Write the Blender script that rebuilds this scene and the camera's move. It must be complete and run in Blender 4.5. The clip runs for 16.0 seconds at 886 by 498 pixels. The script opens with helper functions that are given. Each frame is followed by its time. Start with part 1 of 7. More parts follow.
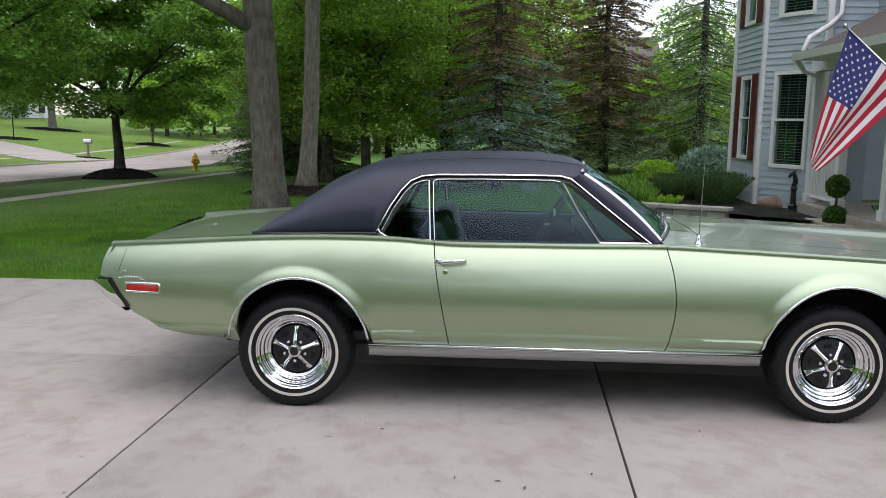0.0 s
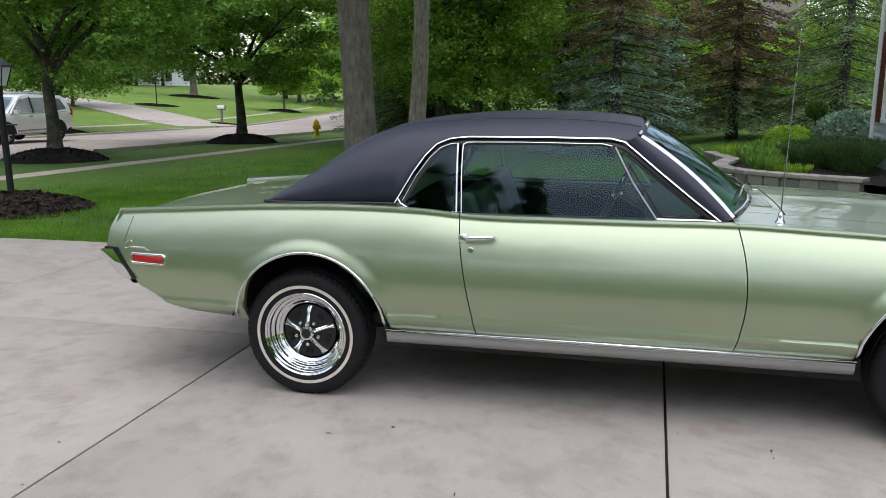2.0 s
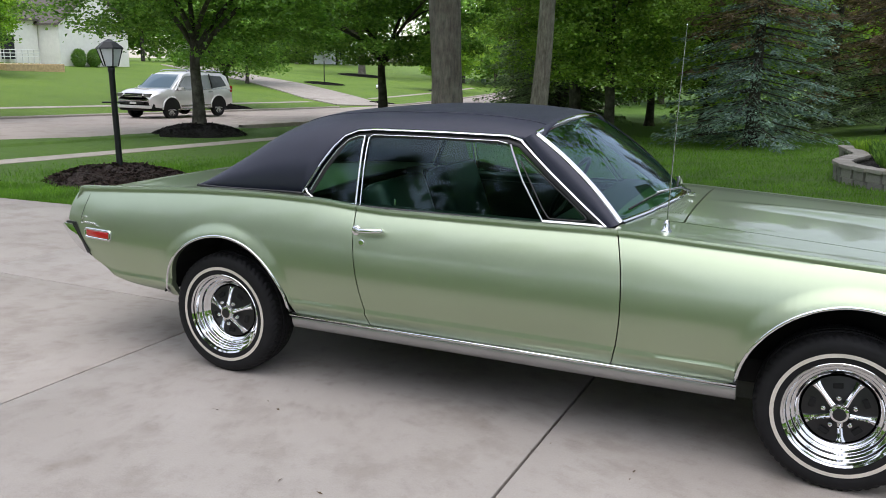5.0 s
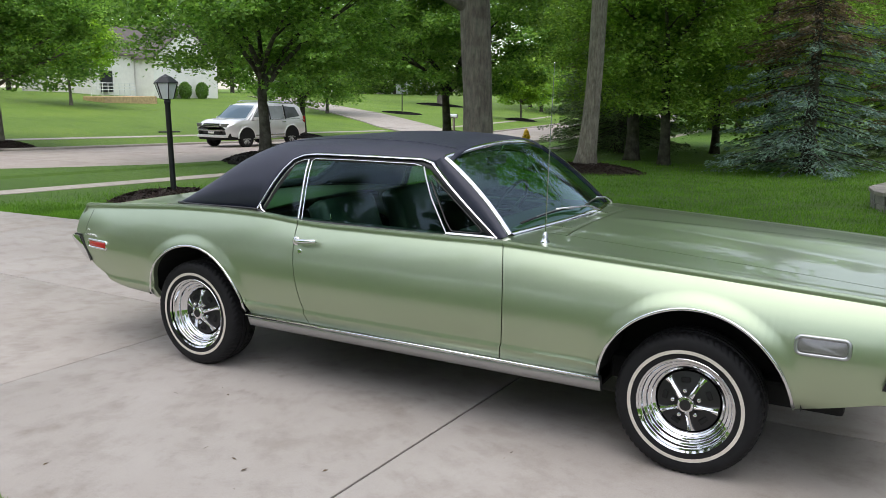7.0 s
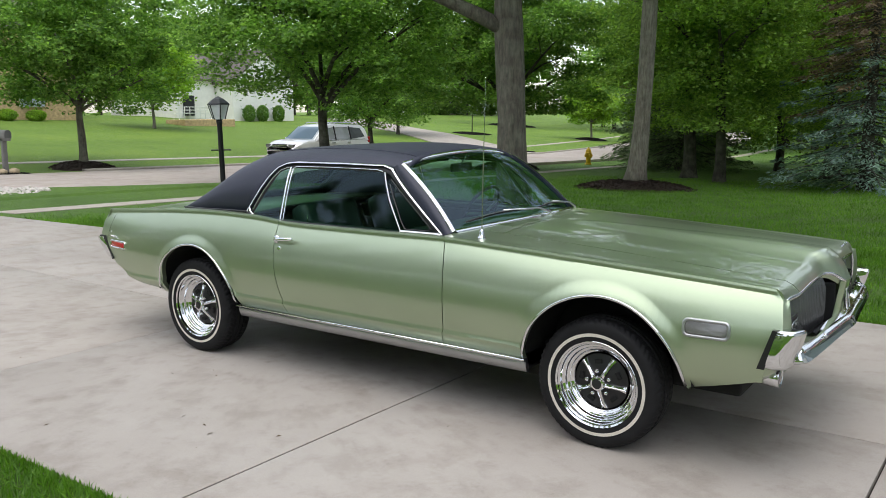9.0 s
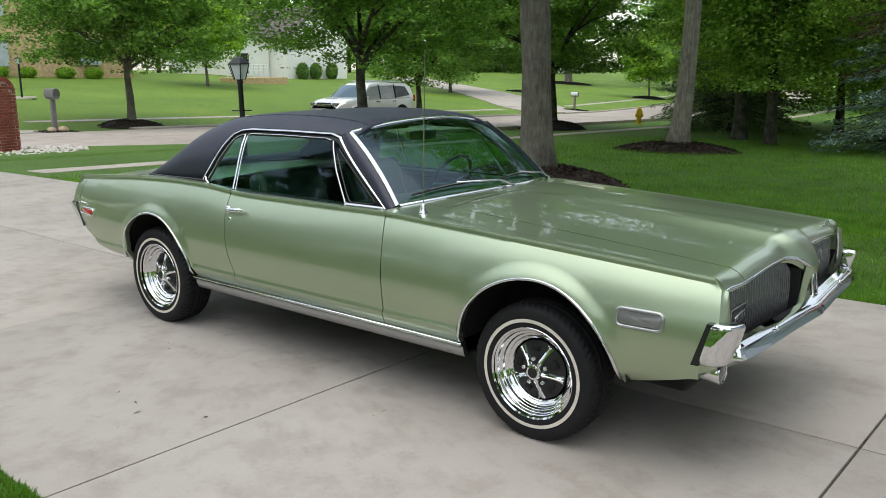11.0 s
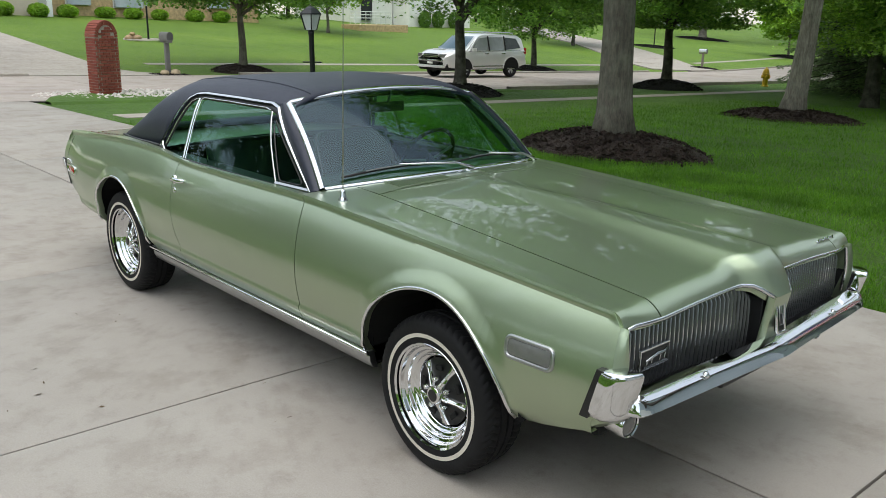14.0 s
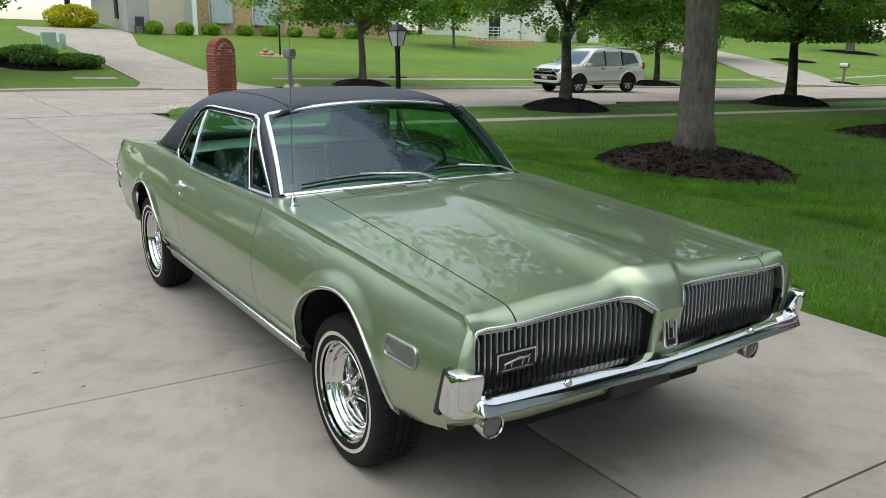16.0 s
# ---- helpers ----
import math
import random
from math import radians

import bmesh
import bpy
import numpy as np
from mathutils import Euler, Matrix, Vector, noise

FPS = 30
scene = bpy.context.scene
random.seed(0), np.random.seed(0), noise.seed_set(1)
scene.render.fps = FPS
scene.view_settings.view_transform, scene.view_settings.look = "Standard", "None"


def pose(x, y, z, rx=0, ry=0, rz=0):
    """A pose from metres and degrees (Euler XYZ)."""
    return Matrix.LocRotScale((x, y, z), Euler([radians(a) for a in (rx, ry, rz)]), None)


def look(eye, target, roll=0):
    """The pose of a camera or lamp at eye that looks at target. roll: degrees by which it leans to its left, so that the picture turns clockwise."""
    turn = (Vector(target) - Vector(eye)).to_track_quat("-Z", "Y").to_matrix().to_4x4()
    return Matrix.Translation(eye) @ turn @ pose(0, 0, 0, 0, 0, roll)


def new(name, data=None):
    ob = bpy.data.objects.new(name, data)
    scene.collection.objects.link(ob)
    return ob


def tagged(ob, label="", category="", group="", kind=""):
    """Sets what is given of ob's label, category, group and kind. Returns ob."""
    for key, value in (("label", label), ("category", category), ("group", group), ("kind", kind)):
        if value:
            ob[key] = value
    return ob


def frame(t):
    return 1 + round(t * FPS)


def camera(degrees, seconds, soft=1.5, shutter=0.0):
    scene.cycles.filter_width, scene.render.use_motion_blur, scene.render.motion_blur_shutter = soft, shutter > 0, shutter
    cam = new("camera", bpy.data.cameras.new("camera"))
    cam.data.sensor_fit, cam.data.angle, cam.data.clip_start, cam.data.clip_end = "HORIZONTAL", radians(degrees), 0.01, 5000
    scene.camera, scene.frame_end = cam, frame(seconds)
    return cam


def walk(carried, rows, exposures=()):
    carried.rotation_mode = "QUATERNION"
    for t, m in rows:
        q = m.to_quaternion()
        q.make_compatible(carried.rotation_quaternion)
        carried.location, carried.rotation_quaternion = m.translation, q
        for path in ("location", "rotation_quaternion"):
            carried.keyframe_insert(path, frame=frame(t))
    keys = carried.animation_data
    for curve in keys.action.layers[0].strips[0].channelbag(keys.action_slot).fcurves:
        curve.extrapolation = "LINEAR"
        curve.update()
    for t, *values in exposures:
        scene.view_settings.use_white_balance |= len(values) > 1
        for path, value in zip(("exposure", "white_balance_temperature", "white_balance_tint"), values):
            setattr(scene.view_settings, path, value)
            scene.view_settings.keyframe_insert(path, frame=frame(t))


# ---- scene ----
cam = camera(56.0, 16.0, soft=0.55)
PATH = [
    (0, (1.044, -5.084, 1.57), (0.928, -3.112, 1.262), 0.7),
    (0.5, (1.123, -4.911, 1.535), (0.943, -2.947, 1.207), 0.6),
    (1, (1.186, -4.71, 1.523), (0.93, -2.758, 1.169), 0.2),
    (1.5, (1.292, -4.545, 1.519), (0.958, -2.609, 1.145), 0.2),
    (2, (1.463, -4.442, 1.516), (1.046, -2.525, 1.127), 0.3),
    (2.5, (1.633, -4.407, 1.523), (1.145, -2.509, 1.121), 0.1),
    (3, (1.804, -4.361, 1.549), (1.251, -2.484, 1.132), 0.1),
    (3.5, (1.997, -4.23, 1.559), (1.381, -2.376, 1.13), 0.5),
    (4, (2.189, -4.123, 1.562), (1.512, -2.293, 1.123), 0.7),
    (4.5, (2.399, -4.06, 1.572), (1.665, -2.253, 1.129), 0.9),
    (7, (3.561, -4.191, 1.616), (2.591, -2.482, 1.243), 0.5),
    (7.5, (3.795, -4.276, 1.612), (2.781, -2.588, 1.26), 0.4),
    (8, (4.011, -4.335, 1.606), (2.954, -2.67, 1.271), 0.2),
    (8.5, (4.188, -4.331, 1.592), (3.093, -2.689, 1.267), -0.2),
    (9, (4.35, -4.253, 1.575), (3.221, -2.634, 1.25), -0.1),
    (11.5, (4.66, -3.525, 1.617), (3.409, -2.032, 1.164), 0.0),
    (12, (4.653, -3.348, 1.614), (3.379, -1.885, 1.131), 0.3),
    (12.5, (4.657, -3.189, 1.656), (3.359, -1.756, 1.143), 0.6),
    (13, (4.692, -2.992, 1.674), (3.362, -1.595, 1.145), 0.9),
    (13.5, (4.789, -2.834, 1.686), (3.417, -1.481, 1.15), 1.2),
    (14, (4.93, -2.719, 1.692), (3.512, -1.415, 1.156), 1.2),
    (14.5, (5.083, -2.576, 1.718), (3.615, -1.328, 1.182), 1.0),
    (15, (5.222, -2.372, 1.717), (3.7, -1.187, 1.188), 1.2),
    (15.5, (5.388, -2.259, 1.719), (3.818, -1.134, 1.2), 0.7),
    (16, (5.563, -2.171, 1.715), (3.948, -1.107, 1.207), 0.7),
]
TONE = [(0, 0.19, 6740, 15), (4.5, 0.23, 6760, 14), (9, 0.30, 6960, 10), (12, 0.22, 6990, 6), (16, 0.13, 7000, 5)]
walk(cam, [(t, look(eye, target, roll)) for t, eye, target, roll in PATH], TONE)

# ---------- world, sun, exposure ----------
world = bpy.data.worlds.new("overcast_sky")
scene.world = world
world.use_nodes = True
wn, wl = world.node_tree.nodes, world.node_tree.links
sky = wn.new("ShaderNodeTexSky")
sky.sky_type, sky.sun_disc = "NISHITA", False
SUN_EL, SUN_AZ = 74.0, 165.0
sky.sun_elevation, sky.sun_rotation = radians(SUN_EL), radians(SUN_AZ)
sky.air_density, sky.dust_density, sky.ozone_density = 1.0, 0.8, 1.0
soft_sky = wn.new("ShaderNodeHueSaturation")
soft_sky.inputs["Saturation"].default_value = 0.48
wl.new(sky.outputs[0], soft_sky.inputs["Color"])
# an overcast sky is brightest overhead
way = wn.new("ShaderNodeTexCoord")
parts_of = wn.new("ShaderNodeSeparateXYZ")
lift = wn.new("ShaderNodeMapRange")
lift.inputs["From Min"].default_value, lift.inputs["From Max"].default_value = 0.0, 1.0
lift.inputs["To Min"].default_value, lift.inputs["To Max"].default_value = 1.25, 2.25
over = wn.new("ShaderNodeMix")
over.data_type, over.blend_type = "RGBA", "MULTIPLY"
over.inputs[0].default_value = 1.0
wl.new(way.outputs["Generated"], parts_of.inputs[0])
wl.new(parts_of.outputs["Z"], lift.inputs["Value"])
wl.new(soft_sky.outputs[0], over.inputs[6])
wl.new(lift.outputs[0], over.inputs[7])
wl.new(over.outputs[2], wn["Background"].inputs[0])
wn["Background"].inputs[1].default_value = 0.170

sun_data = bpy.data.lights.new("sun", "SUN")
sun_data.energy, sun_data.angle, sun_data.color = 0.9, radians(85), (1.0, 0.97, 0.93)
sun = new("sun", sun_data)
_az, _el = radians(SUN_AZ), radians(SUN_EL)
sun.matrix_world = look((0, 0, 30), Vector((0, 0, 30)) - Vector((math.sin(_az) * math.cos(_el), math.cos(_az) * math.cos(_el), math.sin(_el))))

# ---------- materials ----------
RNG = random.Random(7)


class Mat:
    """A small builder for procedural materials."""

    def __init__(self, name):
        self.m = bpy.data.materials.new(name)
        self.m.use_nodes = True
        self.n, self.l = self.m.node_tree.nodes, self.m.node_tree.links
        self.b = self.n["Principled BSDF"]

    def node(self, kind, **values):
        nd = self.n.new(kind)
        for k, v in values.items():
            if k in nd.inputs:
                nd.inputs[k].default_value = v
        return nd

    def link(self, a, b):
        self.l.new(a, b)

    def coords(self, scale=(1, 1, 1), space="Object"):
        tc = self.n.new("ShaderNodeTexCoord")
        mp = self.n.new("ShaderNodeMapping")
        mp.inputs["Scale"].default_value = scale
        self.link(tc.outputs[space], mp.inputs["Vector"])
        return mp.outputs[0]

    def noise(self, scale, detail=4, rough=0.55, stretch=(1, 1, 1), space="Object"):
        nz = self.node("ShaderNodeTexNoise", Scale=scale, Detail=detail, Roughness=rough)
        self.link(self.coords(stretch, space), nz.inputs["Vector"])
        return nz.outputs["Fac"]

    def ramp(self, fac, stops):
        rp = self.n.new("ShaderNodeValToRGB")
        el = rp.color_ramp.elements
        while len(el) < len(stops):
            el.new(0.5)
        for e, (p, c) in zip(el, stops):
            e.position, e.color = p, (*c, 1)
        self.link(fac, rp.inputs[0])
        return rp.outputs[0]

    def mix(self, fac, a, b, mode="MIX"):
        mx = self.n.new("ShaderNodeMix")
        mx.data_type, mx.blend_type = "RGBA", mode
        for sock, v in ((mx.inputs[0], fac), (mx.inputs[6], a), (mx.inputs[7], b)):
            if hasattr(v, "is_linked"):
                self.link(v, sock)
            elif isinstance(v, tuple):
                sock.default_value = (*v, 1)
            else:
                sock.default_value = v
        return mx.outputs[2]

    def bump(self, fac, strength=0.3, dist=0.01, after=None):
        bp = self.node("ShaderNodeBump", Strength=strength, Distance=dist)
        self.link(fac, bp.inputs["Height"])
        if after is not None:
            self.link(after, bp.inputs["Normal"])
        self.link(bp.outputs[0], self.b.inputs["Normal"])
        return bp.outputs[0]

    def set(self, **values):
        for k, v in values.items():
            s = self.b.inputs[k.replace("_", " ")]
            if hasattr(v, "is_linked"):
                self.link(v, s)
            else:
                s.default_value = (*v, 1) if isinstance(v, tuple) and len(v) == 3 else v
        return self

    def random(self):
        return self.n.new("ShaderNodeObjectInfo").outputs["Random"]

    def island(self):
        return self.n.new("ShaderNodeNewGeometry").outputs["Random Per Island"]


def plain(name, color, rough=0.5, metal=0.0, vary=0.12, scale=8.0, bump=0.0, **more):
    q = Mat(name)
    c2 = tuple(v * (1 - vary) for v in color)
    c3 = tuple(min(1, v * (1 + vary)) for v in color)
    q.set(Base_Color=q.ramp(q.noise(scale, 5), [(0.3, c2), (0.7, c3)]), Roughness=rough, Metallic=metal, **more)
    if bump:
        q.bump(q.noise(scale * 6, 4), bump, 0.004)
    return q.m


def make_paint():
    q = Mat("green_metallic_paint")
    base = q.ramp(q.noise(3.0, 3), [(0.3, (0.388, 0.466, 0.318)), (0.7, (0.402, 0.480, 0.330))])
    q.set(Base_Color=base, Metallic=0.92, Roughness=0.37, Coat_Weight=0.8, Coat_Roughness=0.015, Coat_IOR=1.5)
    flake = q.node("ShaderNodeTexVoronoi", Scale=1500.0)
    q.link(q.coords(), flake.inputs["Vector"])
    q.bump(flake.outputs["Distance"], 0.04, 0.001)
    return q.m


def make_vinyl():
    q = Mat("black_vinyl")
    q.set(Base_Color=q.ramp(q.noise(5, 4), [(0.3, (0.017, 0.020, 0.037)), (0.7, (0.023, 0.026, 0.046))]), Roughness=0.48)
    v = q.node("ShaderNodeTexVoronoi", Scale=420.0)
    q.link(q.coords(), v.inputs["Vector"])
    q.bump(v.outputs["Distance"], 0.25, 0.002)
    return q.m


def make_glass(name, tint, gloss=1.5, gloss_boost=0.95):
    q = Mat(name)
    out = q.n["Material Output"]
    tr = q.n.new("ShaderNodeBsdfTransparent")
    tr.inputs[0].default_value = (*tint, 1)
    gl = q.n.new("ShaderNodeBsdfGlossy")
    gl.inputs["Roughness"].default_value = 0.01
    # bluish gloss colour puts the sky's blue into the reflections
    gl.inputs["Color"].default_value = (0.66, 0.86, 1.0, 1)
    face = q.node("ShaderNodeLayerWeight", Blend=0.5)
    power = q.n.new("ShaderNodeMath")
    power.operation = "POWER"
    power.inputs[1].default_value = 5.0
    q.link(face.outputs["Facing"], power.inputs[0])
    fr = q.n.new("ShaderNodeMath")
    fr.operation, fr.use_clamp = "MULTIPLY_ADD", True
    # reflection strength scaled by eye, not by a number of panes
    base = gloss_boost * ((gloss - 1) / (gloss + 1)) ** 2
    fr.inputs[1].default_value, fr.inputs[2].default_value = 1 - base, base
    q.link(power.outputs[0], fr.inputs[0])
    mx = q.n.new("ShaderNodeMixShader")
    q.link(fr.outputs[0], mx.inputs[0])
    q.link(tr.outputs[0], mx.inputs[1])
    q.link(gl.outputs[0], mx.inputs[2])
    q.link(mx.outputs[0], out.inputs[0])
    return q.m


def make_concrete(name, low, high, scale=1.0):
    q = Mat(name)
    big = q.noise(0.7 * scale, 6, 0.62)
    col = q.ramp(big, [(0.25, low), (0.5, tuple((a + b) / 2 for a, b in zip(low, high))), (0.78, high)])
    shift = q.ramp(q.random(), [(0.0, (0.93, 0.93, 0.93)), (1.0, (1.04, 1.03, 1.02))])
    col = q.mix(1.0, col, shift, "MULTIPLY")
    spots = q.ramp(q.noise(3.2 * scale, 5, 0.7), [(0.36, (0.72, 0.69, 0.66)), (0.52, (1, 1, 1))])
    col = q.mix(0.55, col, spots, "MULTIPLY")
    blot = q.ramp(q.noise(13 * scale, 6, 0.75), [(0.30, (0.80, 0.775, 0.75)), (0.45, (1, 1, 1)), (0.75, (1.06, 1.05, 1.04))])
    col = q.mix(0.6, col, blot, "MULTIPLY")
    grain = q.noise(150, 4, 0.75)
    col = q.mix(0.6, col, q.ramp(grain, [(0.3, (0.75, 0.74, 0.72)), (0.7, (1.1, 1.09, 1.08))]), "MULTIPLY")
    q.set(Base_Color=col, Roughness=0.86)
    q.bump(grain, 0.22, 0.004)
    return q.m


def make_grass(name, a, b, c):
    q = Mat(name)
    col = q.ramp(q.noise(0.22, 5, 0.6), [(0.3, a), (0.55, b), (0.8, c)])
    fine = q.ramp(q.noise(38, 5, 0.75), [(0.28, (0.38, 0.42, 0.36)), (0.55, (1, 1, 1)), (0.8, (1.35, 1.3, 1.15))])
    mid = q.ramp(q.noise(4.5, 5, 0.65), [(0.3, (0.70, 0.76, 0.66)), (0.55, (1, 1, 1)), (0.75, (1.22, 1.16, 1.0))])
    # grass colour lightened and yellowed across the street, for its backlit look
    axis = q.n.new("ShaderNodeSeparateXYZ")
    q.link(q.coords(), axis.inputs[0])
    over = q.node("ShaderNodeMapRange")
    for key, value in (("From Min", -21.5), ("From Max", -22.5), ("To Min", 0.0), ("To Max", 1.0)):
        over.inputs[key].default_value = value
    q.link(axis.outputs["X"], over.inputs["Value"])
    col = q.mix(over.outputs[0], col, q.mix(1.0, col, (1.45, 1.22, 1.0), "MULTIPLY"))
    q.set(Base_Color=q.mix(0.85, q.mix(0.8, col, mid, "MULTIPLY"), fine, "MULTIPLY"), Roughness=0.85)
    q.bump(q.noise(70, 5, 0.8), 0.9, 0.04)
    return q.m


def make_leaf(name, dark, light, rough=0.6):
    q = Mat(name)
    col = q.ramp(q.island(), [(0.0, dark), (0.6, tuple((a + b) / 2 for a, b in zip(dark, light))), (1.0, light)])
    # light and dark of the clumps put into the leaf colour
    col = q.mix(0.7, col, q.ramp(q.noise(1.4, 3), [(0.36, (0.62, 0.66, 0.62)), (0.64, (1.45, 1.38, 1.3))]), "MULTIPLY")
    q.set(Base_Color=col, Roughness=rough)
    tl = q.n.new("ShaderNodeBsdfTranslucent")
    q.link(q.mix(1.0, col, (1.25, 1.35, 0.7), "MULTIPLY"), tl.inputs["Color"])
    mx = q.n.new("ShaderNodeMixShader")
    mx.inputs[0].default_value = 0.5
    q.link(q.b.outputs[0], mx.inputs[1])
    q.link(tl.outputs[0], mx.inputs[2])
    q.link(mx.outputs[0], q.n["Material Output"].inputs[0])
    return q.m


def make_bark(name, a, b):
    q = Mat(name)
    f = q.noise(20, 7, 0.75, (1, 1, 0.18))
    q.set(Base_Color=q.mix(0.4, q.ramp(f, [(0.35, a), (0.65, b)]), q.ramp(q.noise(5, 5), [(0.4, a), (0.7, (0.22, 0.23, 0.18))])), Roughness=0.92)
    q.bump(f, 1.0, 0.035)
    return q.m


def make_mulch(name, a, b):
    q = Mat(name)
    v = q.node("ShaderNodeTexVoronoi", Scale=34.0)
    q.link(q.coords((1, 1.6, 1)), v.inputs["Vector"])
    q.set(Base_Color=q.mix(0.6, q.ramp(v.outputs["Color"], [(0.2, a), (0.9, b)]), q.ramp(q.noise(60, 4, 0.8), [(0.35, a), (0.7, b)])), Roughness=0.95)
    q.bump(v.outputs["Distance"], 1.0, 0.05)
    return q.m


def make_brick(name, a, b, c):
    q = Mat(name)
    col = q.ramp(q.random(), [(0.0, a), (0.5, b), (1.0, c)])
    q.set(Base_Color=q.mix(0.5, col, q.ramp(q.noise(30, 5, 0.7), [(0.3, (0.6, 0.6, 0.6)), (0.7, (1.2, 1.2, 1.2))]), "MULTIPLY"), Roughness=0.88)
    q.bump(q.noise(90, 4, 0.7), 0.5, 0.006)
    return q.m


PAINT = make_paint()
VINYL = make_vinyl()
CHROME = plain("chrome", (0.74, 0.75, 0.76), 0.06, 1.0, 0.03, 3)
BRUSHED = plain("bright_trim", (0.54, 0.55, 0.56), 0.22, 1.0, 0.04, 6)
DULL = plain("dull_aluminium", (0.45, 0.46, 0.47), 0.35, 1.0, 0.08, 12)
GRILLE_M = plain("grille_metal", (0.145, 0.150, 0.156), 0.4, 0.8, 0.1, 20)
RUBBER = plain("tyre_rubber", (0.010, 0.010, 0.011), 0.7, 0, 0.2, 20, 0.25, Specular_IOR_Level=0.25)
BLACK = plain("black_paint", (0.008, 0.008, 0.009), 0.4, 0, 0.2, 8)
UNDER = plain("underbody", (0.005, 0.005, 0.005), 0.9, 0, 0.3, 6)
WHITEWALL = plain("whitewall", (0.62, 0.57, 0.50), 0.6, 0, 0.06, 25)
SEAT_M = plain("dark_green_vinyl", (0.012, 0.028, 0.022), 0.42, 0, 0.2, 20, 0.1)
DASH_M = plain("dark_dash", (0.015, 0.024, 0.021), 0.45, 0, 0.15, 12)
GLASS = make_glass("tinted_glass", (0.52, 0.72, 0.64), 1.52, 0.8)
SCREEN_GLASS = make_glass("laminated_glass", (0.42, 0.70, 0.50), 1.52, 1.7)
LENS_RED = plain("red_lens", (0.42, 0.012, 0.014), 0.15, 0, 0.1, 30, Coat_Weight=1.0)
LENS_CLEAR = plain("frosted_lens", (0.15, 0.15, 0.145), 0.25, 0.2, 0.12, 40, Coat_Weight=1.0)
CONCRETE = make_concrete("driveway_concrete", (0.336, 0.303, 0.269), (0.438, 0.410, 0.376))
STREET_C = make_concrete("street_concrete", (0.36, 0.31, 0.275), (0.46, 0.41, 0.37), 0.5)
KERB_C = make_concrete("kerb_concrete", (0.36, 0.32, 0.28), (0.47, 0.43, 0.38), 2)
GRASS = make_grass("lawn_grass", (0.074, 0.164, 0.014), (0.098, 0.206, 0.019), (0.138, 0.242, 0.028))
BLADES = make_leaf("grass_blades", (0.080, 0.203, 0.016), (0.160, 0.325, 0.040))
LEAF = make_leaf("maple_leaves", (0.080, 0.190, 0.040), (0.25, 0.43, 0.100))
# maple leaf colour lightened to make up for the shade in the woods
LEAF_WOODS_LIFTED = make_leaf("lightened_woods_leaves", (0.120, 0.240, 0.048), (0.34, 0.51, 0.112))
LEAF_LIGHT = make_leaf("light_leaves", (0.16, 0.31, 0.035), (0.33, 0.50, 0.08))
LEAF_DARK = make_leaf("dark_leaves", (0.050, 0.120, 0.028), (0.155, 0.27, 0.065))
NEEDLE = make_leaf("blue_spruce_needles", (0.095, 0.165, 0.168), (0.31, 0.44, 0.45))
NEEDLE_BROWN = make_leaf("bare_spruce_twigs", (0.10, 0.072, 0.052), (0.25, 0.185, 0.135))
NEEDLE_GREEN = make_leaf("green_needles", (0.085, 0.14, 0.085), (0.24, 0.33, 0.20))
BARK = make_bark("grey_bark", (0.065, 0.056, 0.045), (0.25, 0.22, 0.175))
BARK_PALE = make_bark("pale_furrowed_bark", (0.10, 0.087, 0.07), (0.40, 0.355, 0.29))
BARK_DARK = make_bark("dark_bark", (0.03, 0.025, 0.02), (0.08, 0.067, 0.052))
MULCH = make_mulch("brown_mulch", (0.018, 0.010, 0.007), (0.075, 0.045, 0.032))
MULCH_DARK = make_mulch("black_mulch", (0.006, 0.005, 0.0045), (0.025, 0.02, 0.017))
BRICK = make_brick("red_brick", (0.20, 0.045, 0.03), (0.27, 0.065, 0.045), (0.33, 0.10, 0.07))
MORTAR = plain("mortar", (0.42, 0.38, 0.34), 0.95, 0, 0.15, 30, 0.3)
STONE = make_brick("grey_block", (0.20, 0.19, 0.18), (0.27, 0.255, 0.235), (0.33, 0.31, 0.28))
TAN_BRICK = plain("tan_stone", (0.50, 0.36, 0.20), 0.9, 0, 0.25, 5, 0.4)
WHITE = plain("white_paint", (0.78, 0.78, 0.77), 0.5, 0, 0.04, 5)


# ---------- mesh helpers ----------
def bm_mesh(name, bm, mat, smooth=False, angle=None):
    me = bpy.data.meshes.new(name)
    bmesh.ops.recalc_face_normals(bm, faces=bm.faces)
    bm.to_mesh(me)
    bm.free()
    me.materials.append(mat)
    if smooth or angle is not None:
        me.polygons.foreach_set("use_smooth", [True] * len(me.polygons))
    if angle is not None:
        me.set_sharp_from_angle(angle=radians(angle))
    return me


def part(name, data, material, parent, label="", smooth=False, angle=None, at=None):
    """Links a bmesh or a mesh as one object under a thing or a part."""
    me = bm_mesh(name, data, material, smooth, angle) if isinstance(data, bmesh.types.BMesh) else data
    ob = new(name, me)
    ob.parent = parent
    if at is not None:
        ob.matrix_basis = at
    if label:
        ob["label"] = label
    return ob


def thing(name, label, category, at=None, group="", kind=""):
    ob = new(name)
    ob.empty_display_size = 0.1
    if at is not None:
        ob.matrix_basis = at
    return tagged(ob, label, category, group, kind)


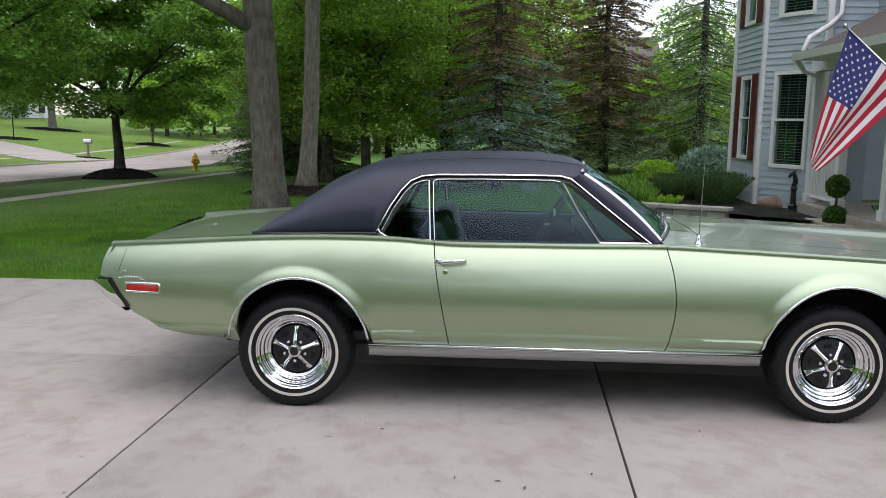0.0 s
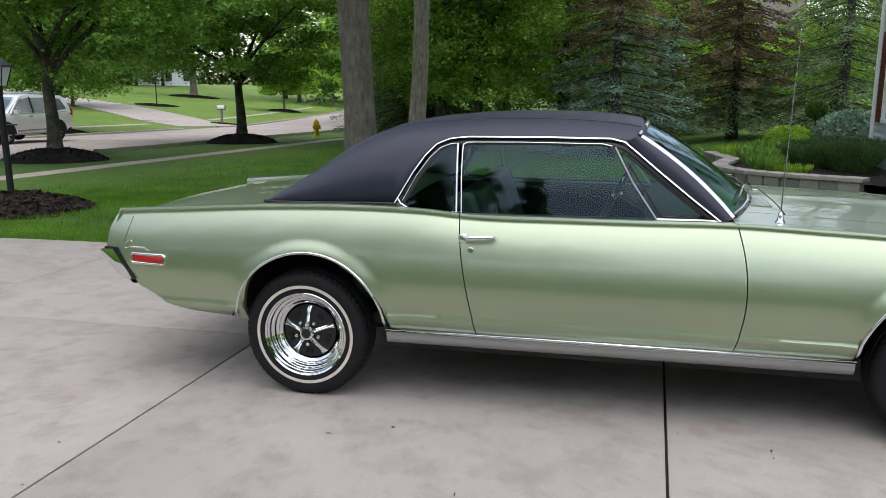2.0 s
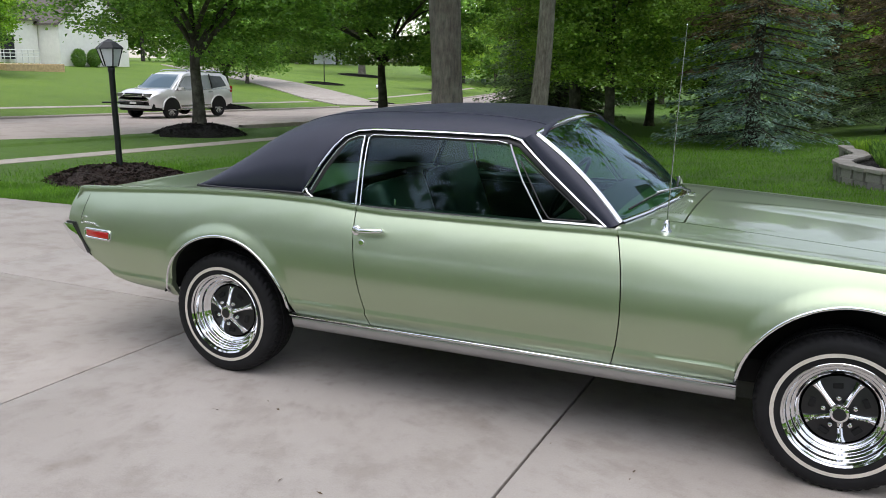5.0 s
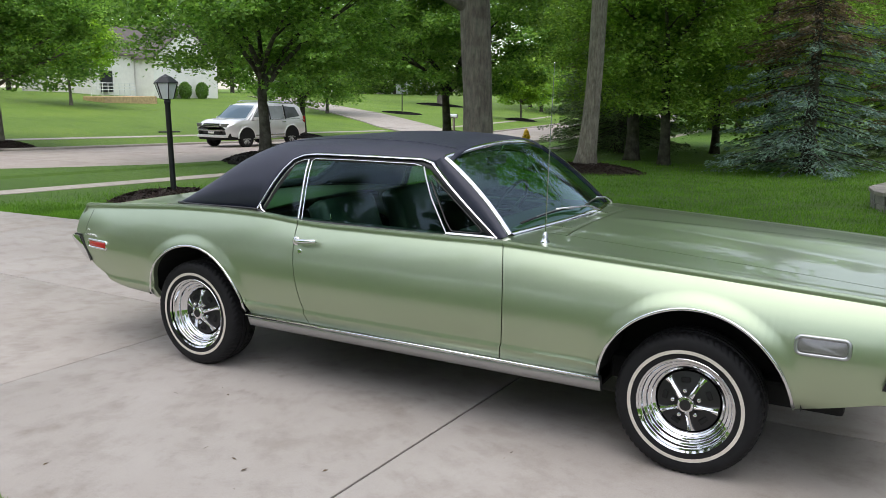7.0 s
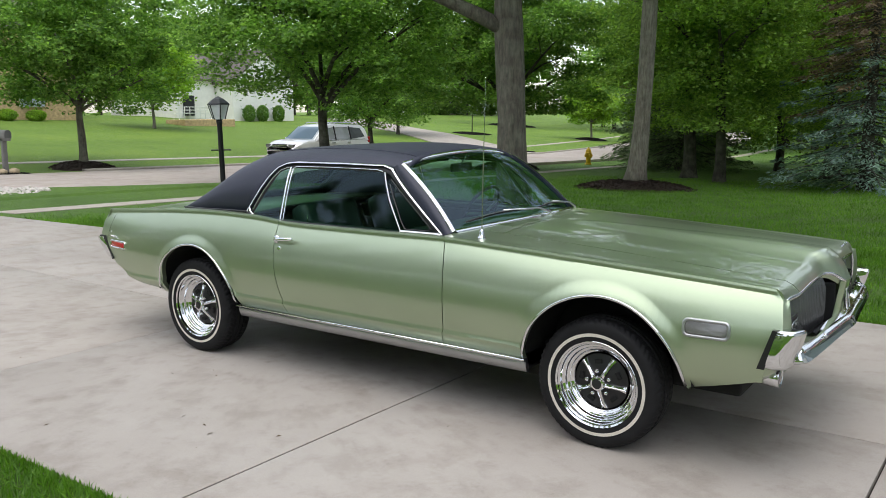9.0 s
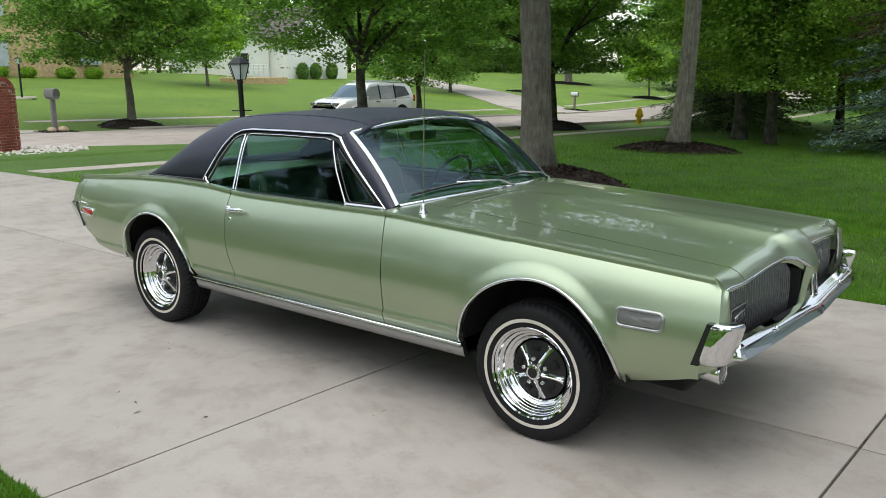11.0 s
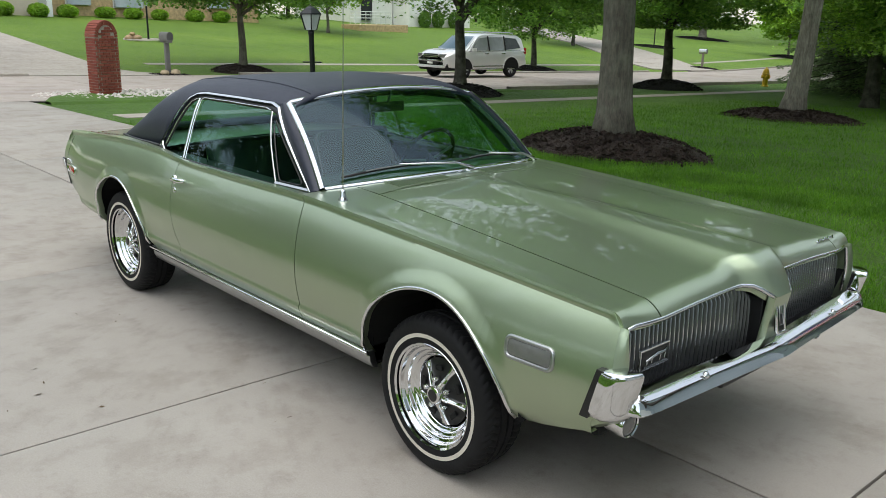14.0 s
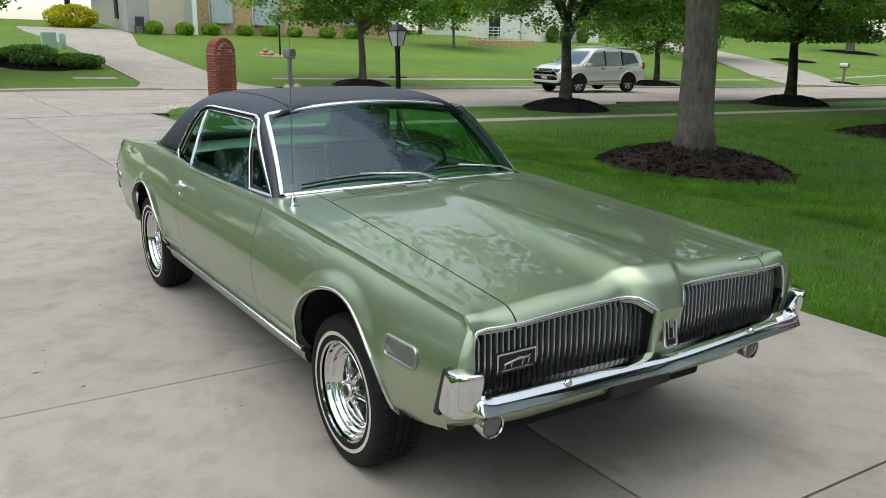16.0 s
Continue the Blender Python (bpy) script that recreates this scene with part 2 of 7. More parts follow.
def add_box(bm, lo, hi, bevel=0.0, m=None):
    ret = bmesh.ops.create_cube(bm, size=1)
    vs = ret["verts"]
    for v in vs:
        v.co = Vector([(a + b) / 2 + c * (b - a) for a, b, c in zip(lo, hi, v.co)])
        if m is not None:
            v.co = m @ v.co
    if bevel:
        es = {e for v in vs for e in v.link_edges}
        bmesh.ops.bevel(bm, geom=list(es), offset=bevel, segments=2, profile=0.6, affect="EDGES", clamp_overlap=True)
    return bm


def box(lo, hi, bevel=0.0, m=None):
    return add_box(bmesh.new(), lo, hi, bevel, m)


def add_tube(bm, pts, radius, seg=8, closed=False, caps=True):
    """A tube along points; radius may be a number or one for each point."""
    pts = [Vector(p) for p in pts]
    n = len(pts)
    rad = [radius] * n if isinstance(radius, (int, float)) else list(radius)
    rings, ref = [], None
    for i, p in enumerate(pts):
        d = (pts[(i + 1) % n] - pts[i - 1]) if closed else (pts[min(i + 1, n - 1)] - pts[max(i - 1, 0)])
        d.normalize()
        if ref is None:
            ref = d.orthogonal().normalized()
        ref = (ref - d * ref.dot(d)).normalized()
        side = d.cross(ref)
        rings.append([bm.verts.new(p + rad[i] * (math.cos(a) * ref + math.sin(a) * side)) for a in [2 * math.pi * k / seg for k in range(seg)]])
    for i in range(n if closed else n - 1):
        a, b = rings[i], rings[(i + 1) % n]
        for k in range(seg):
            bm.faces.new((a[k], a[(k + 1) % seg], b[(k + 1) % seg], b[k]))
    if caps and not closed:
        bm.faces.new(rings[0][::-1])
        bm.faces.new(rings[-1])
    return bm


def tube(pts, radius, seg=8, closed=False):
    return add_tube(bmesh.new(), pts, radius, seg, closed)


def add_lathe(bm, profile, seg=32, axis="y", m=None):
    """Turns (radius, height) pairs about an axis through the origin."""
    rings = []
    for r, h in profile:
        ring = []
        for k in range(seg):
            a = 2 * math.pi * k / seg
            c, s = r * math.cos(a), r * math.sin(a)
            co = Vector({"y": (c, h, s), "z": (c, s, h), "x": (h, c, s)}[axis])
            ring.append(bm.verts.new(m @ co if m is not None else co))
        rings.append(ring)
    for a, b in zip(rings, rings[1:]):
        for k in range(seg):
            bm.faces.new((a[k], a[(k + 1) % seg], b[(k + 1) % seg], b[k]))
    for ring, (r, h) in ((rings[0], profile[0]), (rings[-1], profile[-1])):
        if r < 0.02:
            bmesh.ops.contextual_create(bm, geom=ring)
    return bm


def lathe(profile, seg=32, axis="y", m=None):
    return add_lathe(bmesh.new(), profile, seg, axis, m)


def prism(outline, y0, y1, axis="y"):
    """A solid from an outline in two axes, drawn out along the third."""
    bm = bmesh.new()
    put = {"y": lambda a, b, h: (a, h, b), "z": lambda a, b, h: (a, b, h), "x": lambda a, b, h: (h, a, b)}[axis]
    lo = [bm.verts.new(put(a, b, y0)) for a, b in outline]
    hi = [bm.verts.new(put(a, b, y1)) for a, b in outline]
    bm.faces.new(lo)
    bm.faces.new(hi[::-1])
    n = len(lo)
    for i in range(n):
        bm.faces.new((lo[i], hi[i], hi[(i + 1) % n], lo[(i + 1) % n]))
    return bm


def lerp_table(table):
    xs, ys = zip(*table)
    return lambda x: float(np.interp(x, xs, ys))


def smooth_table(table):
    """A smooth curve through (x, value) pairs."""
    xs, ys = np.array(table, float).T
    slopes = np.gradient(ys, xs)

    def f(x):
        x = min(max(x, xs[0]), xs[-1])
        i = min(int(np.searchsorted(xs, x, "right")) - 1, len(xs) - 2)
        h = xs[i + 1] - xs[i]
        t = (x - xs[i]) / h
        return float((1 + 2 * t) * (1 - t) ** 2 * ys[i] + t * (1 - t) ** 2 * h * slopes[i] + t * t * (3 - 2 * t) * ys[i + 1] + t * t * (t - 1) * h * slopes[i + 1])

    return f


def step(a, b, x):
    t = min(1.0, max(0.0, (x - a) / (b - a)))
    return t * t * (3 - 2 * t)


def grid_mesh(name, rows, mat, mirror_y=False, smooth=True, back=None, sharp=38):
    """A sheet from rows of points; back: a vector by which its rim is drawn inwards."""
    nr, nc = len(rows), len(rows[0])
    bm = bmesh.new()
    vs = [[bm.verts.new((p[0], -p[1], p[2]) if mirror_y else p) for p in r] for r in rows]
    for i in range(nr - 1):
        for j in range(nc - 1):
            q = (vs[i][j], vs[i][j + 1], vs[i + 1][j + 1], vs[i + 1][j])
            if len({tuple(round(c, 5) for c in v.co) for v in q}) > 2:
                bm.faces.new(q[::-1] if mirror_y else q)
    bmesh.ops.remove_doubles(bm, verts=bm.verts, dist=1e-5)
    if back is not None:
        b = Vector((back[0], -back[1] if mirror_y else back[1], back[2]))
        es = [e for e in bm.edges if e.is_boundary]
        ret = bmesh.ops.extrude_edge_only(bm, edges=es)
        for v in ret["geom"]:
            if isinstance(v, bmesh.types.BMVert):
                v.co += b
    return bm_mesh(name, bm, mat, angle=sharp if smooth else None)

# ---------- ground ----------
def bend(y):
    """How far the street has swung away at y."""
    return 0.002 * max(0.0, y - 30.0) ** 2 if y < 90 else 7.2 + 0.24 * (y - 90)


def height(x, y):
    s = 1 - step(0.0, 6.0, x)
    xr = x + bend(y)
    h = -0.0235 * min(max(y - 2.2, 0), 45) * s - 0.012 * min(max(-x - 4, 0), 20)
    return h + 0.027 + 0.072 * min(max(-24.5 - xr, 0), 34)


def sheet(name, xs, ys, lift, mat, warp=None):
    rows = []
    for y in ys:
        row = []
        for x in xs:
            px = x - (bend(y) if warp else 0)
            row.append((px, y, height(px, y) + lift))
        rows.append(row)
    return grid_mesh(name, rows, mat)


def spaced(a, b, n):
    return [a + (b - a) * i / n for i in range(n + 1)]


gx = [-900, -500, -250, -140] + spaced(-100, -60, 10) + spaced(-56, 14, 70) + spaced(18, 60, 8) + [140, 300, 900]
gy = [-900, -400, -150, -70] + spaced(-50, -8, 14) + spaced(-6, 40, 46) + spaced(43, 100, 19) + [150, 300, 500, 900]
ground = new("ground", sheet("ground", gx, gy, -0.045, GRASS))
tagged(ground, "mown green lawn spreading round the driveway and houses", "lawn", kind="structure")

# driveway slabs, with open joints between them
DRIVE_X = [-13.0, -10.05, -7.70, -5.35, -2.98, -0.61, 1.72, 3.96, 6.35, 8.72, 11.1]
DRIVE_Y = [-2.41, 0.0, 2.49]


def slab(x0, x1, y0, y1, top, gap=0.0062, thick=0.12, round_edge=0.008, nx=1, ny=1, skew=False):
    """A cast slab with eased edges, laid on the ground's slope."""
    bm = bmesh.new()
    x0, x1, y0, y1 = x0 + gap, x1 - gap, y0 + gap, y1 - gap
    e = round_edge
    xs = [x0, x0 + e] + spaced(x0, x1, nx)[1:-1] + [x1 - e, x1]
    ys = [y0, y0 + e] + spaced(y0, y1, ny)[1:-1] + [y1 - e, y1]
    vs = [[bm.verts.new((x, y, height(x, y) + top - (e * 0.7 if x in (x0, x1) or y in (y0, y1) else 0))) for x in xs] for y in ys]
    if skew:
        for row in vs:
            for v in row:
                a, b = v.co.x, v.co.y
                v.co.x += 0.030 * b * step(6.0, 3.0, abs(a))
                v.co.y += 0.010 * (3.0 - a) * step(2.2, 0.3, abs(b)) * step(-12.0, -6.0, a)
    for i in range(len(ys) - 1):
        for j in range(len(xs) - 1):
            bm.faces.new((vs[i][j], vs[i][j + 1], vs[i + 1][j + 1], vs[i + 1][j]))
    ret = bmesh.ops.extrude_edge_only(bm, edges=[ed for ed in bm.edges if ed.is_boundary])
    for v in ret["geom"]:
        if isinstance(v, bmesh.types.BMVert):
            v.co.z -= thick
    return bm


driveway = thing("driveway", "light brownish grey concrete driveway of large cast slabs", "driveway", kind="structure")
part("joint_bed", sheet("joint_bed", spaced(-13, 11.1, 20), spaced(-2.39, 2.47, 4), -0.03, plain("joint_dirt", (0.032, 0.027, 0.022), 0.95, 0, 0.3, 20, 0.5)), None, driveway)
for i in range(len(DRIVE_X) - 1):
    for j in range(2):
        part("slab", slab(DRIVE_X[i], DRIVE_X[i + 1], DRIVE_Y[j], DRIVE_Y[j + 1], 0.0, ny=4, nx=4, skew=True), CONCRETE, driveway, smooth=False, angle=50)

# bits of leaf and twig on the concrete
rl = random.Random(17)
bm = bmesh.new()
for _ in range(70):
    x, y, a, l = rl.uniform(-5, 6), rl.uniform(-2.3, -.9) if rl.random() < .8 else rl.uniform(1.0, 2.4), rl.uniform(0, 6.3), rl.uniform(.006, .022)
    c, q = Vector((x, y, height(x, y) + .003)), Vector((math.cos(a), math.sin(a), 0)) * l
    w = Vector((-q.y, q.x, 0)) * rl.uniform(.15, .45)
    bm.faces.new([bm.verts.new(c - q), bm.verts.new(c + w + Vector((0, 0, .003))), bm.verts.new(c + q), bm.verts.new(c - w)])
litter = new("leaf_litter", bm_mesh("leaf_litter", bm, plain("dry_leaf", (.10, .065, .035), .9, 0, .3, 9)))
tagged(litter, "dry leaf bits and twigs scattered on the driveway", "leaf litter", kind="stuff")

# the public walk between lawn and tree strip
walk_path = thing("sidewalk", "narrow pale concrete sidewalk crossing the lawn", "sidewalk", kind="structure")
for k in range(-16, 40):
    y0 = k * 1.5
    if -3.0 < y0 < 2.0:
        continue
    part("slab", slab(-10.08 - bend(y0 + 0.7) * 0.6, -9.45 - bend(y0 + 0.7) * 0.6, y0, y0 + 1.5, -0.032, 0.006), KERB_C, walk_path)

road = thing("road", "pale concrete residential street", "road", kind="structure")
for k in range(-12, 26):
    y0 = 4.6 * k + 1.0
    for x0, x1 in ((-22.4, -17.8), (-17.8, -13.2)):
        rows = [[(x - bend(y), y, height(x - bend(y), y) - 0.012) for x in (x0 + 0.012, x1 - 0.012)] for y in spaced(y0 + 0.012, y0 + 4.588, 3)]
        part("slab", grid_mesh("slab", rows, STREET_C, back=(0, 0, -0.08)), None, road)
part("joint_bed", sheet("joint_bed", [-22.5, -17.8, -13.1], spaced(-54, 120, 80), -0.03, UNDER, True), None, road)


def kerb(name, x, side, y0, y1):
    prof = [(0, -0.06), (0, 0.05), (0.03, 0.075), (0.16, 0.075), (0.16, -0.06)]
    rows = []
    ys = spaced(y0, y1, max(1, int((y1 - y0) / 2)))
    for y in ys:
        rows.append([(x + side * a - bend(y), y, height(x + side * a - bend(y), y) + b) for a, b in prof])
    ob = new(name, grid_mesh(name, rows, KERB_C))
    return tagged(ob, "low rounded pale concrete kerb along the street", "kerb", kind="structure")


kerb("kerb", -13.2, 1, 16.5, 90)
kerb("kerb", -13.2, 1, -50, -2.7)
def verge_edge(y):
    """The lawn strip's edge where it swings out to the driveway's mouth."""
    return float(np.interp(y, [2.75, 3.2, 4.0, 5.0, 6.2, 8.0, 10.6, 16.5], [-12.9, -14.0, -15.1, -15.5, -15.35, -14.3, -13.25, -13.22]))


rows = [[(x, y, height(x, y) + (.004 if u else -.06)) for u, x in [(0, verge_edge(y))] + [(1, verge_edge(y) + .05 + (-12.6 - verge_edge(y)) * k / 8) for k in range(9)] + [(0, -12.45)]] for y in [2.75, 2.95, 3.2, 3.6, 4.0, 4.5, 5.0, 5.6, 6.2, 7.1, 8.0, 9.3, 10.6, 12.0, 13.5, 15.0, 16.5]]
verge = new("verge", grid_mesh("verge", rows, GRASS))
tagged(verge, "grass strip at the mouth of the driveway", "lawn", kind="structure")
kerb("kerb", -22.4, -1, 12.4, 38)
kerb("kerb", -22.4, -1, 42.5, 90)
kerb("kerb", -22.4, -1, -50, 5.3)

# ---------- the green coupe ----------
car = thing("coupe", "pale green metallic 1960s coupe with a black vinyl roof", "car")

ridge_z = smooth_table([(-1.02, .893), (-.66, .918), (-.17, .950), (.36, .962), (.55, .958), (.80, .940), (1.2, .938), (1.55, .940), (1.93, .944), (2.3, .930), (2.9, .902), (3.4, .876), (3.68, .858)])
ridge_y = smooth_table([(-1.02, .738), (-.7, .762), (-.2, .778), (.4, .785), (1.0, .788), (2.0, .787), (2.8, .783), (3.3, .782), (3.68, .772)])
wide = smooth_table([(-1.08, .792), (-.8, .832), (-.3, .862), (.4, .872), (1.2, .876), (2.0, .876), (2.8, .872), (3.3, .862), (3.72, .832)])
ARCHES = ((0.03, 0.365, 0.372, 0.362), (2.835, 0.362, 0.392, 0.382))


def arch_dist(x, z):
    """How far outside the nearest wheel opening a place on the flank lies, in metres or so."""
    return min((math.hypot((x - cx) / rx, (z - cz) / rz) - 1) * 0.38 for cx, cz, rx, rz in ARCHES)


def flank_y(x, z):
    """Half the car's width at a place on the flank."""
    zs, ys, w = ridge_z(x), ridge_y(x), wide(x)
    d = zs - z
    if d < 0.012:
        y = ys + 0.004 * d / 0.012
    elif d < 0.026:
        y = ys + 0.004 - 0.0015 * (d - 0.012) / 0.014
    else:
        t = min(1.0, (d - 0.026) / max(0.02, zs - 0.026 - 0.64))
        y = ys + 0.0025 + (w - ys - 0.0025) * (1 - (1 - t) ** 2)
    if z < 0.64:
        y = w - 0.036 * ((0.64 - z) / 0.18) ** 1.8
    if z < 0.475:
        y += 0.014 * step(0.475, 0.452, z) * (1 - step(3.12, 3.24, x))
    if z < 0.452:
        y -= 0.16 * (0.452 - z)
    low = max(0.0, 0.42 - z)
    if x > 3.2 or x < -0.35:
        y -= 0.5 * low
    a = arch_dist(x, z)
    if z > 0.36:
        y += 0.013 * (1 - step(0.012, 0.085, a)) * step(0.36, 0.46, z) + 0.006 * (1 - step(0.0, 0.014, a))
    return y


def belly_z(x):
    """The flank's lower edge."""
    for cx, cz, rx, rz in ARCHES:
        u = (x - cx) / rx
        if abs(u) < 1:
            return cz + rz * math.sqrt(max(0.0, 1 - u * u)) + 0.012
    base = lerp_table([(-1.1, .55), (-1.0, .535), (-.93, .50), (-.85, .44), (-.7, .405), (-.3, .378), (.4, .375), (2.4, .375), (3.22, .386), (3.35, .424), (3.52, .474), (3.72, .49)])
    return base(x)


def flank_columns(a, b, n):
    xs = set(spaced(a, b, n))
    for cx, cz, rx, rz in ARCHES:
        for k in range(29):
            x = cx - rx * math.cos(math.pi * k / 28)
            if a < x < b:
                xs.add(x)
    return sorted(xs)


CREASE = [0, .004, .008, .012, .017, .022, .026, .032]


def flank(name, left, right, n, nz=58, top=None, label=""):
    """A body panel between two edges, each a curve x(z); built for both sides."""
    cols = flank_columns(left(0.66), right(0.66), n)
    l0, r0 = cols[0], cols[-1]
    rows = []
    for k in range(nz + 1):
        row = []
        for c in cols:
            zt = (top(c) if top else ridge_z(c))
            drop = CREASE[-1]
            z = zt - CREASE[k] if k < len(CREASE) else zt - drop + (belly_z(c) - zt + drop) * ((k - len(CREASE) + 1) / (nz - len(CREASE) + 1))
            u = (c - l0) / (r0 - l0)
            x = c + (left(z) - l0) * (1 - u) ** 3 + (right(z) - r0) * u**3
            row.append((x, -flank_y(x, z), z))
        rows.append(row)
    for m in (False, True):
        part(name, grid_mesh(name, rows, PAINT, mirror_y=m, back=(0, 0.03, 0)), None, car, label)


door_back = smooth_table([(.36, .838), (.41, .828), (.60, .793), (.73, .770), (.85, .752), (.96, .742)])
door_front = smooth_table([(.36, 1.945), (.42, 1.962), (.52, 1.980), (.66, 1.988), (.80, 1.975), (.96, 1.936)])
tail_edge = lerp_table([(.40, -.80), (.52, -.875), (.555, -.900), (.60, -.930), (.695, -.992), (.706, -1.0), (.712, -1.058), (.80, -1.045), (.86, -1.02), (.90, -1.0)])
nose_edge = smooth_table([(.38, 3.45), (.45, 3.505), (.505, 3.515), (.55, 3.565), (.62, 3.600), (.70, 3.615), (.78, 3.608), (.83, 3.600), (.87, 3.595)])
GAP = 0.0025
flank("rear_quarter", lambda z: tail_edge(z), lambda z: door_back(z) - GAP, 46)
flank("door", lambda z: door_back(z) + GAP, lambda z: door_front(z) - GAP, 40)
flank("front_fender", lambda z: door_front(z) + GAP, lambda z: 3.508, 50)


def cap_top(x):
    """The cap's upper edge, which runs down with the brow."""
    x0 = lip_x(ridge_y(3.59))
    t = min(1.0, max(0.0, (x - x0) / (brow(.775)[0] - x0)))
    return ridge_z(x) + (brow(.775)[1] - ridge_z(x)) * t



# dark inner shell behind the gaps and wheel openings
for s in (-1, 1):
    bm = bmesh.new()
    add_box(bm, (0.42, min(s * .60, s * .78), .33), (2.42, max(s * .60, s * .78), .90))
    add_box(bm, (3.28, min(s * .45, s * .74), .44), (3.48, max(s * .45, s * .74), .84))
    add_box(bm, (-.80, min(s * .60, s * .72), .52), (-.40, max(s * .60, s * .72), .88))
    part("inner_panel", bm, UNDER, car)
    for cx, cz, rx, rz in ARCHES:
        pts = [(cx + (rx + .035) * math.cos(a), cz + (rz + .035) * math.sin(a)) for a in [math.radians(5 + 170 * k / 16) for k in range(17)]]
        rows = [[(x, s * y, z) for x, z in pts] for y in (.825, .46)]
        bm = bmesh.new()
        vs = [[bm.verts.new(p) for p in r] for r in rows]
        for k in range(16):
            bm.faces.new((vs[0][k], vs[0][k + 1], vs[1][k + 1], vs[1][k]))
        bm.faces.new(vs[1])
        part("wheel_well", bm, UNDER, car)
        lip = [(cx + (rx + .004) * math.cos(a), -s * -1 * 0, cz + (rz + .004) * math.sin(a) + .010) for a in [math.radians(5 + 170 * k / 40) for k in range(41)]]
        lip = [(x, s * (flank_y(x, z + .006) + .001), z) for x, _, z in lip]
        part("arch_trim", tube(lip, 0.0075, 6), CHROME, car, "thin chrome wheel arch trim", smooth=True)
# unseen boxes, widened to keep light from passing under the car
bm = box((-.45, -.57, .31), (3.40, .57, .42), .02)
add_box(bm, (.42, -.79, .315), (2.42, .79, .40))
add_box(bm, (3.26, -.70, .44), (3.44, .70, .52))
add_box(bm, (-.74, -.72, .46), (-.40, .72, .54))
part("underbody", bm, UNDER, car)

# rocker mouldings
ROCKER = plain("dull_trim", (.42, .425, .43), .33, 1.0, .05, 6)
for s in (-1, 1):
    prof = [(.780, .312), (.806, .320), (.818, .345), (.822, .366), (.820, .372), (.832, .377), (.837, .386), (.828, .394), (.80, .392)]
    part("rocker_moulding", prism([(s * y, z) for y, z in prof], .405, 2.445, "x"), ROCKER, car, "dull ribbed rocker moulding", angle=50)
    part("rocker_bead", tube([(.405, s * .836, .388), (2.445, s * .836, .388)], .0085, 8), CHROME, car, "thin chrome bead along the rocker", smooth=True)


# ---- hood, cowl and fender tops ----
seam_y = lerp_table([(1.9, .55), (2.2, .555), (3.0, .592), (3.55, .615), (3.7, .62)])


def top_z(x, y):
    """The upper surface in front of the windscreen."""
    a = abs(y)
    ry, rz = ridge_y(x), ridge_z(x)
    t = min(1.0, a / ry)
    crown = .038 - .012 * step(2.6, 3.6, x)
    z = rz + crown * (1 - t**2.4) - .004 * step(.97, .90, t) * step(.5, .8, t)
    half = .012 + .085 * step(2.0, 3.7, x)
    ridge = .012 * step(2.12, 2.6, x) + .026 * step(2.4, 3.6, x)
    if a < half:
        z += ridge * (1 + .10 * (1 - a / half))
    else:
        u = min(1.0, (a - half) / (.10 + .06 * step(2.4, 3.6, x)))
        z += ridge * (1 - u) ** 1.7
    return z


def lip_x(y):
    """The crease where the hood and fender tops turn down to the grille."""
    a = abs(y)
    return 3.568 + .004 * step(.62, .78, a) + .040 * (1 - step(.06, .16, a))


def brow(y):
    """The lower edge of that turned-down band: x and z."""
    a = abs(y)
    x = 3.630 - .024 * step(.60, .78, a) + .088 * (1 - step(.035, .16, a))
    z = .824 + .014 * (1 - step(.30, .72, a)) - .046 * (1 - step(.035, .12, a))
    return x, z


def top_sheet(name, y0, y1, x0, ny, nx, label="", mirror=True):
    rows = []
    for i in range(nx + 1):
        row = []
        for j in range(ny + 1):
            u, v = i / nx, j / ny
            y = y0(x0 + (3.56 - x0) * u)
            y = y + (y1(x0 + (3.56 - x0) * u) - y) * v
            x = x0 + (lip_x(y) - x0) * u
            row.append((x, y, top_z(x, y)))
        rows.append(row)
    for k in range(1, 11):
        row = []
        for j in range(ny + 1):
            x, y, z = rows[nx][j]
            t = k / 10
            bx, bz = brow(y)
            nose = 1 - step(.04, .13, abs(y))
            c = math.sin(t * math.pi)
            row.append((x + (bx - x) * t + c * (.004 + .008 * nose), y, z + (bz - z) * t + c * (.005 + .010 * nose)))
        rows.append(row)
    rows.append([(x - .02, y, z - .008) for x, y, z in rows[-1]])
    for m in ((False, True) if mirror else (False,)):
        part(name, grid_mesh(name, rows, PAINT, mirror_y=m, back=(-.004, 0, -.02), sharp=38), None, car, label)


flank("fender_cap", lambda z: 3.508, lambda z: nose_edge(z), 12, top=cap_top)
top_sheet("hood", lambda x: -seam_y(x) + .003, lambda x: seam_y(x) - .003, 2.17, 72, 60, "long green hood with a raised centre ridge", False)
top_sheet("fender_top", lambda x: -ridge_y(x), lambda x: -seam_y(x) - .003, 1.93, 14, 60)
# cowl with its vent grilles
rows = [[(x, y, top_z(x, y)) for y in spaced(-seam_y(2.1) + .003, seam_y(2.1) - .003, 40)] for x in spaced(1.88, 2.162, 8)]
part("cowl", grid_mesh("cowl", rows, PAINT, back=(0, 0, -.02)), None, car)
for y0 in (-.42, .12):
    for k in range(10):
        x0 = 2.03 + .011 * k
        bm = bmesh.new()
        add_box(bm, (x0, y0, 0), (x0 + .006, y0 + .30, .004))
        for v in bm.verts:
            v.co.z += top_z(v.co.x, v.co.y) + .001
        part("vent_slat", bm, PAINT, car)

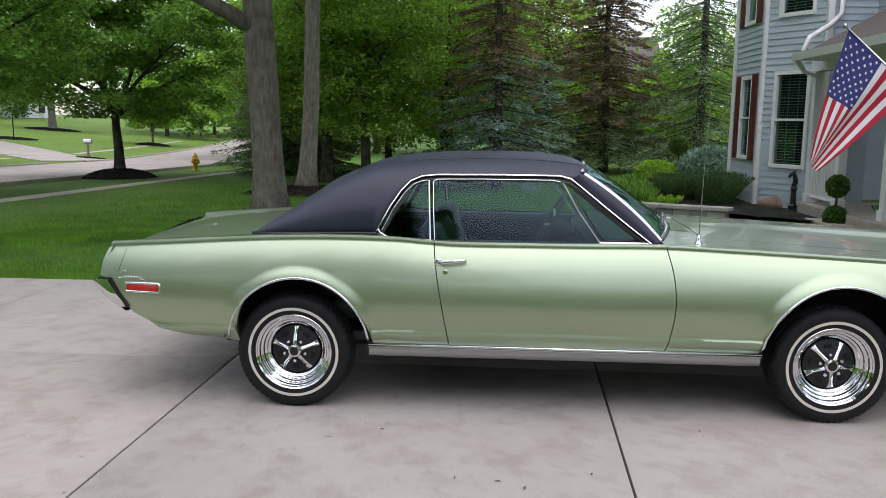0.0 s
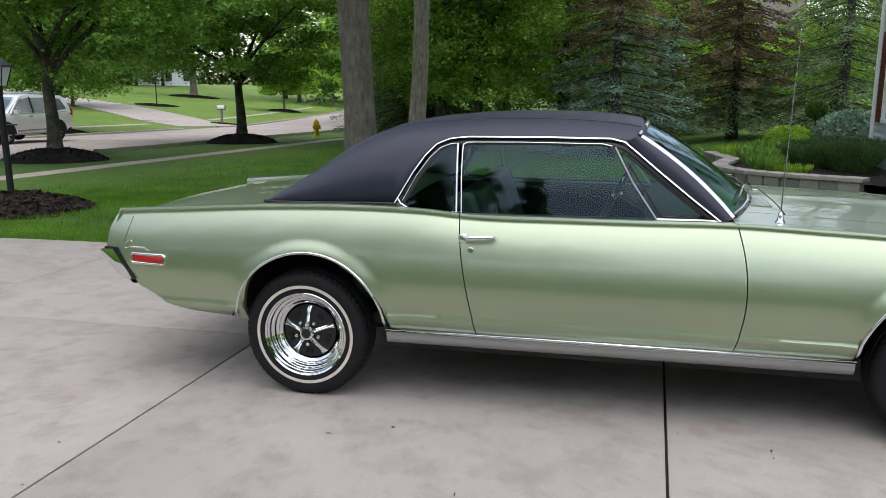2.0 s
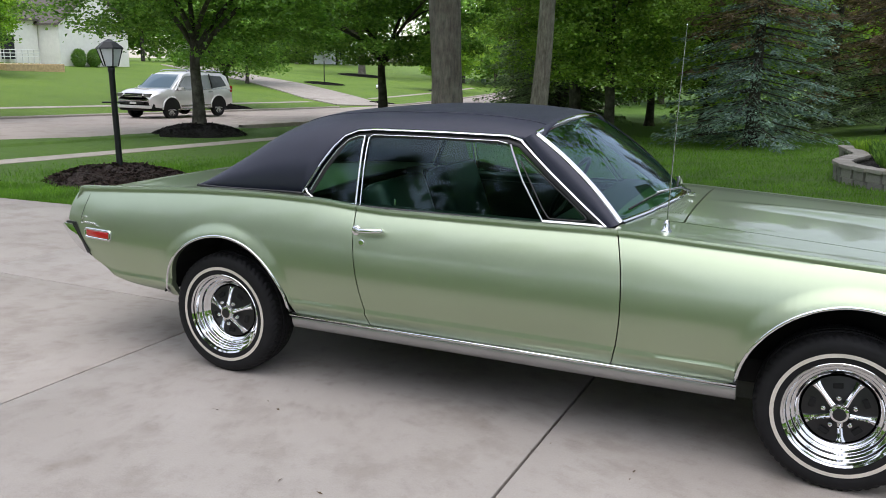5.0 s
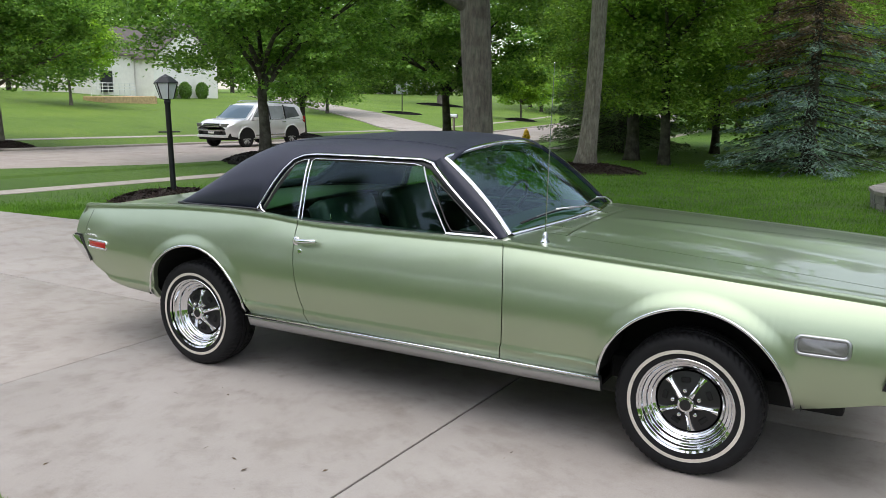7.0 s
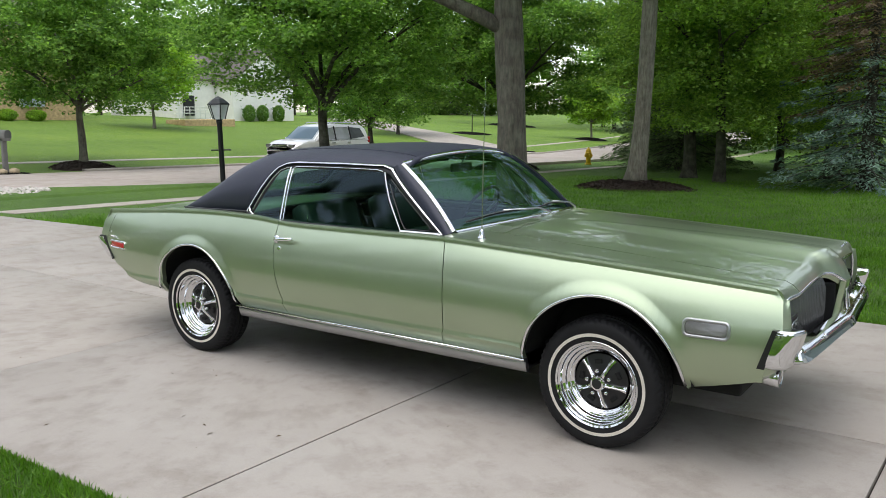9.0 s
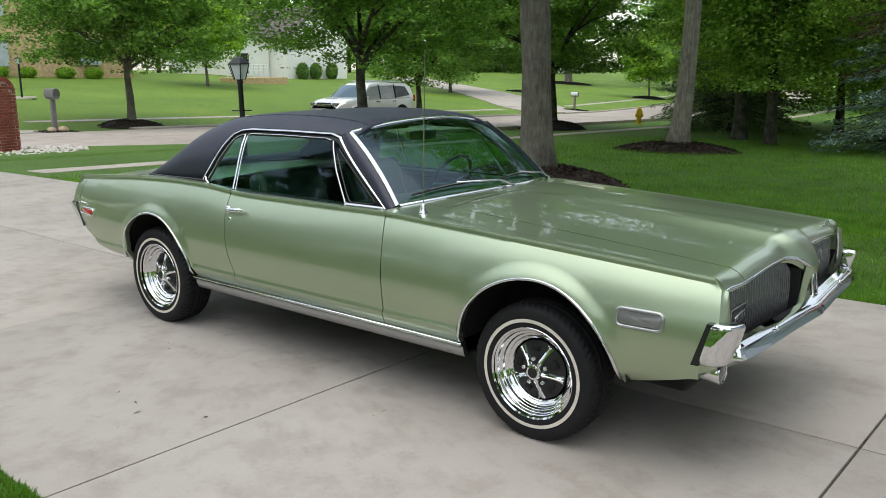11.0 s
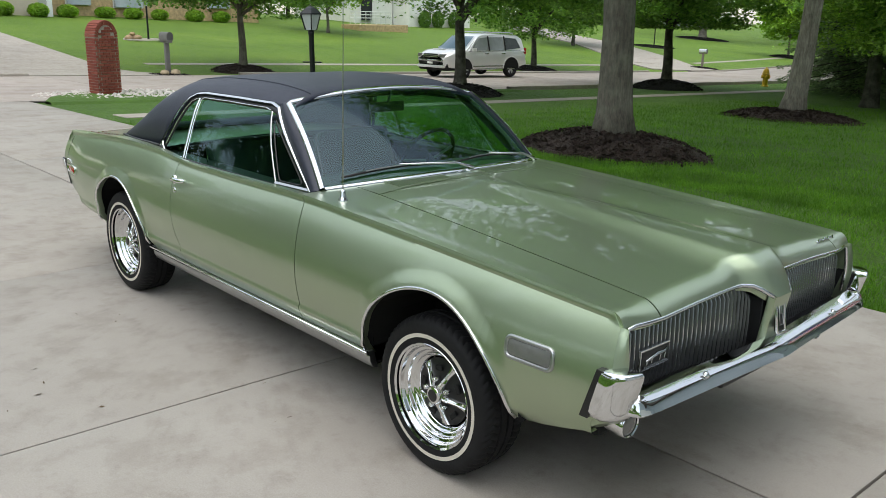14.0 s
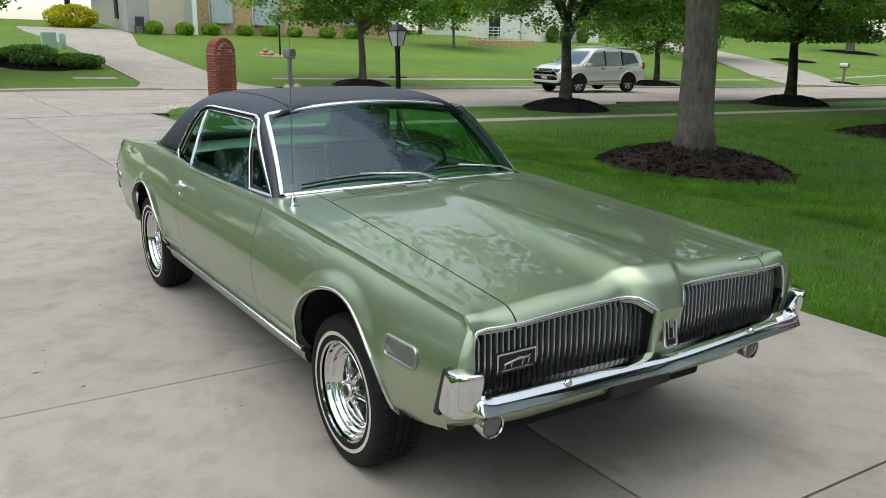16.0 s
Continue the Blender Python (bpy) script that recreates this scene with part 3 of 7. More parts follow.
# ---- rear deck ----
def deck_z(x, y):
    a = abs(y) / ridge_y(x)
    return ridge_z(x) + .028 * (1 - a**2.2) * step(-1.05, -.7, x) - .004 * step(.99, .93, a)


def deck_edge(v):
    """How far the lid's rear edge lies forward of the fender tips."""
    return .075 * (1 - step(.78, .90, abs(v)))


rows = []
for u in spaced(0, 1, 34):
    row = []
    for v in spaced(-1, 1, 48):
        x = -.985 + deck_edge(v) + u * (.45 + .985 - deck_edge(v))
        y = ridge_y(x) * v
        row.append((x, y, deck_z(x, y) - .016 * (1 - step(.84, .93, abs(v))) * step(.5, -.4, x)))
    rows.append(row)
rows.insert(0, [(-1.0 + deck_edge(v), .76 * v, .86) for v in spaced(-1, 1, 48)])
rows.insert(0, [(-1.078, .77 * v, .69) for v in spaced(-1, 1, 48)])
rows.insert(0, [(-1.0, .77 * v, .58) for v in spaced(-1, 1, 48)])
rows.insert(0, [(-.84, .76 * v, .52) for v in spaced(-1, 1, 48)])
part("deck_lid", grid_mesh("deck_lid", rows, PAINT), None, car)

# ---- vinyl roof ----
crown_z = smooth_table([(-.25, .953), (-.18, 1.002), (-.01, 1.115), (.18, 1.243), (.35, 1.315), (.66, 1.360), (1.0, 1.375), (1.2, 1.374), (1.40, 1.362), (1.52, 1.345), (1.56, 1.332)])
base_w = smooth_table([(-.25, .675), (0, .714), (.43, .746), (1.0, .752), (1.5, .736), (1.95, .700)])
edge_z = lerp_table([(-.25, .945), (.42, .968), (.445, 1.01), (.50, 1.11), (.55, 1.185), (.60, 1.24), (.66, 1.265), (.75, 1.274), (1.38, 1.276), (1.46, 1.268), (1.53, 1.262), (1.56, 1.258)])


def house_y(x, z):
    """Half the cabin's width at a height."""
    zc = crown_z(x) if x < 1.5 else crown_z(1.5)
    q = min(1.0, max(0.0, (z - .95) / max(.004, zc - .95)))
    p = 6.0
    return (base_w(x) - .36 * (z - .95)) * max(0.0, 1 - q**p) ** (1 / p)


def roof_section(x, n=26):
    zc, ze = crown_z(x), edge_z(x)
    p = 6.0
    q0 = min(.985, max(0.0, (ze - .95) / max(.004, zc - .95)))
    th0 = math.asin(q0 ** (p / 2)) if q0 > 0 else 0.0
    out = []
    for k in range(n + 1):
        u = k / n
        th = th0 + (math.pi / 2 - th0) * (1 - (1 - u) ** 1.8)
        z = .95 + (zc - .95) * max(0.0, math.sin(th)) ** (2 / p)
        if k == 0:
            z = ze
        w = (base_w(x) - .36 * (z - .95)) * max(0.0, math.cos(th)) ** (2 / p)
        out.append((w if k < n else 0.0, z))
    return out


rx = sorted(set(spaced(-.25, .40, 22) + spaced(.40, .70, 22) + spaced(.70, 1.36, 16) + spaced(1.36, 1.555, 8)))
roof_rows = []
for x in rx:
    sec = roof_section(x)
    roof_rows.append([(x, -y, z) for y, z in sec] + [(x, y, z) for y, z in sec[-2::-1]])
bm_r, bm_g = bmesh.new(), bmesh.new()
for bm_x, want in ((bm_r, False), (bm_g, True)):
    keep = {}
    for i in range(len(rx) - 1):
        for j in range(len(roof_rows[0]) - 1):
            mx = (rx[i] + rx[i + 1]) / 2
            my = abs((roof_rows[i][j][1] + roof_rows[i][j + 1][1]) / 2)
            is_glass = -.16 < mx < .34 and my < .52 - .10 * step(-.1, .34, mx)
            if is_glass != want:
                continue
            q = []
            for a, b in ((i, j), (i, j + 1), (i + 1, j + 1), (i + 1, j)):
                if (a, b) not in keep:
                    keep[a, b] = bm_x.verts.new(roof_rows[a][b])
                q.append(keep[a, b])
            bm_x.faces.new(q)
roof_ob = part("roof", bm_r, VINYL, car, "black vinyl roof covering", angle=40)
md = roof_ob.modifiers.new("thick", "SOLIDIFY")
md.thickness, md.offset = 0.03, -1
part("rear_window", bm_g, GLASS, car, smooth=True)


# ---- glass and bright trim of the cabin ----
def refine(pts, n=6):
    out = []
    for a, b in zip(pts, pts[1:]):
        out += [tuple(p + (q - p) * k / n for p, q in zip(a, b)) for k in range(n)]
    return out + [pts[-1]]


def cabin_strip(pts, width, off=0.004, thick=0.008):
    """A flat bright strip that follows the cabin side, for the right-hand side."""
    bm = bmesh.new()
    pts = refine(pts, 5)
    rings = []
    for i, (x, z) in enumerate(pts):
        a, b = pts[max(0, i - 1)], pts[min(len(pts) - 1, i + 1)]
        dx, dz = b[0] - a[0], b[1] - a[1]
        l = math.hypot(dx, dz) or 1
        nx, nz = -dz / l * width / 2, dx / l * width / 2
        ring = []
        for f, d in ((-1, 0.0), (-.6, thick), (.6, thick), (1, 0.0)):
            xx, zz = x + nx * f, z + nz * f
            ring.append(bm.verts.new((xx, -(house_y(xx, zz) + off + d), zz)))
        rings.append(ring)
    for a, b in zip(rings, rings[1:]):
        for k in range(3):
            bm.faces.new((a[k], b[k], b[k + 1], a[k + 1]))
    return bm


def both(name, bm, mat, label="", **kw):
    """Adds a part for the right-hand side and its mirror image for the left."""
    me = bm_mesh(name, bm, mat, **kw)
    part(name, me, None, car, label)
    m2 = me.copy()
    m2.transform(Matrix.Diagonal((1, -1, 1, 1)))
    m2.flip_normals()
    part(name, m2, None, car, label)


RAIL = [(.425, .968), (.448, 1.01), (.505, 1.115), (.555, 1.19), (.605, 1.243), (.665, 1.268), (.75, 1.277), (1.10, 1.281), (1.40, 1.279), (1.462, 1.264), (1.516, 1.222), (1.622, 1.136), (1.755, 1.032), (1.880, .938)]
both("drip_rail", cabin_strip(RAIL[:10], .0095, .005, .006), CHROME, "bright drip rail over the side windows", angle=60)
both("pillar_rail", cabin_strip(RAIL[9:], .010, .004, .006), CHROME, angle=60)
both("quarter_sill_trim", cabin_strip([(.722, .940), (.62, .941), (.545, .944), (.492, .953), (.455, .972), (.441, .992)], .010, .004, .006), CHROME, smooth=True)
both("window_reveal", cabin_strip([(x + (.020 if x < .6 else 0), z - .022) for x, z in RAIL], .028, -.012, .004), BLACK, smooth=True)
both("quarter_frame", cabin_strip([(.462, .985), (.520, 1.10), (.575, 1.18), (.622, 1.226), (.668, 1.243), (.697, 1.246)], .006, -.008, .004), CHROME, smooth=True)
both("centre_pillar", cabin_strip([(.703, 1.248), (.722, .935)], .010, -.004, .006), CHROME, smooth=True)
both("door_glass_frame", cabin_strip([(.745, .935), (.733, 1.100), (.728, 1.240), (.745, 1.252), (1.0, 1.256), (1.36, 1.255), (1.405, 1.246)], .0065, -.004, .004), CHROME, smooth=True)
both("vent_post", cabin_strip([(1.418, 1.243), (1.50, 1.095), (1.612, .936)], .007, -.006, .004), DULL, smooth=True)
both("vent_frame", cabin_strip([(1.475, 1.180), (1.60, .99), (1.63, .955), (1.64, .950), (1.775, .950), (1.79, .956), (1.79, .965), (1.70, 1.035), (1.475, 1.205)], .007, -.008, .003), BLACK, smooth=True)
both("vent_base", cabin_strip([(1.612, .935), (1.885, .935)], .022, -.004, .008), BRUSHED, smooth=True)
both("belt_seal", cabin_strip([(.44, .965), (.49, .950), (.56, .941), (.75, .936), (1.62, .932)], .014, .012, .004), BLACK, smooth=True)


def side_glass(name, low, high, lx, hx, n=10):
    """Glass between a lower and an upper edge line; lx and hx give the ends at each height."""
    rows = []
    for i in range(n + 1):
        z = low + (high - low) * i / n
        rows.append([(x, -(house_y(x, z) - .012), z) for x in spaced(lx(z), hx(z), 10)])
    for m in (False, True):
        part(name, grid_mesh(name, rows, GLASS, mirror_y=m), None, car)


side_glass("quarter_window", .938, 1.246, lerp_table([(.938, .56), (.95, .49), (.985, .455), (1.10, .515), (1.18, .570), (1.226, .617), (1.246, .67)]), lerp_table([(.935, .722), (1.248, .703)]))
side_glass("door_window", .932, 1.256, lerp_table([(.93, .740), (1.25, .728)]), lerp_table([(.93, 1.612), (1.095, 1.50), (1.243, 1.418), (1.256, 1.37)]))
side_glass("vent_window", .945, 1.205, lerp_table([(.945, 1.612), (1.095, 1.505), (1.205, 1.44)]), lerp_table([(.945, 1.79), (1.035, 1.70), (1.205, 1.475)]))


# windscreen, its bright surround and the pillars
def screen(u, v):
    """The windscreen: u across from the right, v from the cowl up."""
    c = 1 - (2 * u - 1) ** 2
    lo = Vector((1.925 + .135 * c, (2 * u - 1) * .680, .956 + .030 * c))
    hi = Vector((1.526 + .049 * c, (2 * u - 1) * .584, 1.286 + .050 * c))
    p = lo.lerp(hi, v)
    return p + Vector((.012, 0, .016)) * (4 * v * (1 - v))


part("windscreen", grid_mesh("windscreen", [[screen(u, v) for u in spaced(0, 1, 24)] for v in spaced(0, 1, 10)], SCREEN_GLASS), None, car, "green-tinted curved windscreen")


def ribbon(pts, width_dirs, thick=.008):
    """A flat strip along points; each point has a half-width vector and a lift."""
    bm = bmesh.new()
    rings = []
    for p, (w, up) in zip(pts, width_dirs):
        rings.append([bm.verts.new(p - w), bm.verts.new(p - w * .6 + up * thick), bm.verts.new(p + w * .6 + up * thick), bm.verts.new(p + w)])
    for a, b in zip(rings, rings[1:]):
        for k in range(3):
            bm.faces.new((a[k], b[k], b[k + 1], a[k + 1]))
    return bm


out_n = Vector((.6, 0, .8))
edge_top = [screen(u, 1) + Vector((-.004, 0, .006)) for u in spaced(0, 1, 24)]
part("screen_trim_top", ribbon(edge_top, [(Vector((.011, 0, -.008)), out_n)] * 25, .007), CHROME, car, smooth=True)
edge_low = [screen(u, 0) + Vector((.008, 0, -.002)) for u in spaced(0, 1, 24)]
part("screen_trim_bottom", ribbon(edge_low, [(Vector((.015, 0, -.008)), out_n)] * 25, .010), CHROME, car, smooth=True)
for s, u in ((-1, 0), (1, 1)):
    pts = [screen(u, v) + Vector((.004, s * .012, .004)) for v in spaced(-.01, 1.0, 14)]
    face = Vector((.42, s * .78, .46)).normalized()
    across = (pts[-1] - pts[0]).normalized().cross(face) * .0145
    part("screen_trim_side", ribbon(pts, [(across, face)] * 15, .007), CHROME, car, "bright windscreen edge trim", smooth=True)
    rows = []
    for v in spaced(-.02, 1.02, 14):
        a = screen(u, v) + Vector((-.002, s * .022, .002))
        k = 1 - v
        bx, bz = 1.482 + (1.876 - 1.482) * k, 1.262 + (.936 - 1.262) * k
        b = Vector((bx, s * (house_y(bx, bz) + .006), bz))
        mid = a.lerp(b, .5) + Vector((.008, s * .012, .006))
        rows.append([a + Vector((-.03, -s * .04, -.02)), a, a.lerp(mid, .5) + Vector((.002, s * .003, .002)), mid, mid.lerp(b, .5) + Vector((.002, s * .003, .002)), b, b + Vector((-.02, -s * .05, -.01))])
    part("windscreen_pillar", grid_mesh("windscreen_pillar", rows, VINYL), None, car)
# vinyl edge bead along the deck
for s in (-1, 1):
    bead = [(x, s * (base_w(x) + .004), .950 + .018 * step(-.25, .42, x)) for x in spaced(-.25, .43, 20)]
    part("vinyl_bead", tube(bead, .008, 6), BLACK, car, smooth=True)

# roof seams of the vinyl
for y in (-.47, .47):
    pts = []
    for x in spaced(.30, 1.53, 24):
        sec = roof_section(x)
        ys, zs = [w for w, _ in sec][::-1], [z for _, z in sec][::-1]
        pts.append((x, y, float(np.interp(abs(y), ys, zs)) + .0005))
    part("roof_seam", tube(pts, .0035, 5), VINYL, car, smooth=True)


# ---- wheels ----
def make_tyre():
    prof = [(.195, .095, 0), (.205, .099, 0), (.226, .1010, 0), (.228, .1035, 0), (.243, .1035, 0), (.245, .1015, 0), (.256, .1040, 0), (.272, .1035, 0), (.286, .099, 0), (.294, .094, 1), (.303, .084, 1), (.3075, .066, 1), (.3085, .038, 1),
            (.301, .036, 0), (.301, .030, 0), (.3095, .028, 0), (.3095, .005, 0), (.301, .003, 0)]
    prof = prof + [(r, -h, f) for r, h, f in prof[::-1]]
    seg = 180
    bm = bmesh.new()
    rings = []
    for i, (r, h, f) in enumerate(prof):
        ring = []
        for k in range(seg):
            rr = r - (.0055 if f and (k % 3 == 0) else 0)
            a = 2 * math.pi * (k + (0.8 * (i % 3) if f else 0)) / seg
            ring.append(bm.verts.new((rr * math.cos(a), -h, rr * math.sin(a))))
        rings.append(ring)
    for i, (a, b) in enumerate(zip(rings, rings[1:])):
        for k in range(seg):
            f = bm.faces.new((a[k], a[(k + 1) % seg], b[(k + 1) % seg], b[k]))
            if i == 3:
                f.material_index = 1
    me = bm_mesh("tyre", bm, RUBBER, angle=35)
    me.materials.append(WHITEWALL)
    return me


def make_spoke():
    bm = bmesh.new()
    rows = []
    for r, w, h in ((.022, .0145, .030), (.042, .0130, .028), (.068, .0110, .016), (.094, .0115, .006), (.114, .016, -.001), (.128, .022, -.005)):
        rows.append([(-w, h - .010), (-w * .75, h - .002), (-w * .2, h + .001), (0, h - .001), (w * .2, h + .001), (w * .75, h - .002), (w, h - .010)])
        rows[-1] = [(r, -hh, ww) for ww, hh in rows[-1]]
    return grid_mesh("spoke", rows, CHROME, back=(0, .012, 0))


tyre_me = make_tyre()
rim_me = bm_mesh("rim", lathe([(.196, -.096), (.204, -.101), (.207, -.098), (.205, -.090), (.200, -.086), (.191, -.085), (.188, -.081), (.186, -.068), (.183, -.065), (.174, -.064), (.171, -.060), (.170, -.048), (.167, -.045), (.159, -.044), (.156, -.040), (.152, -.034), (.144, -.031), (.139, -.027), (.136, -.014), (.132, -.006), (.130, .002), (.126, .03)], 72), CHROME, angle=50)
disc_me = bm_mesh("wheel_centre", lathe([(.132, .004), (.114, .000), (.09, -.006), (.052, -.016), (.02, -.018), (.001, -.018)], 48), BLACK, angle=50)
spoke_me = make_spoke()
cap_me = bm_mesh("hub_cap", lathe([(.036, -.010), (.036, -.036), (.032, -.042), (.024, -.044), (.022, -.041), (.012, -.040), (.001, -.040)], 32), CHROME, angle=40)
cap_in_me = bm_mesh("cap_badge", lathe([(.023, -.036), (.023, -.0435), (.014, -.045), (.001, -.0452)], 24), BLACK, angle=40)
nut_me = bm_mesh("lug_nut", lathe([(.010, -.008), (.010, -.026), (.007, -.031), (.001, -.033)], 8), CHROME, angle=40)
slot_me = bm_mesh("wheel_slot", box((-.011, -.006, -.019), (.011, .002, .019), .004), UNDER, smooth=True)
for wx in (0.0, 2.815):
    for s in (-1, 1):
        base = pose(wx, s * .728, .331) @ (Matrix.Identity(4) if s < 0 else pose(0, 0, 0, 0, 0, 180))
        turn = pose(0, 0, 0, 0, -18 if wx < 1 else 10, 0)
        wheel = part("wheel", rim_me, None, car, "five-spoke chrome and black wheel with whitewall tyre", at=base @ turn)
        part("tyre", tyre_me, None, wheel, "black tyre with a thin whitewall stripe")
        part("wheel_centre", disc_me, None, wheel, "gloss black wheel centre", at=pose(0, -.030, 0))
        part("hub_cap", cap_me, None, wheel, at=pose(0, -.040, 0))
        part("cap_badge", cap_in_me, None, wheel, at=pose(0, -.042, 0))
        for k in range(5):
            r5 = pose(0, 0, 0, 0, 72 * k, 0)
            part("spoke", spoke_me, None, wheel, at=pose(0, -.040, 0) @ r5)
            part("lug_nut", nut_me, None, wheel, at=pose(0, -.042, 0) @ r5 @ pose(.058 * math.cos(.628), 0, .058 * math.sin(.628)))
            part("wheel_slot", slot_me, None, wheel, at=pose(0, -.038, 0) @ pose(0, 0, 0, 0, 72 * k + 36, 0) @ pose(.098, 0, 0))
        part("brake_drum", lathe([(.13, .05), (.13, .12), (.02, .12), (.01, .12)], 24), UNDER, wheel)
for wx in (0.0, 2.815):
    part("axle", tube([(wx, -.62, .33), (wx, .62, .33)], .04, 10), UNDER, car)
part("exhaust_pipe", tube([(-.20, -.42, .40), (-.50, -.44, .42), (-.74, -.45, .43)], .025, 10), UNDER, car, smooth=True)
part("fuel_tank", box((-.66, -.45, .41), (-.36, .45, .50), .03), UNDER, car)

# ---- front end ----
def grille_x(y):
    return 3.592 - .006 * step(.60, .78, abs(y)) + .040 * (1 - step(.05, .55, abs(y)))


GZ0 = .578
for s in (-1, 1):
    bm = bmesh.new()
    bm.faces.new([bm.verts.new(p) for p in ((3.52, s * .76, .56), (3.52, s * .03, .56), (3.52, s * .03, .845), (3.52, s * .76, .845))])
    part("grille_backing", bm, BLACK, car)
    n = 31
    for y in [.058 + (.752 - .058) * k / (n - 1) for k in range(n)]:
        gx, top = grille_x(y), brow(y)[1] - .011 - .018 * step(.70, .745, y)
        prof = [(gx - .10, top + .004), (gx - .045, top + .002), (gx - .016, top - .008), (gx - .003, top - .030), (gx, (GZ0 + top) / 2), (gx - .002, GZ0 + .022), (gx - .010, GZ0 + .006), (gx - .05, GZ0)]
        rows = [[(x - cut, s * y + d, z) for x, z in prof] for d, cut in ((-.0098, .032), (-.0075, .006), (-.0028, 0), (.0028, 0), (.0075, .006), (.0098, .032))]
        me = grid_mesh("grille_bar", rows, GRILLE_M)
        me.materials.append(BRUSHED)
        for pl in me.polygons:
            pl.material_index = 1 if abs(abs(pl.center.y) - y) < .0026 else 0
        part("grille_bar", me, None, car)
    # bright surround under the brow and down the fender
    ring = [(*brow(y)[:1], y, brow(y)[1] - .004) for y in (.055, .07, .09, .11, .14, .18, .24, .32, .42, .52, .60, .67, .72)]
    ring += [(3.610, .752, .815), (3.612, .766, .795), (3.616, .772, .75), (3.618, .774, .70), (3.61, .774, .62)]
    part("grille_surround", tube([(x - .004, s * y, z) for x, y, z in ring], .0080, 8), CHROME, car, smooth=True)
    part("grille_sill", box((3.50, min(s * .05, s * .77), .560), (3.66, max(s * .05, s * .77), .584), .006), BLACK, car)
    # the fender's rounded front edge, turned in towards the grille
    cheek = []
    for z in spaced(.53, brow(.775)[1] + .002, 24):
        xe = nose_edge(z)
        y0 = flank_y(xe, z)
        t = step(.78, .83, z)
        yi = .778 - .004 * t
        arc = [(xe, y0)] + [(xe + .022 * math.sin(a) - (0.0), y0 - .012 - (y0 - yi - .012) * (1 - math.cos(a))) for a in (.5, .9, 1.25, 1.57)]
        cheek.append([(x, s * y, z) for x, y in arc] + [(xe - .02, s * (yi - .004), z), (xe - .10, s * (yi - .006), z)])
    part("fender_edge", grid_mesh("fender_edge", cheek, PAINT), None, car)

# nose with its emblem panel
rows = []
for k in range(9):
    t = k / 8
    z = .794 + (.585 - .794) * t
    w = .064 - .008 * t
    xf = 3.716 - .032 * t
    rows.append([(xf - .024, -w - .001, z), (xf - .014, -w, z), (xf, -w + .008, z), (xf + .003, 0, z), (xf, w - .008, z), (xf - .014, w, z), (xf - .024, w + .001, z)])
part("nose_panel", grid_mesh("nose_panel", rows, PAINT), None, car)
# black block gives the dark gaps beside the nose by its colour
part("nose_core", box((3.56, -.056, .585), (3.672, .056, .780), .004), BLACK, car)
lean = Matrix.Translation((3.712, 0, .722)) @ Matrix.Rotation(radians(-9), 4, "Y")
rim = [(.0, y, z) for y, z in ((-.024, -.066), (-.027, -.058), (-.030, .056), (-.026, .065), (.026, .065), (.030, .056), (.027, -.058), (.024, -.066))]
part("emblem_frame", tube([lean @ Vector(p) for p in rim], .0055, 8, True), CHROME, car, "bright frame round the nose emblem", smooth=True)
part("emblem_field", box((-.012, -.024, -.060), (.002, .024, .060), .004, lean), BLACK, car)
part("emblem_bezel", tube([lean @ Vector((.003, y, z)) for y, z in ((-.013, -.038), (-.013, .038), (.013, .038), (.013, -.038))], .003, 6, True), DULL, car, smooth=True)
part("emblem_bar", box((.001, -.008, .002), (.008, .008, .030), .002, lean), BRUSHED, car)
# badge on the right-hand grille: a bright frame with plain shapes
gx0 = 3.598
bdg = part("grille_badge", box((gx0 - .004, -.668, .650), (gx0 + .004, -.508, .722), .002), CHROME, car, "bright rectangular grille badge")
part("badge_field", box((gx0 + .003, -.661, .657), (gx0 + .006, -.515, .715), .001), BLACK, bdg)
part("badge_mark", tube([(gx0 + .008, -.645, .684), (gx0 + .008, -.615, .690), (gx0 + .008, -.585, .697), (gx0 + .008, -.55, .694), (gx0 + .008, -.528, .704)], [.004, .006, .007, .006, .004], 6), BRUSHED, bdg, smooth=True)
for y in (-.635, -.61, -.565, -.54):
    part("badge_mark", tube([(gx0 + .008, y, .690), (gx0 + .008, y - .006, .672)], .003, 5), BRUSHED, bdg)
part("badge_bar", box((gx0 + .005, -.652, .660), (gx0 + .008, -.524, .667)), BRUSHED, bdg)
# hood script: a plain bright flourish on the brow
part("hood_script", tube([(3.592 + .004 * math.sin(k * 1.9), .50 + .0125 * k, .872 - .004 * math.sin(k * 1.9)) for k in range(13)], .004, 5), CHROME, car, smooth=True)


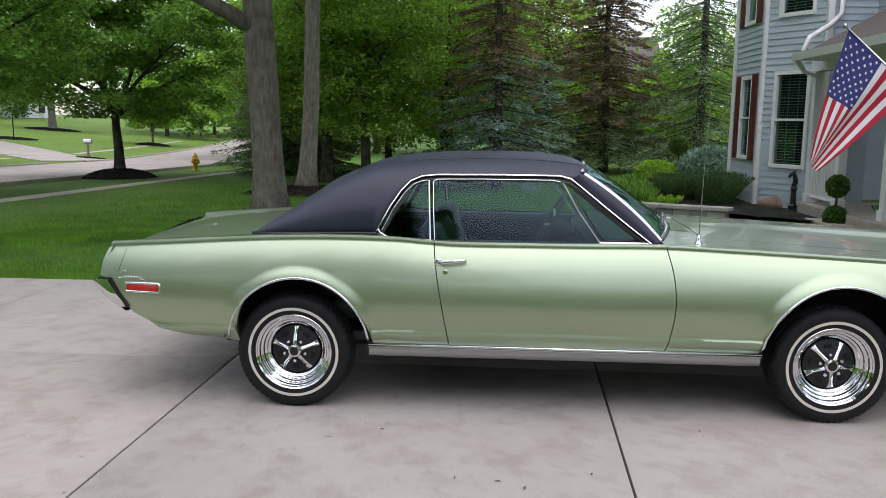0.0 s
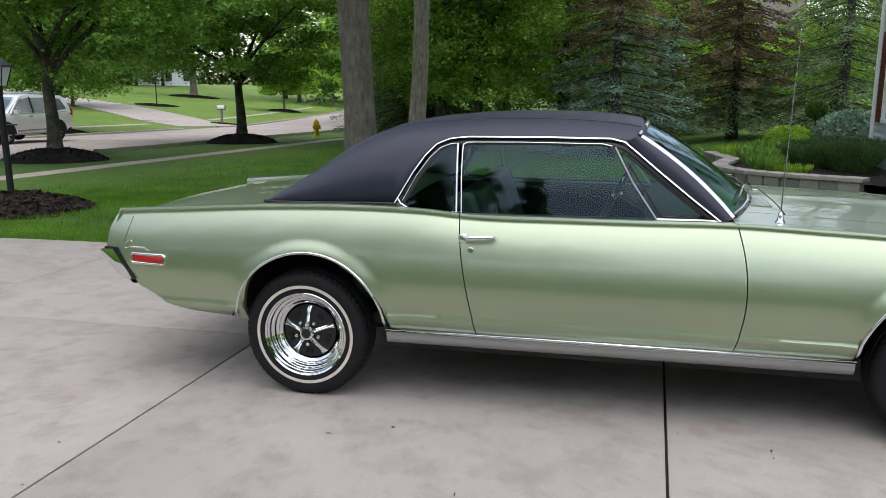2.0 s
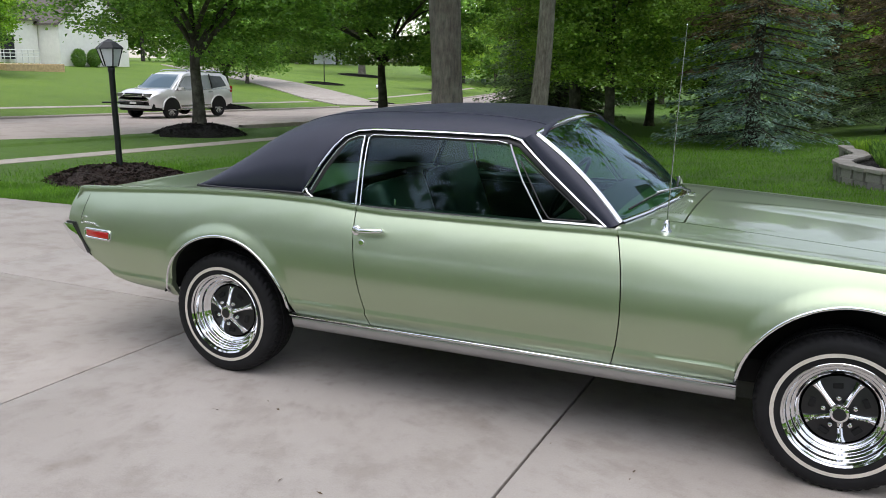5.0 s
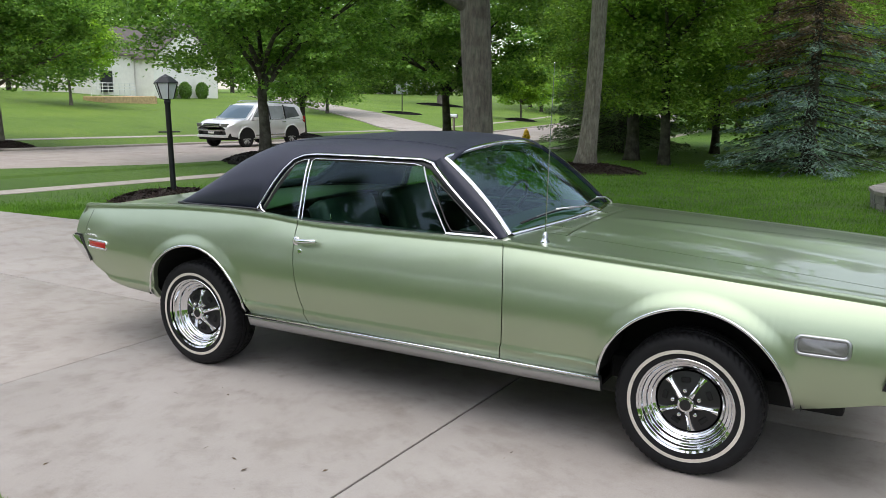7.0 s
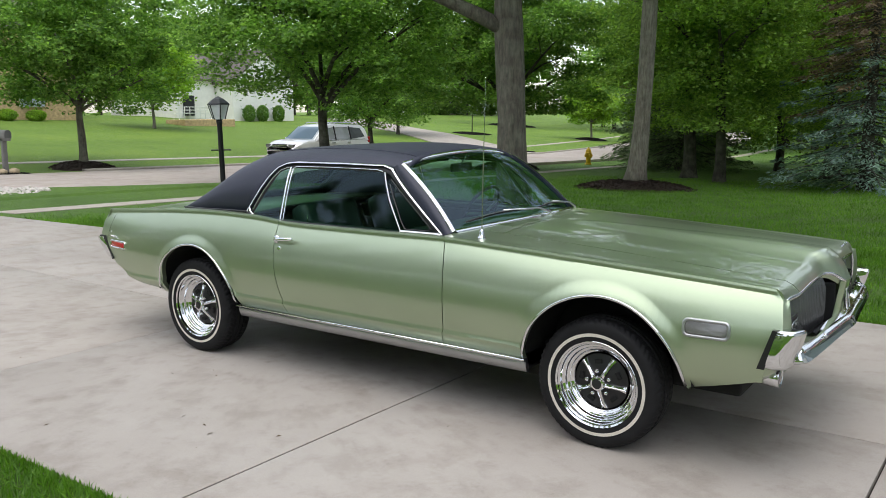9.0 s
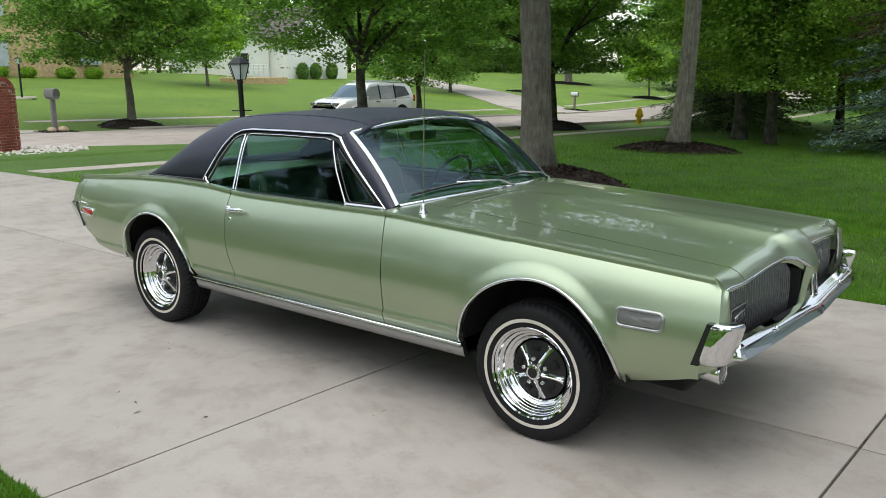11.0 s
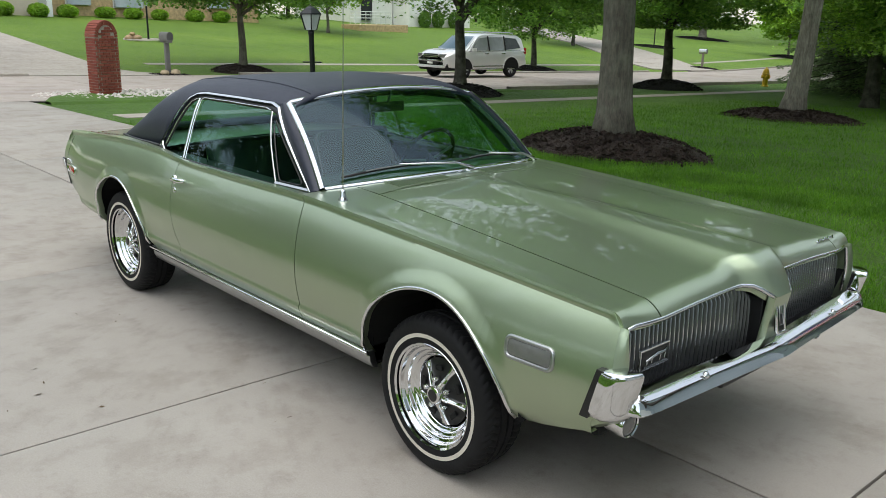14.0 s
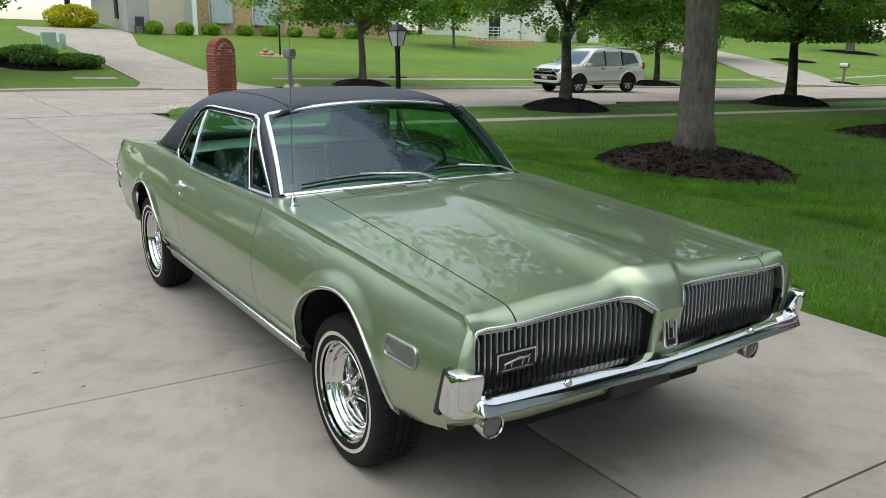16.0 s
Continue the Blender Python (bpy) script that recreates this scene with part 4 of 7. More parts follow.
def front_bumper():
    right = [(3.640, -.806), (3.672, -.803), (3.692, -.796), (3.703, -.785), (3.709, -.772), (3.714, -.74), (3.720, -.66), (3.729, -.50), (3.742, -.25), (3.754, -.08)]
    path = right + [(3.760, 0)] + [(x, -y) for x, y in right[::-1]]
    rows, n = [], len(path)
    for i, (x, y) in enumerate(path):
        a, b = path[max(0, i - 1)], path[min(n - 1, i + 1)]
        dx, dy = b[0] - a[0], b[1] - a[1]
        l = math.hypot(dx, dy)
        ox, oy = dy / l, -dx / l
        zt, zb = .636, .570
        m = (zt + zb) / 2
        bar = [(.088, zt - .016), (.070, zt - .002), (.050, zt - .008), (.038, m + .022), (.028, m + .017), (.018, m + .012), (.005, m - .012), (.000, m - .021), (.006, m - .028), (.030, zb + .002), (.050, zb - .004), (.10, zb + .004)]
        deep = min(1.0, max(.15, (.82 - abs(y)) / .05))
        rows.append([(x - ox * e * deep, y - oy * e * deep, z) for e, z in bar])
    return grid_mesh("front_bumper", rows, CHROME)


def bumper_end(s):
    """A tall chrome block at the bumper's end, leaning back towards its foot."""
    plan = [(3.606, .780), (3.603, .866), (3.628, .8690), (3.645, .868), (3.663, .861), (3.680, .848), (3.692, .828), (3.699, .806), (3.703, .786), (3.690, .776)]
    bm = bmesh.new()
    rings = []
    for z, inset in ((.546, .022), (.549, .012), (.556, .005), (.570, .001), (.60, 0), (.66, 0), (.695, .001), (.708, .004), (.714, .010), (.7155, .020)):
        cx, cy = 3.63, .82
        ring = []
        for x, y in plan:
            l = math.hypot(x - cx, y - cy)
            f = 1 - inset / l
            ring.append(bm.verts.new((cx + (x - cx) * f + .27 * (z - .716), s * (cy + (y - cy) * f - .10 * max(0, .60 - z)), z)))
        rings.append(ring)
    n = len(plan)
    for p, q in zip(rings, rings[1:]):
        for k in range(n):
            bm.faces.new((p[k], p[(k + 1) % n], q[(k + 1) % n], q[k]))
    bm.faces.new(rings[0])
    bm.faces.new(rings[-1])
    return bm


bumper = part("front_bumper", front_bumper(), None, car, "polished chrome front bumper")
for s in (-1, 1):
    bm = prism([(3.530, .546), (3.560, .546), (3.608, .712), (3.583, .712)], min(s * .77, s * .862), max(s * .77, s * .862))
    part("bumper_edge", bm, BLACK, car, "black bumper gasket")
    part("bumper_end", bumper_end(s), CHROME, bumper, "chrome bumper end block", angle=55)
    lamp = part("lower_lamp", lathe([(.030, -.09), (.042, -.05), (.046, 0.0), (.046, .018), (.043, .022), (.039, .018)], 28, "x", pose(3.562, s * .662, .466)), CHROME, car, "round chrome lamp under the bumper", angle=40)
    part("lens", lathe([(.040, .014), (.030, .020), (.015, .024), (.001, .025)], 24, "x", pose(3.562, s * .662, .466)), LENS_CLEAR, lamp, smooth=True)
    part("bumper_bolt", lathe([(.013, 0), (.012, .005), (.006, .009), (.001, .010)], 16, "x", pose(3.710, s * .46, .622, 0, -35, 0)), CHROME, car, smooth=True)
# lower valance
rows = []
for y in spaced(-.846, .846, 60):
    a = abs(y)
    xo = 3.592 - .034 * step(.5, .78, a) - .024 * step(.76, .846, a)
    up = .032 * step(.60, .835, a)
    prof = [(xo - .02, .575), (xo + .010, .54), (xo + .012, .50), (xo - .01, .462 + up * .5), (xo - .05, .436 + up), (xo - .10, .428 + up), (xo - .30, .44 + up)]
    rows.append([(x, y / .846 * (flank_y(3.49, z) - .004), z) for k, (x, z) in enumerate(prof)])
part("front_valance", grid_mesh("front_valance", rows, PAINT), None, car)
# solid black box stands in for the dark opening under the bumper
part("valance_opening", box((3.52, -.16, .448), (3.612, .14, .540), .008), BLACK, car)

# side markers
for s in (-1, 1):
    def rounded(x0, x1, z0, z1, r, off, slant=0.0):
        pts = []
        for cx, cz, a0 in ((x1 - r, z1 - r, 0), (x0 + r, z1 - r, 90), (x0 + r, z0 + r, 180), (x1 - r, z0 + r, 270)):
            for k in range(5):
                a = radians(a0 + 22.5 * k)
                x, z = cx + r * math.cos(a), cz + r * math.sin(a)
                pts.append((x, s * (flank_y(x, z) + off), z))
        return pts

    for nm, dims, lens in (("front_marker", (3.226, 3.412, .644, .712, .02), LENS_CLEAR), ("rear_marker", (-.905, -.712, .640, .686, .012), LENS_RED)):
        pts = rounded(*dims, .003)
        ring = part(nm, tube(pts, .0075, 8, True), CHROME if nm[0] == "r" else DULL, car, "side marker lamp in a chrome bezel", smooth=True)
        bm = bmesh.new()
        loop = [bm.verts.new((x, y - s * .001, z)) for x, y, z in pts]
        mid = [bm.verts.new(((p[0] - (dims[0] + dims[1]) / 2) * .82 + (dims[0] + dims[1]) / 2, p[1] + s * .006, (p[2] - (dims[2] + dims[3]) / 2) * .6 + (dims[2] + dims[3]) / 2)) for p in pts]
        for k in range(len(loop)):
            bm.faces.new((loop[k], loop[(k + 1) % len(loop)], mid[(k + 1) % len(loop)], mid[k]))
        bm.faces.new(mid)
        part("lens", bm, lens, ring, "red lens" if nm[0] == "r" else "grey frosted lens", angle=30)
    # rear flank script: a plain bright flourish
    flo = [(-.925 + .017 * math.cos(a) + .010 * math.sin(a), .728 + .020 * math.sin(a)) for a in spaced(.6, 4.9, 14)]
    flo += [(-.912 + .0030 * k + .0025 * math.sin(k * 1.05), .714 + .0075 * math.cos(k * 1.05)) for k in range(30)] + [(-.815, .706), (-.800, .707)]
    part("quarter_script", tube([(x, s * (flank_y(x, z) + .003), z) for x, z in flo], .0022, 5), CHROME, car, smooth=True)
    # door handle and lock
    y0 = flank_y(.80, .842)
    handle = part("door_handle", tube([(.775, s * (y0 + .012), .838), (.80, s * (y0 + .030), .842), (.86, s * (y0 + .032), .846), (.905, s * (y0 + .026), .849), (.912, s * (y0 + .012), .849)], [.013, .013, .012, .011, .009], 10), CHROME, car, "chrome door handle", smooth=True)
    part("escutcheon", lathe([(.025, 0), (.025, .008), (.019, .014), (.001, .016)], 20, "y", pose(.772, s * y0, .836) @ (pose(0, 0, 0) if s > 0 else pose(0, 0, 0, 0, 0, 180))), CHROME, handle, smooth=True)
    part("lock", lathe([(.015, 0), (.015, .006), (.010, .008), (.001, .006)], 18, "y", pose(.808, s * flank_y(.808, .788), .788) @ (pose(0, 0, 0) if s > 0 else pose(0, 0, 0, 0, 0, 180))), CHROME, car, smooth=True)
    part("lock_knob", tube([(.90, s * .705, .93), (.90, s * .702, .972)], .004, 6), CHROME, car)

# rear bumper
rows = []
for y in spaced(-.765, .765, 24):
    e = .034
    rows.append([(-1.035 + e, y, .700), (-1.095 + e, y, .696), (-1.126 + e, y, .680), (-1.122 + e, y, .660), (-1.045 + e, y, .585), (-.975 + e, y, .520), (-.955 + e, y, .520), (-.94 + e, y, .535)])
part("rear_bumper", grid_mesh("rear_bumper", rows, CHROME), None, car, "chrome rear bumper")
for s in (-1, 1):
    end = [(-1.012, .702), (-1.076, .699), (-1.092, .692), (-1.094, .678), (-1.052, .622), (-.996, .574), (-.950, .545), (-.915, .552)]
    gasket = [(-.988, .710), (-1.066, .708), (-1.066, .697), (-1.006, .700), (-.910, .546), (-.890, .556)]
    for nm, outline, proud, mat, text in (("rear_bumper_end", end, .013, CHROME, "chrome rear bumper end"), ("rear_gasket", gasket, .009, BLACK, "black bumper gasket")):
        bm = prism(outline, min(s * .70, s * .80), max(s * .70, s * .80))
        if mat is CHROME:
            bmesh.ops.bevel(bm, geom=list(bm.edges), offset=.006, segments=2, profile=.6, affect="EDGES", clamp_overlap=True)
        for v in bm.verts:
            v.co.y += s * (flank_y(v.co.x, .69 if mat is CHROME else v.co.z) + proud - .80 - (.12 * (.70 - v.co.z) if mat is CHROME else 0))
        part(nm, bm, mat, car, text, angle=40)
    part("tail_seam", tube([(-.918 - .027 * k, s * (flank_y(-.918 - .027 * k, .862 - .10 * k) + .0002), .862 - .10 * k) for k in spaced(0, 1.25, 10)], .0013, 5), BLACK, car)
part("tail_panel", box((-1.04, -.72, .60), (-1.0, .72, .815), .01), BLACK, car)

# ---- antenna and wipers ----
ATIP = 1.74
ant = part("antenna", lathe([(.022, 0), (.021, .008), (.015, .014), (.013, .03), (.009, .045), (.003, .05)], 16, "z", pose(2.121, -.712, top_z(2.121, -.712) - .002)), CHROME, car, "tall whip antenna", smooth=True)
part("mast", tube([(2.121, -.712, .98), (2.128, -.712, 1.35), (2.140, -.714, ATIP)], [.003, .0025, .0016], 6), BRUSHED, ant)
part("tip", lathe([(.001, -.004), (.004, 0), (.001, .004)], 8, "z", pose(2.140, -.714, ATIP)), BRUSHED, ant)
for u0, u1, up, nm in ((.06, .47, .55, "w"), (.50, .88, .97, "w")):
    blade = [screen(u0 + (u1 - u0) * k / 10, .055 + .03 * math.sin(math.pi * k / 10)) + out_n * .018 for k in range(11)]
    wp = part("wiper", tube(blade, .0055, 6), BLACK, car, "wiper with a bright arm", smooth=True)
    pv = screen(up, 0) + Vector((.04, 0, -.002))
    arm = [pv, pv + Vector((0, 0, .018)), screen(up - .06, .03) + out_n * .035, screen((u0 + u1) / 2, .09) + out_n * .03]
    part("arm", tube(arm, [.009, .008, .006, .004], 8), BRUSHED, wp, smooth=True)
    part("spine", tube([b + out_n * .008 for b in blade[2:9]], .003, 5), DULL, wp)
part("washer_nozzle", box((2.10, .02, .985), (2.13, .05, 1.0), .004), CHROME, car)

# ---- interior ----
for s in (-1, 1):
    part("door_top", box((.40, min(s * .645, s * .775), .880), (1.93, max(s * .645, s * .775), .932), .012), DASH_M, car)
part("cabin_floor", box((.0, -.68, .37), (2.1, .68, .42)), DASH_M, car)
part("parcel_shelf", box((-.20, -.60, .90), (.32, .60, .93), .01), DASH_M, car)
for s in (-1, 1):
    part("door_card", box((.42, min(s * .67, s * .705), .45), (1.95, max(s * .67, s * .705), .925), .01), DASH_M, car)


def seat_back(x, y, w, lean, hgt):
    bm = box((-.07, -w / 2, 0), (.07, w / 2, hgt), .05, pose(x, y, .60, 0, -lean, 0))
    return bm


for y in (-.36, .36):
    part("front_seat_back", seat_back(.86, y, .50, 20, .44), SEAT_M, car, "dark green bucket seat", smooth=True)
    part("front_seat", box((.84, y - .26, .50), (1.36, y + .26, .64), .05), SEAT_M, car, smooth=True)
    part("rear_seat_back", seat_back(.20, y, .62, 22, .34), SEAT_M, car, smooth=True)
    part("rear_seat", box((.18, y - .33, .48), (.62, y + .33, .60), .05), SEAT_M, car, smooth=True)
part("dashboard", prism([(1.60, .72), (1.58, .90), (1.66, .955), (1.95, .955), (1.98, .60), (1.70, .60)], -.68, .68), DASH_M, car, angle=50)
part("console", box((.95, -.08, .42), (1.65, .08, .60), .02), DASH_M, car)
tilt = pose(1.43, .36, .93, 0, -62, 0)
wheel_pts = [tilt @ Vector((.185 * math.cos(a), .185 * math.sin(a), 0)) for a in [2 * math.pi * k / 36 for k in range(36)]]
stw = part("steering_wheel", tube(wheel_pts, .011, 8, True), BLACK, car, smooth=True)
for a in (180, 20, -20):
    part("wheel_spoke", tube([tilt @ Vector((0, 0, -.03)), tilt @ Vector((.18 * math.cos(radians(a + 90)), .18 * math.sin(radians(a + 90)), 0))], .008, 6), DULL, stw)
part("column", tube([tilt @ Vector((0, 0, 0)), tilt @ Vector((0, 0, -.30))], .03, 10), BLACK, stw)
mir = part("rear_view_mirror", box((1.512, -.11, 1.215), (1.532, .11, 1.268), .01), BLACK, car)
part("mirror_stalk", tube([(1.525, 0, 1.26), (1.56, 0, 1.325)], .006, 6), CHROME, mir)
part("headliner", grid_mesh("headliner", [[(x, y, crown_z(x) - .055 - .05 * (y / .55) ** 2) for y in spaced(-.55, .55, 8)] for x in spaced(.36, 1.50, 10)], DASH_M), None, car)
for y in (-.30, .30):
    part("sun_visor", box((1.38, y - .17, 1.288), (1.52, y + .17, 1.302), .006), DASH_M, car)

# ---------- trees and plants ----------
def leaf_sheet(name, pts, sizes, mat, rng, flat=0.35, aspect=1.5, normals=None, fold=0.25):
    """One mesh of many small folded leaves at the given places."""
    n = len(pts)
    d = rng.normal(size=(n, 3))
    d[:, 2] *= flat
    d[:, 2] -= 0.25
    if normals is not None:
        d = normals + 0.35 * d
    d /= np.linalg.norm(d, axis=1)[:, None] + 1e-9
    up = rng.normal(size=(n, 3)) * 0.6 + np.array([0, 0, 1.0])
    side = np.cross(d, up)
    side /= np.linalg.norm(side, axis=1)[:, None] + 1e-9
    nrm = np.cross(side, d)
    s = sizes[:, None]
    tip, base = pts + d * s * aspect * 0.5, pts - d * s * aspect * 0.5
    l = pts + side * s * 0.5 + nrm * s * fold
    r = pts - side * s * 0.5 + nrm * s * fold
    verts = np.stack([base, l, tip, r], 1).reshape(-1, 3)
    me = bpy.data.meshes.new(name)
    me.vertices.add(4 * n)
    me.vertices.foreach_set("co", verts.astype(np.float32).ravel())
    me.loops.add(4 * n)
    me.loops.foreach_set("vertex_index", np.arange(4 * n, dtype=np.int32))
    me.polygons.add(n)
    me.polygons.foreach_set("loop_start", np.arange(0, 4 * n, 4, dtype=np.int32))
    me.polygons.foreach_set("loop_total", np.full(n, 4, dtype=np.int32))
    me.update(calc_edges=True)
    me.materials.append(mat)
    return me


def crown_points(rng, n, centre, radii, clusters, spread, low_cut=None):
    """Leaf places in clumps that fill an uneven, gappy crown."""
    c = rng.normal(size=(clusters, 3))
    c /= np.linalg.norm(c, axis=1)[:, None]
    c *= (rng.random(clusters) ** 0.45)[:, None]
    lobes = 1 + 0.16 * np.sin(3 * np.arctan2(c[:, 1], c[:, 0]) + rng.random() * 6) + 0.10 * rng.normal(size=clusters)
    c = c * lobes[:, None] * np.array(radii)
    pick = rng.integers(0, clusters, n)
    p = c[pick] + rng.normal(size=(n, 3)) * spread * np.array([1, 1, 0.42])
    p[:, 2] -= 0.05 * (p[:, 0] ** 2 + p[:, 1] ** 2) / max(radii[0], 0.1)
    p += np.array(centre)
    if low_cut is not None:
        p = p[p[:, 2] > low_cut]
    return p


def thin_above_view(p, sizes, x, y, rng, ground=0.0):
    """Fine leaves up to the camera's upper view line, fewer and larger ones above it."""
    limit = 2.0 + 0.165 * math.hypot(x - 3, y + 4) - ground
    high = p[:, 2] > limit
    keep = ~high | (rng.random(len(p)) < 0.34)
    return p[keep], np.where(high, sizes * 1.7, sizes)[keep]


def trunk_mesh(name, rng, h, r0, r1, mat, lean=(0, 0), limbs=(), flare=1.5, seg=14, wob=0.04):
    bm = bmesh.new()
    n = 14
    pts, rad = [], []
    for i in range(n + 1):
        t = i / n
        pts.append((lean[0] * t + wob * math.sin(5 * t + 1) * t, lean[1] * t + wob * math.cos(4 * t) * t, h * t - 0.05))
        rad.append((r0 + (r1 - r0) * t) * (1 + (flare - 1) * math.exp(-t * h / 0.28)))
    add_tube(bm, pts, rad, seg)
    for v in bm.verts:
        a = math.atan2(v.co.y, v.co.x)
        k = 1 + 0.05 * math.sin(5 * a + v.co.z * 1.3) + 0.04 * math.sin(9 * a - v.co.z * 2.1)
        v.co.x, v.co.y = v.co.x * k, v.co.y * k
    for z0, ang, length, rise, r in limbs:
        t = z0 / h
        st = Vector((lean[0] * t, lean[1] * t, z0))
        ca, sa = math.cos(radians(ang)), math.sin(radians(ang))
        lp, lr = [], []
        for k in range(8):
            u = k / 7
            lp.append(st + Vector((ca * length * u, sa * length * u, rise * (u ** 0.8) + 0.12 * math.sin(3 * u + ang))))
            lr.append(r * (1 - 0.75 * u))
        add_tube(bm, lp, lr, 8)
        for k in (3, 5):
            q = lp[k]
            b = ang + (35 if k == 3 else -40)
            e = q + Vector((math.cos(radians(b)), math.sin(radians(b)), 0.45)) * length * 0.4
            add_tube(bm, [q, q.lerp(e, 0.5) + Vector((0, 0, 0.1)), e], [lr[k] * .7, lr[k] * .45, .012], 6)
    return bm_mesh(name, bm, mat, smooth=True)


def round_tree(label, x, y, trunk_h, r0, radii, cz, n, size, leaf, seed, bark=BARK_DARK, lift=0.0, low=None, category="tree", limbs=6, clusters=170, spread=0.42, name="maple_tree", fine=True):
    rng = np.random.default_rng(seed)
    z0 = height(x, y) - 0.045 + lift
    t = thing(name, label, category, pose(x, y, z0))
    lm = [(trunk_h * (0.78 + 0.22 * k / max(1, limbs)), 360 * k / limbs + rng.random() * 40, radii[0] * (0.55 + .3 * rng.random()), radii[2] * (0.45 + 0.5 * rng.random()), r0 * 0.5) for k in range(limbs)]
    part("trunk", trunk_mesh("trunk", rng, trunk_h, r0, r0 * 0.72, bark, limbs=lm), None, t)
    more = 2.4 if fine else 1.0
    p = crown_points(rng, int(n * more), (0, 0, cz), radii, int(clusters * (1.9 if fine else 1)), spread * (.78 if fine else 1), low)
    sizes = size * (.70 if fine else 1.0) * (0.6 + 0.8 * rng.random(len(p)))
    p, sizes = thin_above_view(p, sizes, x, y, rng, z0)
    part("crown", leaf_sheet("crown", p, sizes, leaf, rng), None, t)
    return t


def mulch_ring(label, x, y, r, h, mat, seed, squash=1.0, category="mulch bed", lump=0.03):
    rng = np.random.default_rng(seed)
    rows = []
    for i in range(13):
        u = i / 12
        row = []
        for k in range(41):
            a = 2 * math.pi * k / 40
            rr = r * u * (1 + 0.05 * math.sin(3 * a + seed) + 0.03 * math.sin(7 * a))
            px, py = x + rr * math.cos(a), y + rr * math.sin(a) * squash
            z = height(px, py) - 0.05 + h * (1 - u**2) ** 0.8 * (1.0 if u < 1 else 0) + (lump * noise.noise((px * 3, py * 3, 0)) if u < 1 else 0)
            row.append((px - x, py - y, z - height(x, y)))
        rows.append(row)
    ob = new("mulch_bed", grid_mesh("mulch_bed", rows, mat))
    ob.matrix_basis = pose(x, y, height(x, y))
    tagged(ob, label, category)
    n = int(900 * r * r)
    a, q = rng.random(n) * 2 * np.pi, np.sqrt(rng.random(n)) * 1.03
    px, py = q * r * np.cos(a), q * r * np.sin(a) * squash
    pz = np.array([height(x + i, y + j) - height(x, y) - 0.045 + h * max(0, 1 - w * w) ** 0.8 for i, j, w in zip(px, py, q)]) + rng.random(n) * 0.025
    chips = leaf_sheet("bark_litter", np.stack([px, py, pz], 1), 0.035 * (0.6 + rng.random(n)), mat, rng, flat=0.25, aspect=2.6)
    part("bark_litter", chips, None, ob)["kind"] = "stuff"
    return ob


# the large trees on the lawn
mulch_ring("mound of brown bark mulch round a tree on the lawn", -2.32, 7.20, 1.45, 0.30, MULCH, 1, 0.85)
rng_a = np.random.default_rng(11)
big = thing("shade_tree", "large grey-barked tree standing in a mulch mound", "tree", pose(-2.30, 7.23, height(-2.3, 7.2) + 0.16))
part("trunk", trunk_mesh("trunk", rng_a, 5.6, .228, .190, BARK, lean=(-.18, 0), limbs=[(2.84, 212, 3.2, 1.15, .125), (2.95, 40, .5, 1.6, .13), (3.6, 20, 3.4, 1.6, .12), (4.2, 110, 3.0, 1.8, .12), (4.6, 300, 3.2, 2.0, .11), (5.2, 60, 3.0, 2.6, .12), (5.3, 230, 2.8, 2.8, .12)], flare=1.55, seg=24), None, big)
p = crown_points(rng_a, 58000, (0, 0, 7.3), (5.2, 5.2, 3.4), 380, .42, 3.25)
p, sizes = thin_above_view(p, .082 * (.6 + .8 * rng_a.random(len(p))), -2.3, 7.2, rng_a)
part("crown", leaf_sheet("crown", p, sizes, LEAF, rng_a), None, big)

mulch_ring("low ring of brown mulch round a slim tree", -3.68, 15.62, 1.5, 0.20, MULCH, 2, 0.8)
rng_b = np.random.default_rng(12)
tb = thing("ash_tree", "slim tree with rough furrowed grey bark", "tree", pose(-3.66, 15.64, height(-3.66, 15.64) + 0.06))
part("trunk", trunk_mesh("trunk", rng_b, 6.2, .215, .165, BARK_PALE, lean=(.42, .10), limbs=[(4.4, 200, 2.6, 2.2, .10), (4.9, 20, 2.6, 2.4, .10), (5.4, 100, 2.4, 2.2, .09), (5.8, 290, 2.4, 2.2, .09)], flare=1.6, seg=18, wob=.10), None, tb)
p = crown_points(rng_b, 14000, (.9, 0, 8.6), (3.8, 3.8, 3.0), 160, .5, 5.0)
part("crown", leaf_sheet("crown", p, .11 * (.7 + .6 * rng_b.random(len(p))), LEAF, rng_b), None, tb)

# street trees
STREET_TREES = "young trees along the street"
mulch_ring("steep black mulch mound at the foot of a street tree", -12.15, 13.5, 1.2, 0.30, MULCH_DARK, 3, 1.0)
tagged(round_tree("leafy street tree in a black mulch mound", -12.15, 13.5, 2.25, .155, (3.9, 3.9, 3.1), 5.0, 32000, .110, LEAF, 21, BARK_DARK, .22, 1.8), group=STREET_TREES)
mulch_ring("steep black mulch mound at the foot of a street tree", -12.08, 23.57, 1.25, 0.32, MULCH_DARK, 4, 1.0)
tagged(round_tree("leafy street tree in a black mulch mound", -12.08, 23.57, 2.3, .17, (4.8, 4.8, 4.1), 5.6, 46000, .122, LEAF, 22, BARK_DARK, .22, 1.85), group=STREET_TREES)
mulch_ring("dark brown mulch mound at the foot of a street tree", -24.6, 13.75, 1.2, 0.28, MULCH, 5, 1.0)
tagged(round_tree("leafy street tree across the road in brown mulch", -24.6, 13.75, 2.4, .145, (3.9, 3.9, 2.9), 4.75, 26000, .125, LEAF, 23, BARK, .2, 1.8), group=STREET_TREES)
